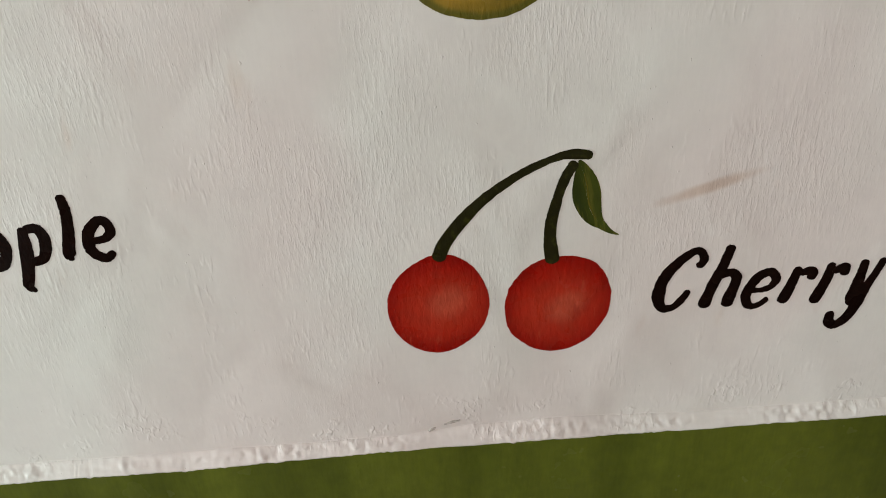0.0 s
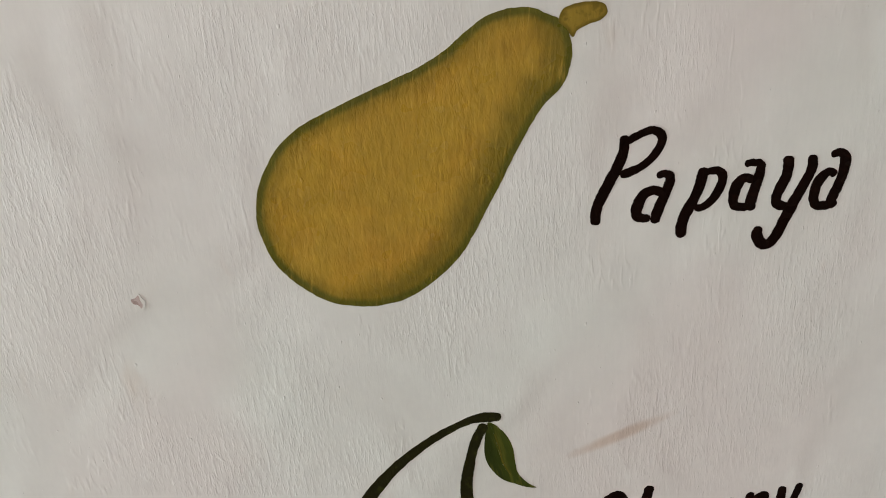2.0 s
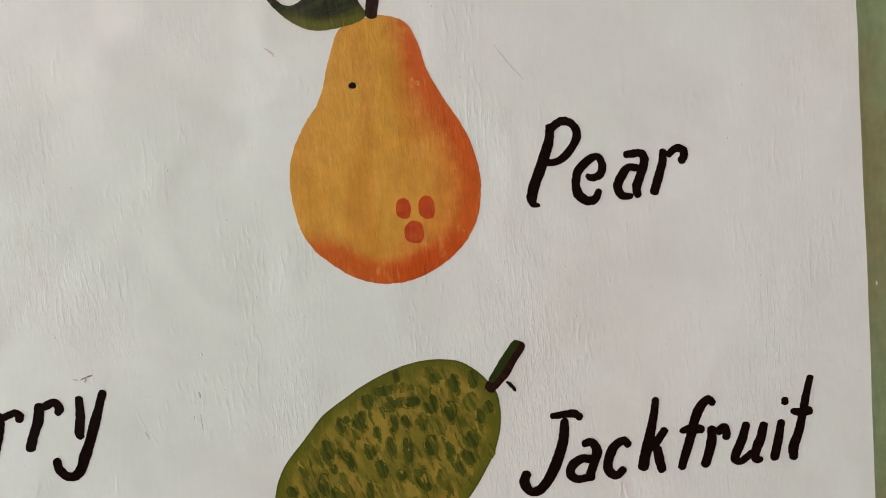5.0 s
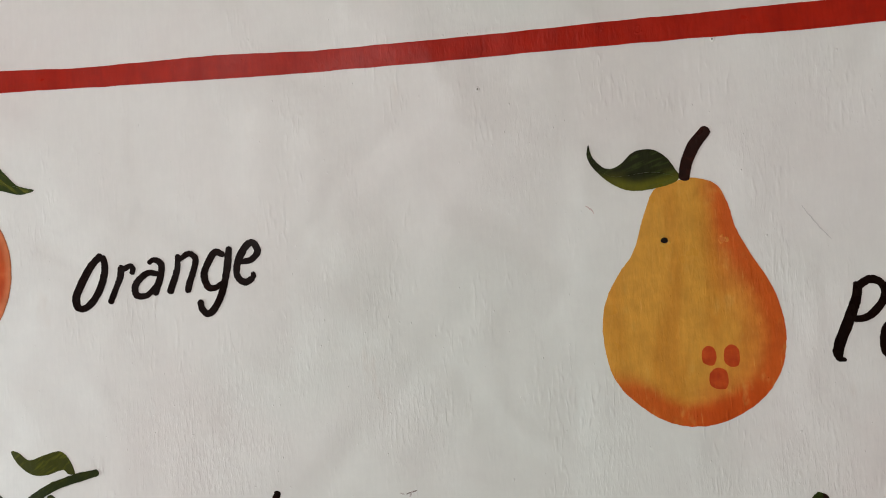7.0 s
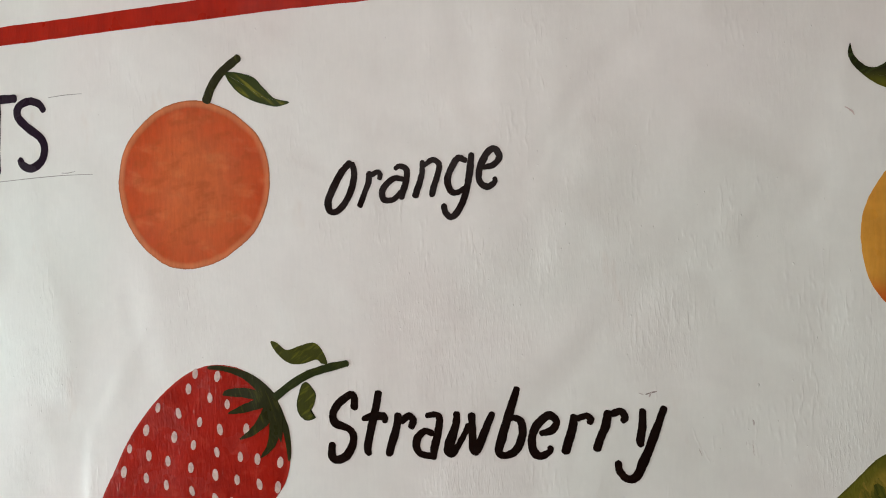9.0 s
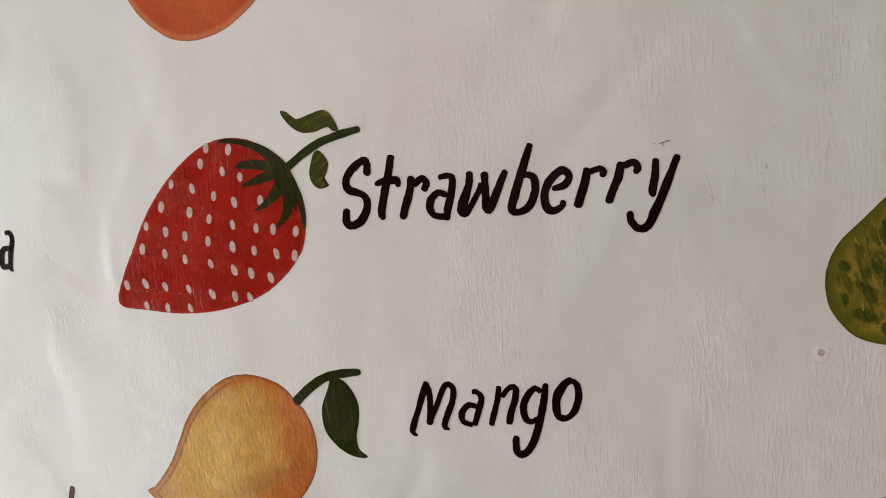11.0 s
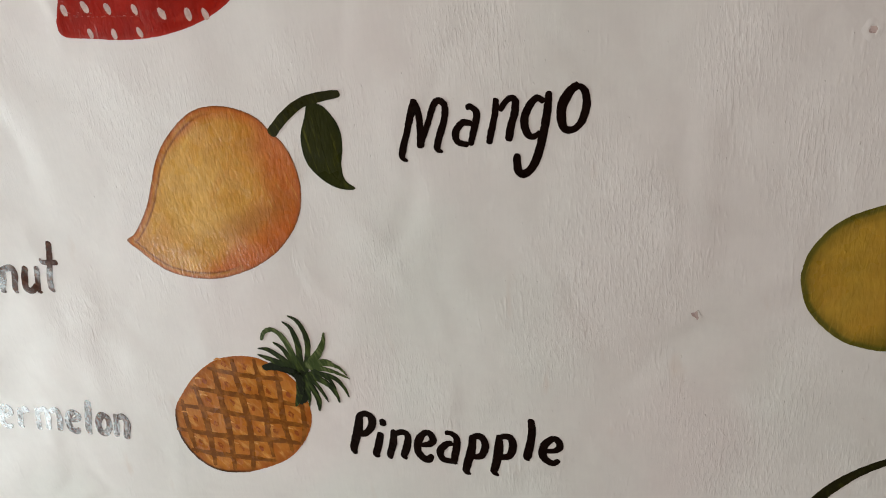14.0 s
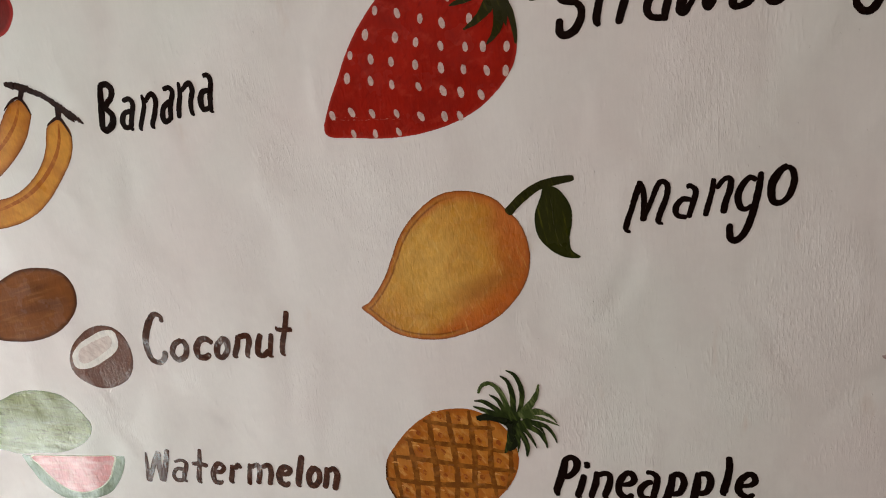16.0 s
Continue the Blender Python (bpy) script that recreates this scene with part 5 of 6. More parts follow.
def strawberry():
    line = [(-441.1, 1438.4), (-438.8, 1445.5), (-431.1, 1461.8), (-420.7, 1480.2), (-410.3, 1499.3), (-396.0, 1519.1), (-379.9, 1536.2), (-363.3, 1549.7), (-348.8, 1558.1), (-335.0, 1562.3), (-320.6, 1563.0), (-306.8, 1560.0), (-294.6, 1553.8), (-283.9, 1545.2), (-275.7, 1534.7), (-270.0, 1521.2), (-267.3, 1507.6), (-267.7, 1495.1), (-271.2, 1480.4), (-279.3, 1467.6), (-289.6, 1456.7), (-302.4, 1446.7), (-317.7, 1438.7), (-335.4, 1432.7), (-355.9, 1428.4), (-376.5, 1426.7), (-394.6, 1426.7), (-415.5, 1428.5), (-432.8, 1429.7), (-439.7, 1432.6)]
    seeds = [(-346.1, 1556.2), (-327.0, 1554.5), (-352.3, 1544.5), (-333.8, 1538.3), (-319.1, 1533.7), (-380.0, 1529.5), (-361.6, 1525.7), (-343.3, 1519.7), (-325.9, 1514.7), (-303.6, 1515.7), (-391.1, 1511.8), (-366.0, 1507.5), (-349.2, 1502.1), (-329.1, 1497.6), (-309.2, 1494.9), (-294.9, 1493.8), (-276.2, 1492.4), (-407.0, 1496.6), (-389.4, 1492.3), (-372.2, 1488.7), (-352.1, 1484.7)]
    seeds += [(-330.9, 1480.5), (-312.6, 1477.7), (-293.8, 1475.2), (-278.7, 1473.8), (-412.7, 1478.4), (-392.3, 1474.8), (-374.4, 1470.4), (-351.6, 1467.0), (-331.4, 1462.1), (-316.8, 1459.9), (-300.3, 1456.8), (-431.3, 1448.6), (-413.5, 1450.3), (-395.1, 1448.1), (-373.6, 1446.6), (-352.8, 1442.9), (-332.8, 1441.5), (-319.6, 1440.9), (-414.5, 1432.0), (-394.9, 1430.9), (-373.9, 1431.2)]
    top = thing("painted_strawberry", centre_of(line), "red strawberry with pale seeds painted on wall", "painted fruit", FRUIT)
    red = paint("strawberry_paint", dye(154, 28, 14), [
        ("streak", dye(136, 24, 12), 14, 22, 30, 0.42, 0.62, 0.7), ("streak", dye(172, 52, 38), 60, 90, 20, 0.54, 0.7, 0.55), ("streak", dye(132, 20, 11), 300, 70, -40, 0.56, 0.7, 0.6), ("edge", dye(172, 52, 42), 2.0, 1.6, 0, 0, 0, 0, 0, 0.5)], rough=0.24, amount=1.2, hairs=1.0, stipple=1.7)
    part("fruit", film(smooth(line, 7), 0.5), red, top)
    rng = random.Random(7)
    pale = paint("seed_paint", dye(196, 170, 160), [("streak", dye(170, 140, 130), 300, 300, 0, 0.45, 0.6, 0.6)], rough=0.36)
    for x, z in seeds:
        big = 0.95 + 0.25 * rng.random()
        part("seed", flat(oval(x, z, 2.3 * big, 4.0 * big, rng.uniform(-14, 14) + (14 if z < 1470 else 0), 10), 0.75, 0.4, x), pale, top)
    cap = part("calyx", brushed([(-334.5, 1560.8), (-322.1, 1560.5), (-306.0, 1556.6), (-293.8, 1549.6), (-283.9, 1540.1), (-276.7, 1528.5), (-270.9, 1516.0), (-268.9, 1502.4), (-268.9, 1494.1)], [2.2, 4.0, 5.3, 7.9, 10.0, 7.4, 5.2, 3.9, 1.8], 0.95), LEAF_DARK, top, "dark green calyx")
    for k, (places, wide) in enumerate((([(-322.5, 1540.9), (-316.8, 1542.4), (-302.7, 1542.5), (-287.9, 1539.1)], [1.1, 5.8, 7.5, 7.9]), ([(-318.4, 1526.9), (-308.6, 1529.7), (-296.5, 1533.6), (-285.8, 1537.0)], [0.9, 5.3, 7.5, 8.3]), ([(-308.9, 1508.1), (-298.4, 1513.9), (-288.2, 1523.6), (-282.1, 1534.9)], [0.9, 5.8, 9.2, 9.6]), ([(-291.7, 1495.3), (-283.4, 1504.7), (-279.4, 1518.2), (-279.3, 1532.7)], [0.9, 6.6, 9.6, 9.6]), ([(-275.3, 1507.7), (-275.5, 1516.1), (-276.4, 1526.5)], [0.9, 4.4, 6.5]))):
        part("sepal", brushed(places, wide, 1.05 + 0.06 * k, k * 3.0, 0.4), LEAF_DARK, cap)
    # A worn scratch, its glint painted as a row of pale flecks.
    worn = paint("worn_scratch_glint_paint", dye(186, 104, 90), [("streak", dye(158, 40, 26), 260, 260, 0, 0.42, 0.54, 0.95)], rough=0.4)
    for k in range(22):
        x = -431 + 2.8 * k + rng.uniform(-1.2, 1.2)
        z = 1444.6 - 0.13 * k + rng.choice((0, 0, 0, 2.2)) + rng.uniform(-0.5, 0.5)
        part("scratch_glint", brushed([(x, z), (x + 0.9, z + 0.15), (x + rng.uniform(1.4, 2.8), z - 0.1)], [0.3, rng.uniform(0.5, 1.0), 0.3], 0.85, x, 0.3), worn, top)
    stalk([(-277.9, 1540.5), (-265.3, 1549.5), (-251.3, 1557.1), (-235.5, 1562.1), (-221.2, 1565.3)], [6.1, 6.0, 5.9, 5.8, 4.9], LEAF, top, lift=1.35)
    leaf([(-281.0, 1581.1), (-276.2, 1579.8), (-268.7, 1574.7), (-258.4, 1577.6), (-247.2, 1580.1), (-241.0, 1575.8), (-236.3, 1565.7), (-240.7, 1564.9), (-244.9, 1567.7), (-256.2, 1564.5), (-266.2, 1564.9), (-274.8, 1570.3), (-280.5, 1577.6)], LEAF, top, 0.6, spine="none")
    leaf([(-256.3, 1550.5), (-251.8, 1550.7), (-246.2, 1543.1), (-247.4, 1536.0), (-250.1, 1530.0), (-246.7, 1525.8), (-253.5, 1523.5), (-259.3, 1527.1), (-261.6, 1534.4), (-259.5, 1543.5)], LEAF, top, 0.6)


def mango():
    line = [(-434.0, 1270.3), (-426.1, 1275.9), (-416.8, 1286.5), (-406.4, 1301.4), (-398.0, 1318.1), (-389.6, 1335.4), (-380.0, 1349.0), (-368.9, 1360.3), (-356.1, 1370.3), (-343.4, 1376.4), (-329.8, 1378.4), (-317.1, 1377.2), (-305.1, 1373.5), (-295.7, 1367.9), (-289.0, 1359.6), (-281.9, 1352.6), (-276.5, 1342.6), (-273.5, 1330.5), (-272.9, 1317.2), (-275.6, 1302.5), (-281.4, 1289.6), (-290.3, 1277.4), (-302.9, 1264.8), (-318.9, 1254.0), (-335.7, 1246.4), (-353.5, 1240.9), (-370.9, 1239.0), (-388.8, 1240.6), (-403.8, 1244.8), (-415.3, 1252.7), (-425.2, 1261.9)]
    top = thing("painted_mango", centre_of(line), "yellow-orange mango with green leaf painted on wall", "painted fruit", FRUIT)
    skin = paint("mango_paint", dye(194, 134, 52), [
        ("streak", dye(182, 116, 40), 40, 12, -15, 0.42, 0.62, 0.6),
        ("streak", dye(168, 102, 34), 16, 230, 58, 0.50, 0.66, 0.5), ("streak", dye(214, 168, 92), 18, 200, 48, 0.54, 0.7, 0.45),
        ("blob", dye(212, 162, 80), -364, 1309, 40, 50, -20, 0.7, 0.75), ("contour", dye(176, 112, 42), 90, 0.52, 0.74, 0.35),
        ("edge", dye(186, 98, 40), 30.0, 14.0, 0.034, -0.016, 0.05, -338.2, 1306.7, 0.75), ("edge", dye(182, 90, 32), 15.0, 10.0, 0.032, -0.022, 0.1, -338.2, 1306.7, 0.85),
        ("blob", dye(150, 92, 34), -316, 1292, 40, 7.5, 24, 1.0, 0.6), ("edge", dye(186, 102, 42), 9.0, 4.0, 0.012, 0.035, -0.6, -338, 1307, 0.75),
        ("edge", dye(122, 62, 22), 6.0, 0.9, -0.03, 0.0, 0.4, -338, 1307, 0.95), ("edge", dye(194, 128, 54), 4.6, 1.0, -0.03, 0.0, 0.4, -338, 1307, 0.8), ("edge", dye(172, 84, 32), 2.4, 1.8, 0, 0, 0, 0, 0, 0.9), ("edge", dye(96, 62, 28), 0.9, 0.7, 0, 0, 0, 0, 0, 0.7),
        ("streak", dye(218, 178, 104), 420, 36, 14, 0.58, 0.75, 0.55)], rough=0.28, amount=1.0, spec=0.28, hairs=0.5, stipple=2.3)
    part("fruit", film(smooth(line, 7), 0.5), skin, top)
    stalk([(-287.0, 1358.9), (-276.5, 1369.2), (-262.3, 1378.9), (-247.3, 1383.1), (-233.4, 1385.0)], [7.4, 7.3, 7.1, 7.0, 5.0], LEAF_DARK, top, lift=0.85)
    leaf([(-256.3, 1378.4), (-247.2, 1377.9), (-239.6, 1369.6), (-235.4, 1359.1), (-235.7, 1347.4), (-238.5, 1333.6), (-237.1, 1323.6), (-230.4, 1317.6), (-238.2, 1316.5), (-248.2, 1319.5), (-257.4, 1326.5), (-264.1, 1335.6), (-266.3, 1346.6), (-265.3, 1357.4), (-260.5, 1368.9)],
         paint("mango_leaf_paint", dye(40, 42, 8), [("streak", dye(88, 88, 20), 260, 40, 8, 0.54, 0.68, 0.55), ("edge", dye(26, 36, 12), 1.4, 1.2, 0, 0, 0, 0, 0, 0.7)], rough=0.32), top, 0.65, spine=[(-253.1, 1375.5), (-251.2, 1361.1), (-250.2, 1343.6), (-245.7, 1327.6), (-232.9, 1317.6)])


def pineapple():
    line = [(-436.7, 1098.7), (-432.0, 1111.0), (-423.1, 1123.3), (-409.9, 1139.2), (-396.7, 1151.3), (-382.3, 1161.1), (-367.2, 1166.4), (-353.0, 1168.2), (-341.5, 1167.6), (-330.6, 1163.7), (-320.1, 1158.1), (-312.0, 1150.3), (-305.9, 1141.2), (-302.0, 1129.6), (-300.8, 1116.6), (-303.2, 1104.1), (-309.2, 1091.0), (-318.1, 1078.5), (-327.9, 1067.9), (-339.6, 1059.4), (-355.5, 1051.3), (-373.7, 1044.1), (-387.1, 1041.1), (-402.4, 1040.4), (-414.7, 1043.9), (-426.0, 1052.5), (-434.0, 1065.2), (-438.2, 1079.4)]
    top = thing("painted_pineapple", centre_of(line), "brown-orange pineapple with green crown painted on wall", "painted fruit", FRUIT)
    skin = paint("pineapple_paint", dye(178, 108, 40), [
        ("streak", dye(160, 86, 28), 60, 50, 30, 0.42, 0.62, 0.8),
        ("streak", dye(206, 146, 74), 160, 60, 40, 0.5, 0.68, 0.7),
        ("edge", dye(150, 78, 26), 4.5, 4.0, 0, 0, 0, 0, 0, 0.7),
        ("edge", dye(36, 20, 8), 2.4, 1.4, -0.03, -0.03, -0.2, -384, 1080, 0.9)], rough=0.26, hairs=1.4)
    part("fruit", film(smooth(line, 7), 0.5), skin, top)
    groove = paint("pineapple_groove_paint", dye(114, 63, 19), [("streak", dye(152, 92, 34), 120, 120, 30, 0.44, 0.62, 0.7)], rough=0.26)
    # Brown lines of the brush between the cells, first those that run across, then those that run down.
    lines = [([(-389.2, 1153.0), (-366.6, 1149.9), (-347.1, 1148.6), (-321.9, 1148.4)], [3.5, 4.7, 4.7, 3.7]), ([(-411.7, 1131.6), (-391.3, 1129.5), (-371.1, 1128.3), (-349.2, 1127.6), (-327.9, 1125.1), (-310.7, 1123.4)], [3.6, 4.9, 5.3, 5.2, 4.3, 3.0]), ([(-428.9, 1111.3), (-406.2, 1109.9), (-381.5, 1108.1), (-357.5, 1105.4), (-329.7, 1103.6), (-305.4, 1102.8)], [3.3, 5.0, 5.4, 5.8, 4.8, 3.0]), ([(-437.4, 1083.8), (-412.4, 1082.6), (-382.9, 1081.8), (-355.7, 1083.1), (-333.2, 1083.7), (-315.4, 1082.9)], [3.4, 5.2, 6.0, 5.9, 5.4, 3.1]), ([(-428.1, 1062.2), (-406.7, 1060.5), (-387.4, 1060.3), (-366.3, 1060.4), (-345.5, 1060.6)], [3.4, 5.3, 5.7, 5.1, 3.2])]
    lines += [([(-424.9, 1116.3), (-425.6, 1099.8), (-425.4, 1078.4), (-424.5, 1058.9)], [2.8, 4.7, 5.3, 2.9]), ([(-408.0, 1133.7), (-406.5, 1113.3), (-405.4, 1094.8), (-406.5, 1070.8), (-408.3, 1047.2)], [2.7, 5.5, 6.0, 5.7, 3.4]), ([(-384.0, 1157.3), (-384.4, 1142.4), (-384.7, 1122.2), (-383.9, 1097.0), (-385.8, 1073.1), (-388.8, 1045.4)], [3.0, 5.3, 5.8, 6.4, 6.1, 3.4]), ([(-364.7, 1164.0), (-364.4, 1146.1), (-363.4, 1126.3), (-362.8, 1099.1), (-365.4, 1075.4), (-369.7, 1048.3)], [3.0, 5.6, 6.1, 6.3, 5.5, 3.3]), ([(-344.2, 1165.5), (-343.3, 1147.8), (-343.7, 1130.3), (-343.5, 1110.2), (-346.4, 1089.3), (-346.2, 1065.7)], [2.9, 5.1, 5.2, 5.7, 5.4, 3.2]), ([(-326.0, 1157.7), (-326.1, 1140.5), (-327.3, 1122.9), (-328.5, 1104.9), (-327.1, 1084.4), (-326.1, 1072.9)], [2.9, 4.6, 5.1, 5.7, 4.9, 2.7]), ([(-308.7, 1135.5), (-308.3, 1120.3), (-309.7, 1100.0), (-314.6, 1085.3)], [2.5, 4.2, 4.3, 2.6])]
    for k, (places, wide) in enumerate(lines):
        part("groove", brushed(places, wide, 0.62 + 0.02 * k, k * 1.7, 0.9), groove, top)
    dot = paint("pineapple_eye_paint", dye(136, 64, 19), [("streak", dye(174, 104, 40), 240, 240, 0, 0.45, 0.6, 0.85)], rough=0.3)
    for x, z in [(-373.7, 1158.9), (-355.1, 1157.7), (-397.3, 1139.5), (-375.1, 1138.2), (-355.0, 1136.4), (-337.0, 1134.2), (-318.7, 1133.6), (-397.6, 1119.9), (-374.6, 1119.7), (-355.9, 1115.8), (-339.0, 1115.2), (-320.2, 1112.9), (-416.4, 1097.9), (-396.6, 1094.5), (-375.8, 1092.7), (-355.2, 1093.0), (-338.6, 1092.9), (-318.6, 1093.4), (-417.5, 1071.9), (-397.6, 1070.6), (-376.5, 1070.1), (-356.6, 1072.9)]:
        part("eye", brushed([(x - 0.6, z + 2.2), (x + 0.3, z), (x + 0.9, z - 2.4)], [2.8, 5.0, 2.4], 0.72, x, 0.7), dot, top)
    glint = paint("pineapple_glint_paint", dye(214, 160, 92), [("streak", dye(190, 120, 52), 300, 200, 30, 0.42, 0.6, 0.8)], rough=0.26)
    for x, z in [(-378.8, 1163.5), (-362.6, 1145.2), (-379.8, 1144.9), (-403.0, 1142.0), (-342.8, 1140.3), (-323.8, 1137.5), (-402.7, 1125.1), (-361.5, 1120.9), (-426.7, 1104.4), (-404.3, 1099.6), (-381.5, 1098.4), (-344.4, 1099.9), (-324.7, 1098.5), (-424.5, 1077.2), (-383.1, 1075.8), (-362.8, 1078.1)]:
        part("highlight", brushed([(x - 3.0, z - 1.5), (x, z), (x + 4.5, z - 0.8)], [0.6, 2.0, 0.7], 0.72, x, 0.6), glint, top)
    crown = part("crown", brushed([(-335.4, 1158.7), (-322.5, 1161.1), (-308.6, 1159.0), (-301.6, 1150.0), (-303.3, 1136.0), (-308.2, 1126.9)], [5.4, 9.0, 13.4, 12.7, 10.4, 5.0], 1.3, wear=0.9), paint("crown_dark_paint", dye(20, 26, 8), rough=0.33), top, "dark green leafy crown")
    dark_blade = paint("crown_leaf_paint", dye(28, 38, 11), [("streak", dye(74, 88, 38), 320, 60, 20, 0.46, 0.66, 0.6)], rough=0.33)
    pale_blade = paint("crown_pale_leaf_paint", dye(52, 66, 28), [("streak", dye(112, 122, 78), 420, 70, 20, 0.46, 0.66, 0.7)], rough=0.33)
    blades = [([(-332.2, 1186.0), (-328.6, 1193.2), (-320.1, 1195.7), (-311.4, 1186.7), (-304.1, 1163.5)], [2.8, 4.4, 4.7, 5.5, 6.9]), ([(-310.3, 1203.8), (-303.9, 1198.2), (-300.7, 1184.3), (-301.6, 1161.6)], [1.0, 4.3, 6.3, 7.3]), ([(-304.1, 1209.6), (-296.4, 1204.5), (-291.9, 1190.9), (-293.0, 1176.7), (-298.1, 1159.8)], [1.5, 4.2, 5.4, 5.5, 6.9]), ([(-322.2, 1184.0), (-315.5, 1179.3), (-310.5, 1170.3), (-304.8, 1159.3)], [1.0, 4.4, 5.6, 6.1]), ([(-337.3, 1177.0), (-329.2, 1176.7), (-320.6, 1171.7), (-308.3, 1161.1)], [1.0, 4.5, 5.7, 6.1]), ([(-338.5, 1171.1), (-330.7, 1168.3), (-320.9, 1164.8), (-308.6, 1159.0)], [1.0, 4.9, 6.5, 6.9]), ([(-276.0, 1196.2), (-278.4, 1186.7), (-284.5, 1176.2), (-294.6, 1164.2)], [1.5, 5.0, 8.6, 8.8])]
    blades += [([(-262.2, 1157.9), (-268.0, 1164.5), (-277.6, 1167.5), (-292.5, 1166.0)], [0.8, 2.7, 5.1, 6.8]), ([(-260.4, 1154.8), (-267.9, 1158.3), (-278.4, 1161.7), (-293.0, 1162.7)], [0.6, 2.4, 4.4, 6.0]), ([(-263.5, 1136.9), (-266.8, 1146.5), (-274.0, 1154.3), (-291.9, 1158.2)], [0.8, 3.2, 5.2, 6.8]), ([(-272.7, 1131.0), (-274.4, 1138.5), (-281.3, 1148.5), (-296.0, 1155.8)], [1.2, 4.0, 6.0, 7.3]), ([(-282.7, 1130.1), (-285.7, 1137.5), (-290.9, 1146.7), (-298.2, 1153.5)], [0.6, 2.9, 4.5, 5.7]), ([(-292.4, 1120.7), (-291.4, 1130.6), (-295.2, 1143.1), (-301.4, 1151.1)], [1.7, 5.8, 7.0, 7.3]), ([(-301.0, 1124.0), (-299.0, 1134.2), (-300.2, 1147.0)], [0.8, 3.7, 5.7]), ([(-313.1, 1122.9), (-307.9, 1134.5), (-304.6, 1148.7)], [2.1, 7.5, 9.0]), ([(-273.1, 1134.4), (-276.4, 1149.9), (-289.7, 1160.4)], [0.6, 2.8, 4.8]), ([(-273.6, 1169.8), (-280.8, 1170.5), (-292.5, 1166.0)], [0.6, 2.8, 4.4])]
    for k, (places, wide) in enumerate(blades):
        part("blade", brushed(places, [w * 0.82 for w in wide], 1.5 + 0.04 * k, k * 2.3, 0.5), pale_blade if k in (0, 6, 7, 8, 16) else dark_blade, crown)
    part("heart", brushed([(-319.9, 1159.4), (-309.9, 1157.2), (-304.5, 1149.8), (-305.6, 1136.9)], [3.3, 6.9, 7.8, 4.6], 2.5, 3.0, 0.9), paint("crown_heart_paint", dye(18, 22, 7), [("streak", dye(40, 50, 18), 380, 90, 30, 0.5, 0.66, 0.7)], rough=0.33), crown)


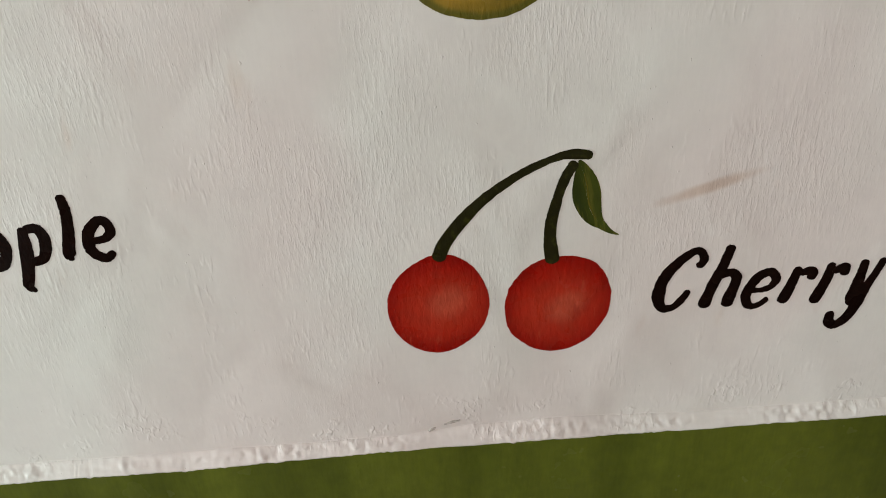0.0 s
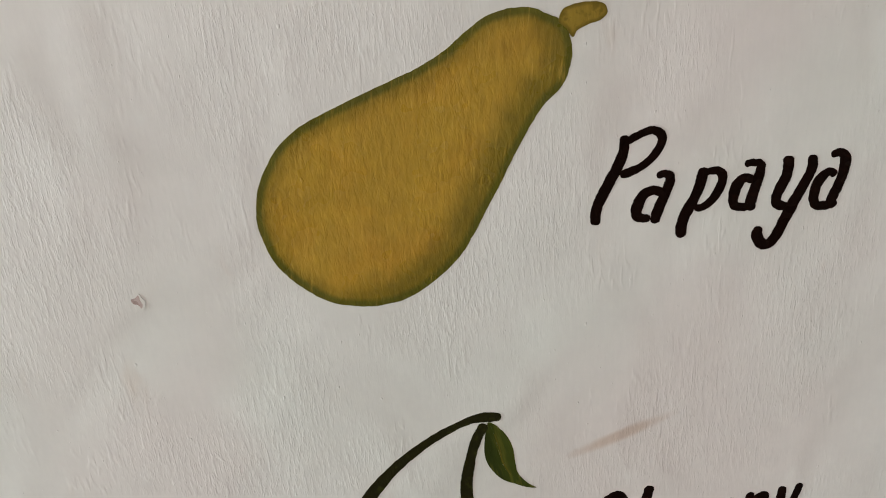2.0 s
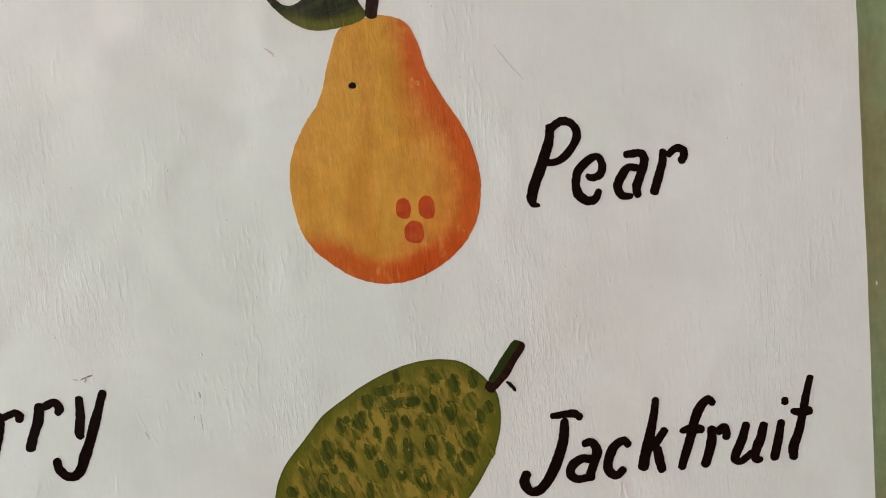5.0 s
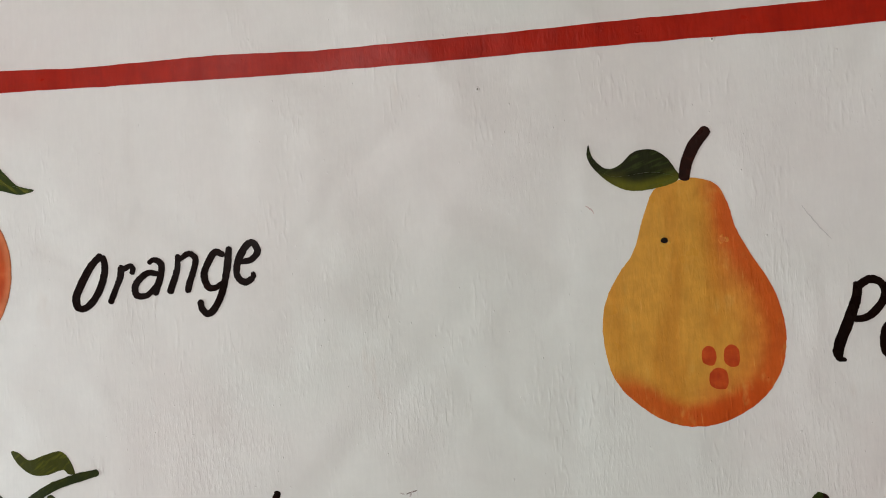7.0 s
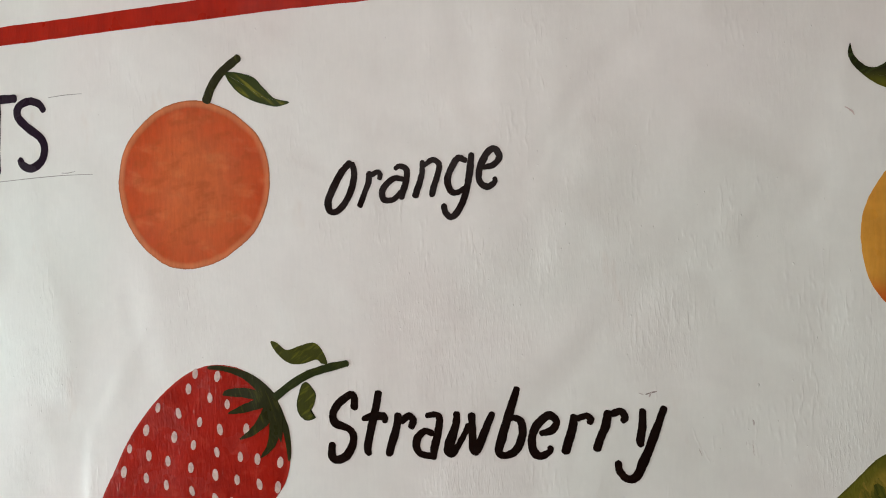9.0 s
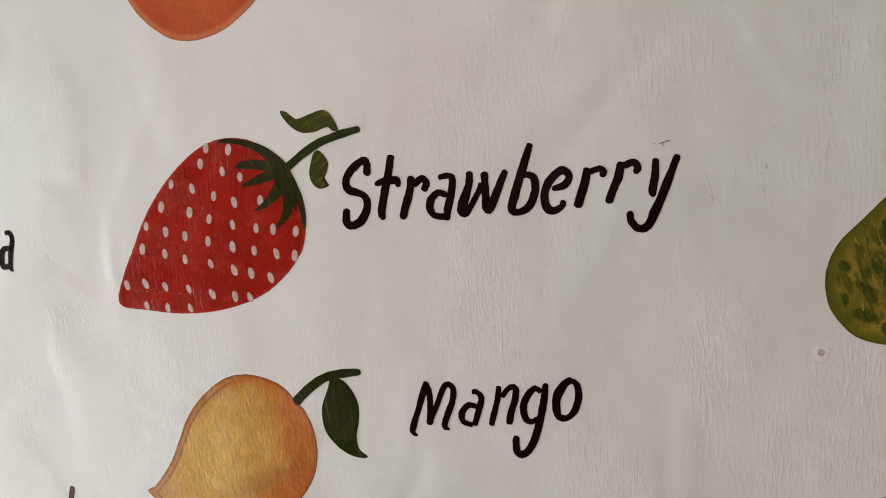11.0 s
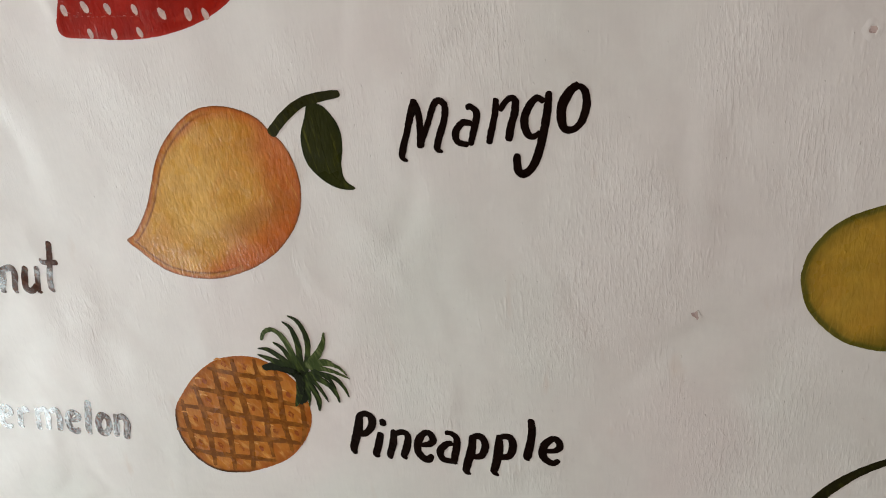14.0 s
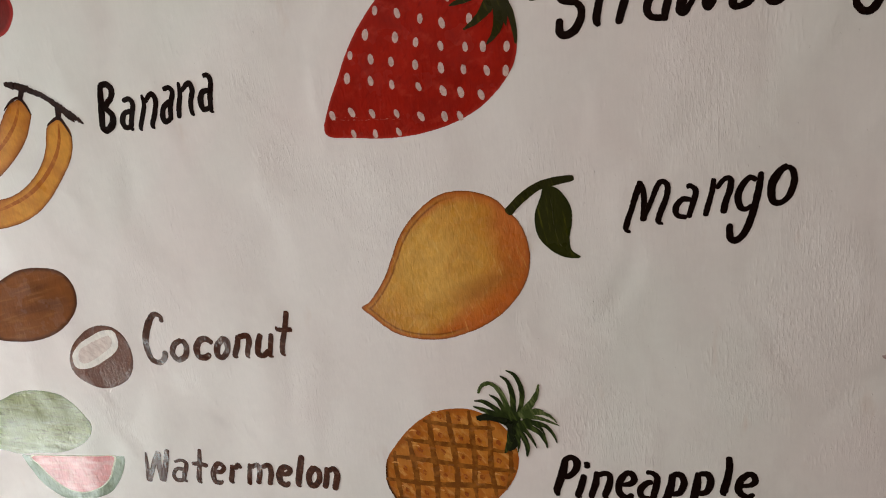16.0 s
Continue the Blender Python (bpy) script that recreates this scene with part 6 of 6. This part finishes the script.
def banana():
    first = [(-751.8, 1485.9), (-746.9, 1483.7), (-743.2, 1475.4), (-742.9, 1469.9), (-749.3, 1458.5), (-756.6, 1447.8), (-767.4, 1437.2), (-780.6, 1426.6), (-793.4, 1417.6), (-802.6, 1412.2), (-820.5, 1403.2), (-842.9, 1396.1), (-858.3, 1394.7), (-857.6, 1402.8), (-839.0, 1411.9), (-815.5, 1428.4), (-796.6, 1446.5), (-783.1, 1463.4), (-774.8, 1473.0), (-765.9, 1481.5), (-757.8, 1484.9)]
    second = [(-712.1, 1466.0), (-707.1, 1461.2), (-703.1, 1453.7), (-702.9, 1446.5), (-705.8, 1435.7), (-711.6, 1424.9), (-720.8, 1414.1), (-734.8, 1399.5), (-751.4, 1384.7), (-769.7, 1372.5), (-789.4, 1364.1), (-807.9, 1359.6), (-823.5, 1357.3), (-843.6, 1356.4), (-859.8, 1360.0), (-861.9, 1367.3), (-845.5, 1377.0), (-827.4, 1385.5), (-811.6, 1388.5), (-796.1, 1391.3), (-776.5, 1399.4), (-758.0, 1412.1), (-745.4, 1424.8), (-737.1, 1437.4), (-732.0, 1450.1), (-728.1, 1458.0), (-720.8, 1463.0)]
    top = thing("painted_bananas", centre_of(first + second), "two ripe bananas on a brown twig painted on wall", "painted fruit", FRUIT)
    skin = paint("banana_paint", dye(202, 138, 54), [
        ("streak", dye(184, 114, 40), 60, 16, 55, 0.42, 0.62, 0.6), ("edge", dye(170, 98, 36), 8, 5, -0.04, 0.03, 0.4, -780, 1410, 0.7), ("edge", dye(150, 84, 34), 2.6, 2.0, 0, 0, 0, 0, 0, 0.75), ("edge", dye(84, 44, 20), 0.9, 0.7, 0, 0, 0, 0, 0, 0.65)], rough=0.33)
    ridge = paint("banana_ridge_paint", dye(160, 90, 32), [("streak", dye(186, 116, 42), 160, 60, 40, 0.45, 0.62, 0.7)], rough=0.33)
    for line, (rib, wide), (tip, tip_wide) in ((first, ([(-753.0, 1483.8), (-759.8, 1470.2), (-771.9, 1456.2), (-791.8, 1440.5), (-816.2, 1426.5), (-846.2, 1406.3)], [0.8, 2.9, 3.8, 3.9, 2.6, 0.9]), ([(-772.9, 1476.9), (-762.5, 1484.5), (-752.3, 1487.4), (-746.5, 1481.9), (-742.4, 1470.8)], [0.8, 2.4, 3.2, 2.8, 0.8])), (second, ([(-714.2, 1459.9), (-718.0, 1445.5), (-726.2, 1431.2), (-739.1, 1416.9), (-756.8, 1402.4), (-777.4, 1390.6), (-799.4, 1382.5), (-815.6, 1378.0), (-841.8, 1373.8)], [0.8, 3.3, 3.7, 4.2, 4.3, 3.9, 3.6, 2.7, 0.9]), ([(-727.8, 1458.9), (-720.8, 1463.0), (-711.7, 1465.8), (-707.0, 1458.5), (-703.0, 1447.4)], [0.8, 2.4, 3.6, 2.4, 0.8]))):
        mesh = part("banana", film(smooth(line, 8), 0.5, (0.5, 0.8, 1.0), spine=rib), skin, top)
        part("ridge", brushed(rib, wide, 0.75), ridge, mesh)
        part("tip", brushed(tip, tip_wide, 0.8, rib[0][0]), STEM_BROWN, mesh)
    twig = part("twig", brushed([(-763.3, 1501.1), (-755.7, 1499.6), (-744.5, 1496.6), (-733.8, 1492.2), (-720.7, 1485.7), (-710.4, 1477.5), (-701.9, 1470.3), (-693.0, 1464.4), (-686.5, 1459.1)], [3.6, 6.8, 7.2, 5.6, 5.6, 6.7, 7.9, 5.1, 2.4], 0.95, 3.0, 1.6), STEM_BROWN, top)
    for places, wide in (([(-744.3, 1495.2), (-747.1, 1491.3), (-749.2, 1487.9)], [6.0, 5.6, 5.2]), ([(-709.8, 1473.9), (-710.9, 1469.5), (-712.3, 1465.5)], [7.1, 6.4, 5.6]), ([(-703.4, 1469.0), (-699.1, 1464.3), (-695.0, 1461.1)], [4.0, 3.2, 1.6])):
        part("twig_joint", brushed(places, wide, 1.05), STEM_BROWN, twig)


def coconuts():
    whole = [(-838.3, 1303.2), (-821.4, 1310.4), (-803.3, 1313.8), (-786.6, 1314.1), (-770.8, 1312.2), (-761.3, 1308.1), (-755.5, 1301.4), (-751.9, 1291.8), (-752.0, 1281.0), (-755.1, 1271.3), (-762.0, 1261.5), (-774.0, 1250.2), (-790.0, 1240.0), (-809.6, 1232.6), (-831.2, 1228.6), (-854.8, 1228.1), (-872.1, 1229.6), (-888.7, 1233.3), (-899.8, 1243.6), (-898.6, 1261.8), (-882.4, 1279.7), (-859.4, 1293.5)]
    half = [(-783.4, 1212.1), (-777.7, 1222.5), (-767.3, 1232.8), (-752.9, 1243.0), (-739.0, 1248.2), (-726.7, 1248.8), (-716.8, 1246.0), (-708.4, 1238.8), (-703.7, 1227.7), (-702.5, 1215.3), (-705.6, 1201.4), (-714.0, 1188.5), (-725.9, 1180.3), (-741.3, 1175.1), (-755.4, 1174.5), (-768.1, 1178.8), (-779.8, 1186.2), (-785.3, 1195.2), (-785.7, 1204.3)]
    flesh = [(-780.6, 1209.6), (-776.6, 1217.4), (-764.8, 1227.8), (-749.8, 1235.6), (-735.5, 1242.0), (-722.8, 1243.9), (-717.0, 1241.1), (-715.6, 1232.5), (-718.2, 1223.7), (-726.0, 1216.0), (-739.3, 1208.1), (-755.7, 1200.0), (-770.6, 1196.9), (-779.7, 1199.3)]
    core = [(-770.9, 1215.0), (-765.4, 1221.4), (-749.1, 1229.4), (-733.5, 1235.4), (-726.2, 1237.2), (-723.1, 1232.3), (-726.5, 1224.8), (-736.2, 1218.3), (-749.6, 1210.4), (-762.6, 1204.4), (-769.7, 1204.2), (-772.5, 1208.5)]
    top = thing("painted_coconuts", centre_of(whole + half), "brown coconut and opened half painted on wall", "painted fruit", FRUIT)
    husk = paint("coconut_husk_paint", dye(124, 70, 31), [
        ("streak", dye(84, 46, 22), 10, 60, 12, 0.42, 0.66, 0.6), ("streak", dye(150, 98, 54), 22, 220, 12, 0.52, 0.7, 0.5), ("edge", dye(58, 30, 16), 3.2, 2.4, 0, 0, 0, 0, 0, 0.8)], rough=0.24, amount=1.1, spec=0.14)
    shell = paint("coconut_shell_paint", dye(100, 56, 38), [("streak", dye(126, 84, 66), 420, 300, 0, 0.48, 0.64, 0.7), ("edge", dye(70, 34, 20), 2.0, 1.4, 0, 0, 0, 0, 0, 0.6)], rough=0.22, amount=1.0, spec=0.4, stipple=1.8)
    part("coconut", film(smooth(whole, 8), 0.5), husk, top)
    cut = part("coconut_half", film(smooth(half, 8), 0.5), shell, top)
    part("flesh", flat(smooth(flesh), 0.75), paint("coconut_flesh_paint", lin(226, 222, 214), rough=0.3), cut, "white coconut flesh")
    part("hollow", flat(smooth(core), 0.95, 0.6), paint("coconut_hollow_paint", lin(214, 200, 192), [("streak", lin(196, 176, 168), 300, 120, 60, 0.45, 0.6, 0.7)], rough=0.3), cut)


def watermelon():
    whole = [(-894.2, 1155.3), (-879.3, 1162.3), (-859.5, 1166.7), (-838.3, 1167.5), (-818.7, 1164.8), (-806.2, 1158.6), (-795.1, 1148.3), (-787.4, 1136.4), (-783.2, 1127.1), (-786.8, 1115.9), (-797.9, 1104.1), (-815.8, 1094.5), (-839.2, 1087.2), (-870.7, 1084.5), (-899.9, 1081.6), (-917.7, 1084.8), (-939.5, 1086.3), (-973.9, 1090.0), (-983.4, 1107.2), (-957.0, 1132.0), (-926.3, 1144.9)]
    rind = [(-895.6, 1080.4), (-881.7, 1079.9), (-850.4, 1081.2), (-804.2, 1084.4), (-756.6, 1087.8), (-750.8, 1086.2), (-756.7, 1070.3), (-768.8, 1052.2), (-783.4, 1037.9), (-804.2, 1028.7), (-827.4, 1022.2), (-848.6, 1023.2), (-864.6, 1030.8), (-879.1, 1043.1), (-888.7, 1060.3), (-894.1, 1073.2)]
    flesh = [(-880.3, 1079.4), (-834.8, 1082.3), (-789.2, 1085.5), (-765.6, 1086.6), (-771.5, 1072.0), (-780.5, 1057.0), (-796.3, 1044.1), (-816.9, 1035.9), (-835.3, 1035.5), (-851.4, 1042.4), (-864.1, 1054.8), (-873.7, 1067.3)]
    top = thing("painted_watermelon", centre_of(whole + rind), "green watermelon and pink slice painted on wall", "painted fruit", FRUIT)
    skin = paint("melon_skin_paint", dye(140, 147, 100), [
        ("streak", dye(108, 114, 72), 8, 60, -4, 0.42, 0.66, 0.7), ("streak", dye(178, 182, 152), 14, 150, -4, 0.5, 0.68, 0.75), ("streak", dye(92, 90, 48), 50, 330, -4, 0.52, 0.66, 0.8), ("streak", dye(70, 68, 38), 90, 560, -4, 0.58, 0.66, 0.8), ("edge", dye(84, 104, 64), 2.0, 1.5, 0, 0, 0, 0, 0, 0.6)], rough=0.2, amount=1.3, spec=0.7, stipple=1.5)
    part("melon", film(smooth(whole, 8), 0.5), skin, top)
    piece = part("slice", film(smooth(rind, 8), 0.6), paint("melon_rind_paint", dye(120, 138, 114), [("edge", dye(80, 104, 76), 2.2, 1.5, 0, 0, 0, 0, 0, 0.6), ("streak", dye(88, 106, 80), 260, 160, 30, 0.5, 0.66, 0.6)], rough=0.18, amount=1.8, spec=0.6), top)
    centre = np.mean(flesh, axis=0)
    part("pith", flat(smooth([tuple(centre + 1.05 * (np.array(p) - centre)) for p in flesh], 8), 0.8), paint("melon_pith_paint", lin(222, 220, 200), rough=0.24), piece)
    part("flesh", flat(smooth(flesh, 8), 1.0), paint("melon_flesh_paint", dye(194, 108, 104), [("streak", dye(212, 158, 152), 40, 160, 0, 0.46, 0.62, 0.8), ("sweep", dye(186, 72, 74), -812.4, 1079.7, 0, 1, 4, 0.6)], rough=0.2, amount=1.3, spec=0.8, stipple=1.5), piece, "pink melon flesh")


def red_fruit():
    line = [(-788.9, 1563.8), (-776.3, 1577.7), (-752.7, 1587.8), (-734.9, 1584), (-728.9, 1571.2), (-731.8, 1559.4), (-743.5, 1547.4), (-757.3, 1543.4), (-776.9, 1543.2), (-788.8, 1552)]
    top = thing("painted_red_fruit", centre_of(line), "round dark red fruit painted on the wall", "painted fruit", FRUIT)
    part("fruit", film(smooth(line), 0.5), paint("dark_red_paint", dye(110, 22, 16), [("edge", dye(168, 40, 32), 3.0, 2.0, 0, 0, 0, 0, 0, 0.8)], rough=0.32), top)


for build in (cherries, papaya, jackfruit, pear, orange, strawberry, mango, pineapple, banana, coconuts, watermelon, red_fruit):
    build()


# ---- the red line and small marks ----
def red_line():
    top = thing("painted_line", (-0.5, 0.0, 1.83), "red horizontal border line painted on white wall", "painted line")
    xs = np.arange(-1690, 462, 6.0)
    knots = (-283, -229, -129, -64, 11, 100, 190, 256, 300)
    foot = np.interp(xs, knots, (1823.8, 1822.8, 1820.8, 1819.9, 1820.2, 1821.2, 1821.4, 1821.2, 1822.2))
    head = np.interp(xs, knots, (1839.0, 1836.6, 1836.8, 1834.4, 1834.6, 1835.7, 1837.2, 1838.1, 1838.4))
    low = [(x, z + 0.5 * noise.noise((x * 0.011, 0.0, 2.0)) + 0.4 * noise.noise((x * 0.06, 5.0, 2.0))) for x, z in zip(xs, foot)]
    high = [(x, z + 0.5 * noise.noise((x * 0.012, 8.0, 2.0)) + 0.4 * noise.noise((x * 0.07, 3.0, 1.0))) for x, z in zip(xs, head)]
    bm = bmesh.new()
    a = [bm.verts.new((x / 1000, -0.5 * FILM, z / 1000)) for x, z in low]
    b = [bm.verts.new((x / 1000, -0.5 * FILM, z / 1000)) for x, z in high]
    for i in range(len(xs) - 1):
        bm.faces.new((a[i], a[i + 1], b[i + 1], b[i]))
    skirt(bm)
    part("line", bm, RED_LINE, top)


red_line()


def crater(x, z, size, label, name="plaster_chip", rim=WHITE, pit=PLASTER_PINK, seed=0.0, deep=0.3):
    """A filled nail hole: an uneven ring of filler round a small pit, a flat disc; a dark pit colour paints the hole's
    shade.
    """
    top = thing(name, (x / 1000, 0.0, z / 1000), label, "wall mark", "small wall marks")
    bm = bmesh.new()
    rings = [(2.1, 0.0), (1.55, 0.10), (1.15, 0.26), (0.9, 0.34), (0.72, 0.26), (0.6, 0.04)]
    loops = []
    for s, h in rings:
        loops.append([])
        for k in range(28):
            a = k * math.pi / 14
            r = size * s * (1 + 0.30 * noise.noise((math.cos(a) * 1.3, math.sin(a) * 1.3, seed)) + 0.10 * noise.noise((math.cos(a) * 4, math.sin(a) * 4, seed)))
            lift = h * (0.7 + 0.9 * noise.noise((math.cos(a) * 1.2, math.sin(a) * 1.2, seed + 5))) if h else -0.1
            loops[-1].append(bm.verts.new(((x + r * math.cos(a)) / 1000, -lift / 1000, (z + r * math.sin(a)) / 1000)))
    for one, two in zip(loops, loops[1:]):
        for k in range(28):
            bm.faces.new((one[k], one[(k + 1) % 28], two[(k + 1) % 28], two[k])).smooth = True
    part("filler", bm, rim, top)
    part("pit", flat(oval(x, z, size * 0.70, size * 0.62, 0, 18), deep, 0.5, seed), pit, top)
    return top


chip = thing("plaster_chip", (0.0, 0.0, 1.23), "small chipped dent in the white paint", "wall mark", "small wall marks")
part("bare_plaster", flat(smooth([(-3.4, 1231.9), (-1.2, 1232.5), (0.5, 1233.8), (1.0, 1231), (1.8, 1228.6), (0.7, 1226.8), (-0.5, 1228.9), (-2.4, 1229.8)], 3), 0.3, 0.3), PLASTER_PINK, chip)
part("lifted_rim", brushed([(1.1, 1233.9), (2.2, 1231), (2.4, 1228), (1.3, 1226)], [0.6, 1.3, 1.2, 0.5], 1.3, 2.0, 0.4), WHITE, chip)
crater(84.2, 1413.2, 3.3, "small filled nail hole in white paint", seed=2)
crater(152.9, 1697.7, 3.1, "dark nail hole through the painted pear", "nail_hole", paint("pear_filler_paint", dye(196, 146, 60), rough=0.34), DARK, 3, 1.6)
crater(187.4, 1696.5, 2.4, "filled nail hole in the painted pear", "nail_hole", paint("pear_filler_orange", dye(202, 122, 52), rough=0.34), paint("pear_pit_paint", dye(196, 110, 50), rough=0.4), 4, 1.4)
crater(144.8, 1829.7, 2.4, "painted-over nail hole in the red line", "nail_hole", RED_LINE, RED_LINE, 5)
crater(122.5, 1832.8, 1.7, "painted-over nail hole in the red line", "nail_hole", RED_LINE, RED_LINE, 6)
# Pinholes: flat grey discs, with the shade of the hole as their colour.
for k, (x, z, s) in enumerate(((43.5, 1800.5, 0.9), (189.2, 1820, 0.9), (290.7, 1777, 0.9), (359.8, 1815.5, 1.2))):
    crater(x, z, s, "tiny dark pinhole in white paint", "pinhole", WHITE, paint("pinhole_shade", lin(96, 88, 80), rough=0.7), 10 + k)

mark = thing("nail_stub", (0.231, 0.0, 1.518), "small dark nail stub with a rusty smear", "nail", "small wall marks")
part("stub", brushed([(225.8, 1519.9), (228.3, 1517.4), (230.2, 1514.4)], [1.6, 2.6, 1.4], 1.4, wear=0.5), DARK, mark)

def run(points, wide, tall, label="dried vertical run in the white paint", material=WHITE):
    """A soft ridge of paint that ran down and dried."""
    line = smooth(points, 10, False)
    top = thing("paint_run", (line[-1][0] / 1000, 0.0, line[-1][1] / 1000), label, "paint run", "small wall marks")
    bm = bmesh.new()
    loops = []
    for i, (cx, cz) in enumerate(line):
        s = i / (len(line) - 1)
        swell = math.sin(math.pi * (0.04 + 0.92 * s)) ** 0.6
        half, high = wide * swell, tall * swell * (1 + 0.4 * noise.noise((s * 6, cx, 0)))
        cx += 0.35 * noise.noise((s * 5, cx, 0))
        loops.append([bm.verts.new(((cx + half * u) / 1000, -(high * math.cos(u * math.pi / 2) ** 2 - 0.03) / 1000, cz / 1000)) for u in np.linspace(-1, 1, 9)])
    for one, two in zip(loops, loops[1:]):
        for k in range(8):
            bm.faces.new((one[k], one[k + 1], two[k + 1], two[k])).smooth = True
    part("run", bm, material, top)


PINKISH = paint("pinkish_white_enamel", lin(219, 211, 208), [("streak", lin(210, 196, 193), 40, 12, 0, 0.42, 0.62, 0.7)], rough=0.44, vary=0.02, spec=0.36, hairs=1.0, stipple=0.12)
run([(214.0, 1462.9), (210.8, 1422.2), (207.7, 1383.3), (206.1, 1348.4)], 1.3, 0.20)
run([(217.2, 1430.2), (217.8, 1409.6), (218.9, 1386.7)], 2.6, 0.22)
run([(290.5, 1450.1), (295.0, 1431.1), (292.6, 1407.7), (287.3, 1383.7), (281.4, 1354.0)], 3.4, 0.30, "pinkish dried run in the white paint", PINKISH)
run([(288.8, 1451.7), (289.1, 1447.4), (288.1, 1443.3)], 1.5, 0.25)
run([(-121.3, 1437.5), (-122.4, 1415.0), (-122.0, 1391.5)], 1.2, 0.16)
run([(-497.1, 1186.9), (-497.9, 1177.5), (-498.4, 1171.2)], 1.0, 0.20)
for x, z0, z1, tilt in ((-8.7, 1177, 1161, -0.5), (16.8, 1142, 1125, 0.6), (18.5, 1141, 1132, 5.4), (-8, 1554, 1542.5, 0), (51.2, 1532, 1521, -0.4), (50.4, 1519, 1509, 1.2), (46.3, 1521, 1515, 0.5), (13.5, 1527.8, 1514.5, 4.5), (19.8, 1514, 1505, 4.0), (16.2, 1520, 1510, 3.5), (25.5, 1523, 1513, 0.6), (31, 1531, 1523, 0.4), (38.5, 1542, 1533, 0.2), (-33, 1266, 1252, 1), (54, 1362, 1340, -1), (-210, 1292, 1276, 1), (-150, 1222, 1204, 2), (290, 1330, 1309, -1), (-560, 1368, 1352, -2), (-590, 1176, 1160, 2)):
    run([(x, z0), (x + tilt * 0.4, z0 * 0.5 + z1 * 0.5), (x + tilt, z1)], 1.3, 0.12)

for line in ([(-475.4, 1777.1), (-459.3, 1777.7), (-443.2, 1777.4)], [(-541.6, 1711.2), (-473.5, 1713.4), (-434.3, 1712.8)], [(-464.4, 1715.5), (-458.4, 1715.1), (-451.4, 1716)]):
    stripe = thing("pencil_line", (line[0][0] / 1000, 0.0, line[0][1] / 1000), "faint grey pencil guide line on wall", "pencil line", "small wall marks")
    part("line", brushed(line, [0.5, 0.7, 0.4], 0.25, wear=0.1), PENCIL, stripe)

for line, wide, ink in (([(-14.4, 1547.7), (-10.9, 1548.9), (-7.4, 1549.7)], [0.4, 1.0, 0.4], paint("faint_smear", lin(128, 114, 110), rough=0.5)), ([(234.6, 1714.3), (241.4, 1704.2), (250.2, 1693.2)], [0.4, 0.7, 0.3], paint("pale_scuff", lin(198, 194, 190), rough=0.5)), ([(106.5, 1721.9), (109.5, 1719.9), (111.4, 1716.9)], [0.5, 0.9, 0.4], paint("pinkish_scuff", lin(192, 172, 166), rough=0.5))):
    smear = thing("smear", (line[1][0] / 1000, 0.0, line[1][1] / 1000), "small dark smear dried on white paint", "smear", "small wall marks")
    part("streak", brushed(line, wide, 0.35, wear=0.4), ink, smear)

# Chips on the lip, and the shaded side of paint wrinkles drawn as grey strokes.
nick = paint("nick_and_wrinkle_grey", lin(192, 184, 178), [("streak", lin(158, 146, 138), 300, 300, 0, 0.45, 0.6, 0.7)], rough=0.6)
for line, wide in (([(71.5, 946.6), (73.8, 947.9), (76, 949.2)], [0.6, 1.8, 0.5]), ([(82, 951.6), (88, 953.4), (92.5, 954.2)], [0.4, 1.5, 0.5]), ([(49.5, 1533.2), (49.8, 1531.8), (50, 1530)], [0.4, 0.9, 0.3]), ([(48.9, 1520.6), (49.1, 1516.5), (49.5, 1511.5)], [0.2, 0.45, 0.2]), ([(17.0, 1514.3), (18, 1512), (18.8, 1509.5)], [0.2, 0.5, 0.2]), ([(45, 1519.6), (45.4, 1518.6), (45.6, 1517.6)], [0.2, 0.4, 0.2]), ([(-18.5, 1548.4), (-17.4, 1547.8), (-16, 1547.3)], [0.5, 0.9, 0.4]), ([(-12.4, 1546), (-11.4, 1547.6), (-10.6, 1549.6)], [0.4, 0.9, 0.4])):
    dent = thing("nick", (line[1][0] / 1000, 0.0, line[1][1] / 1000), "tiny grey nick and wrinkle shade mark in the white paint", "nick", "small wall marks")
    part("grey_mark", brushed(line, wide, 0.45 if line[0][1] > 960 else 3.0, wear=0.5), nick, dent)
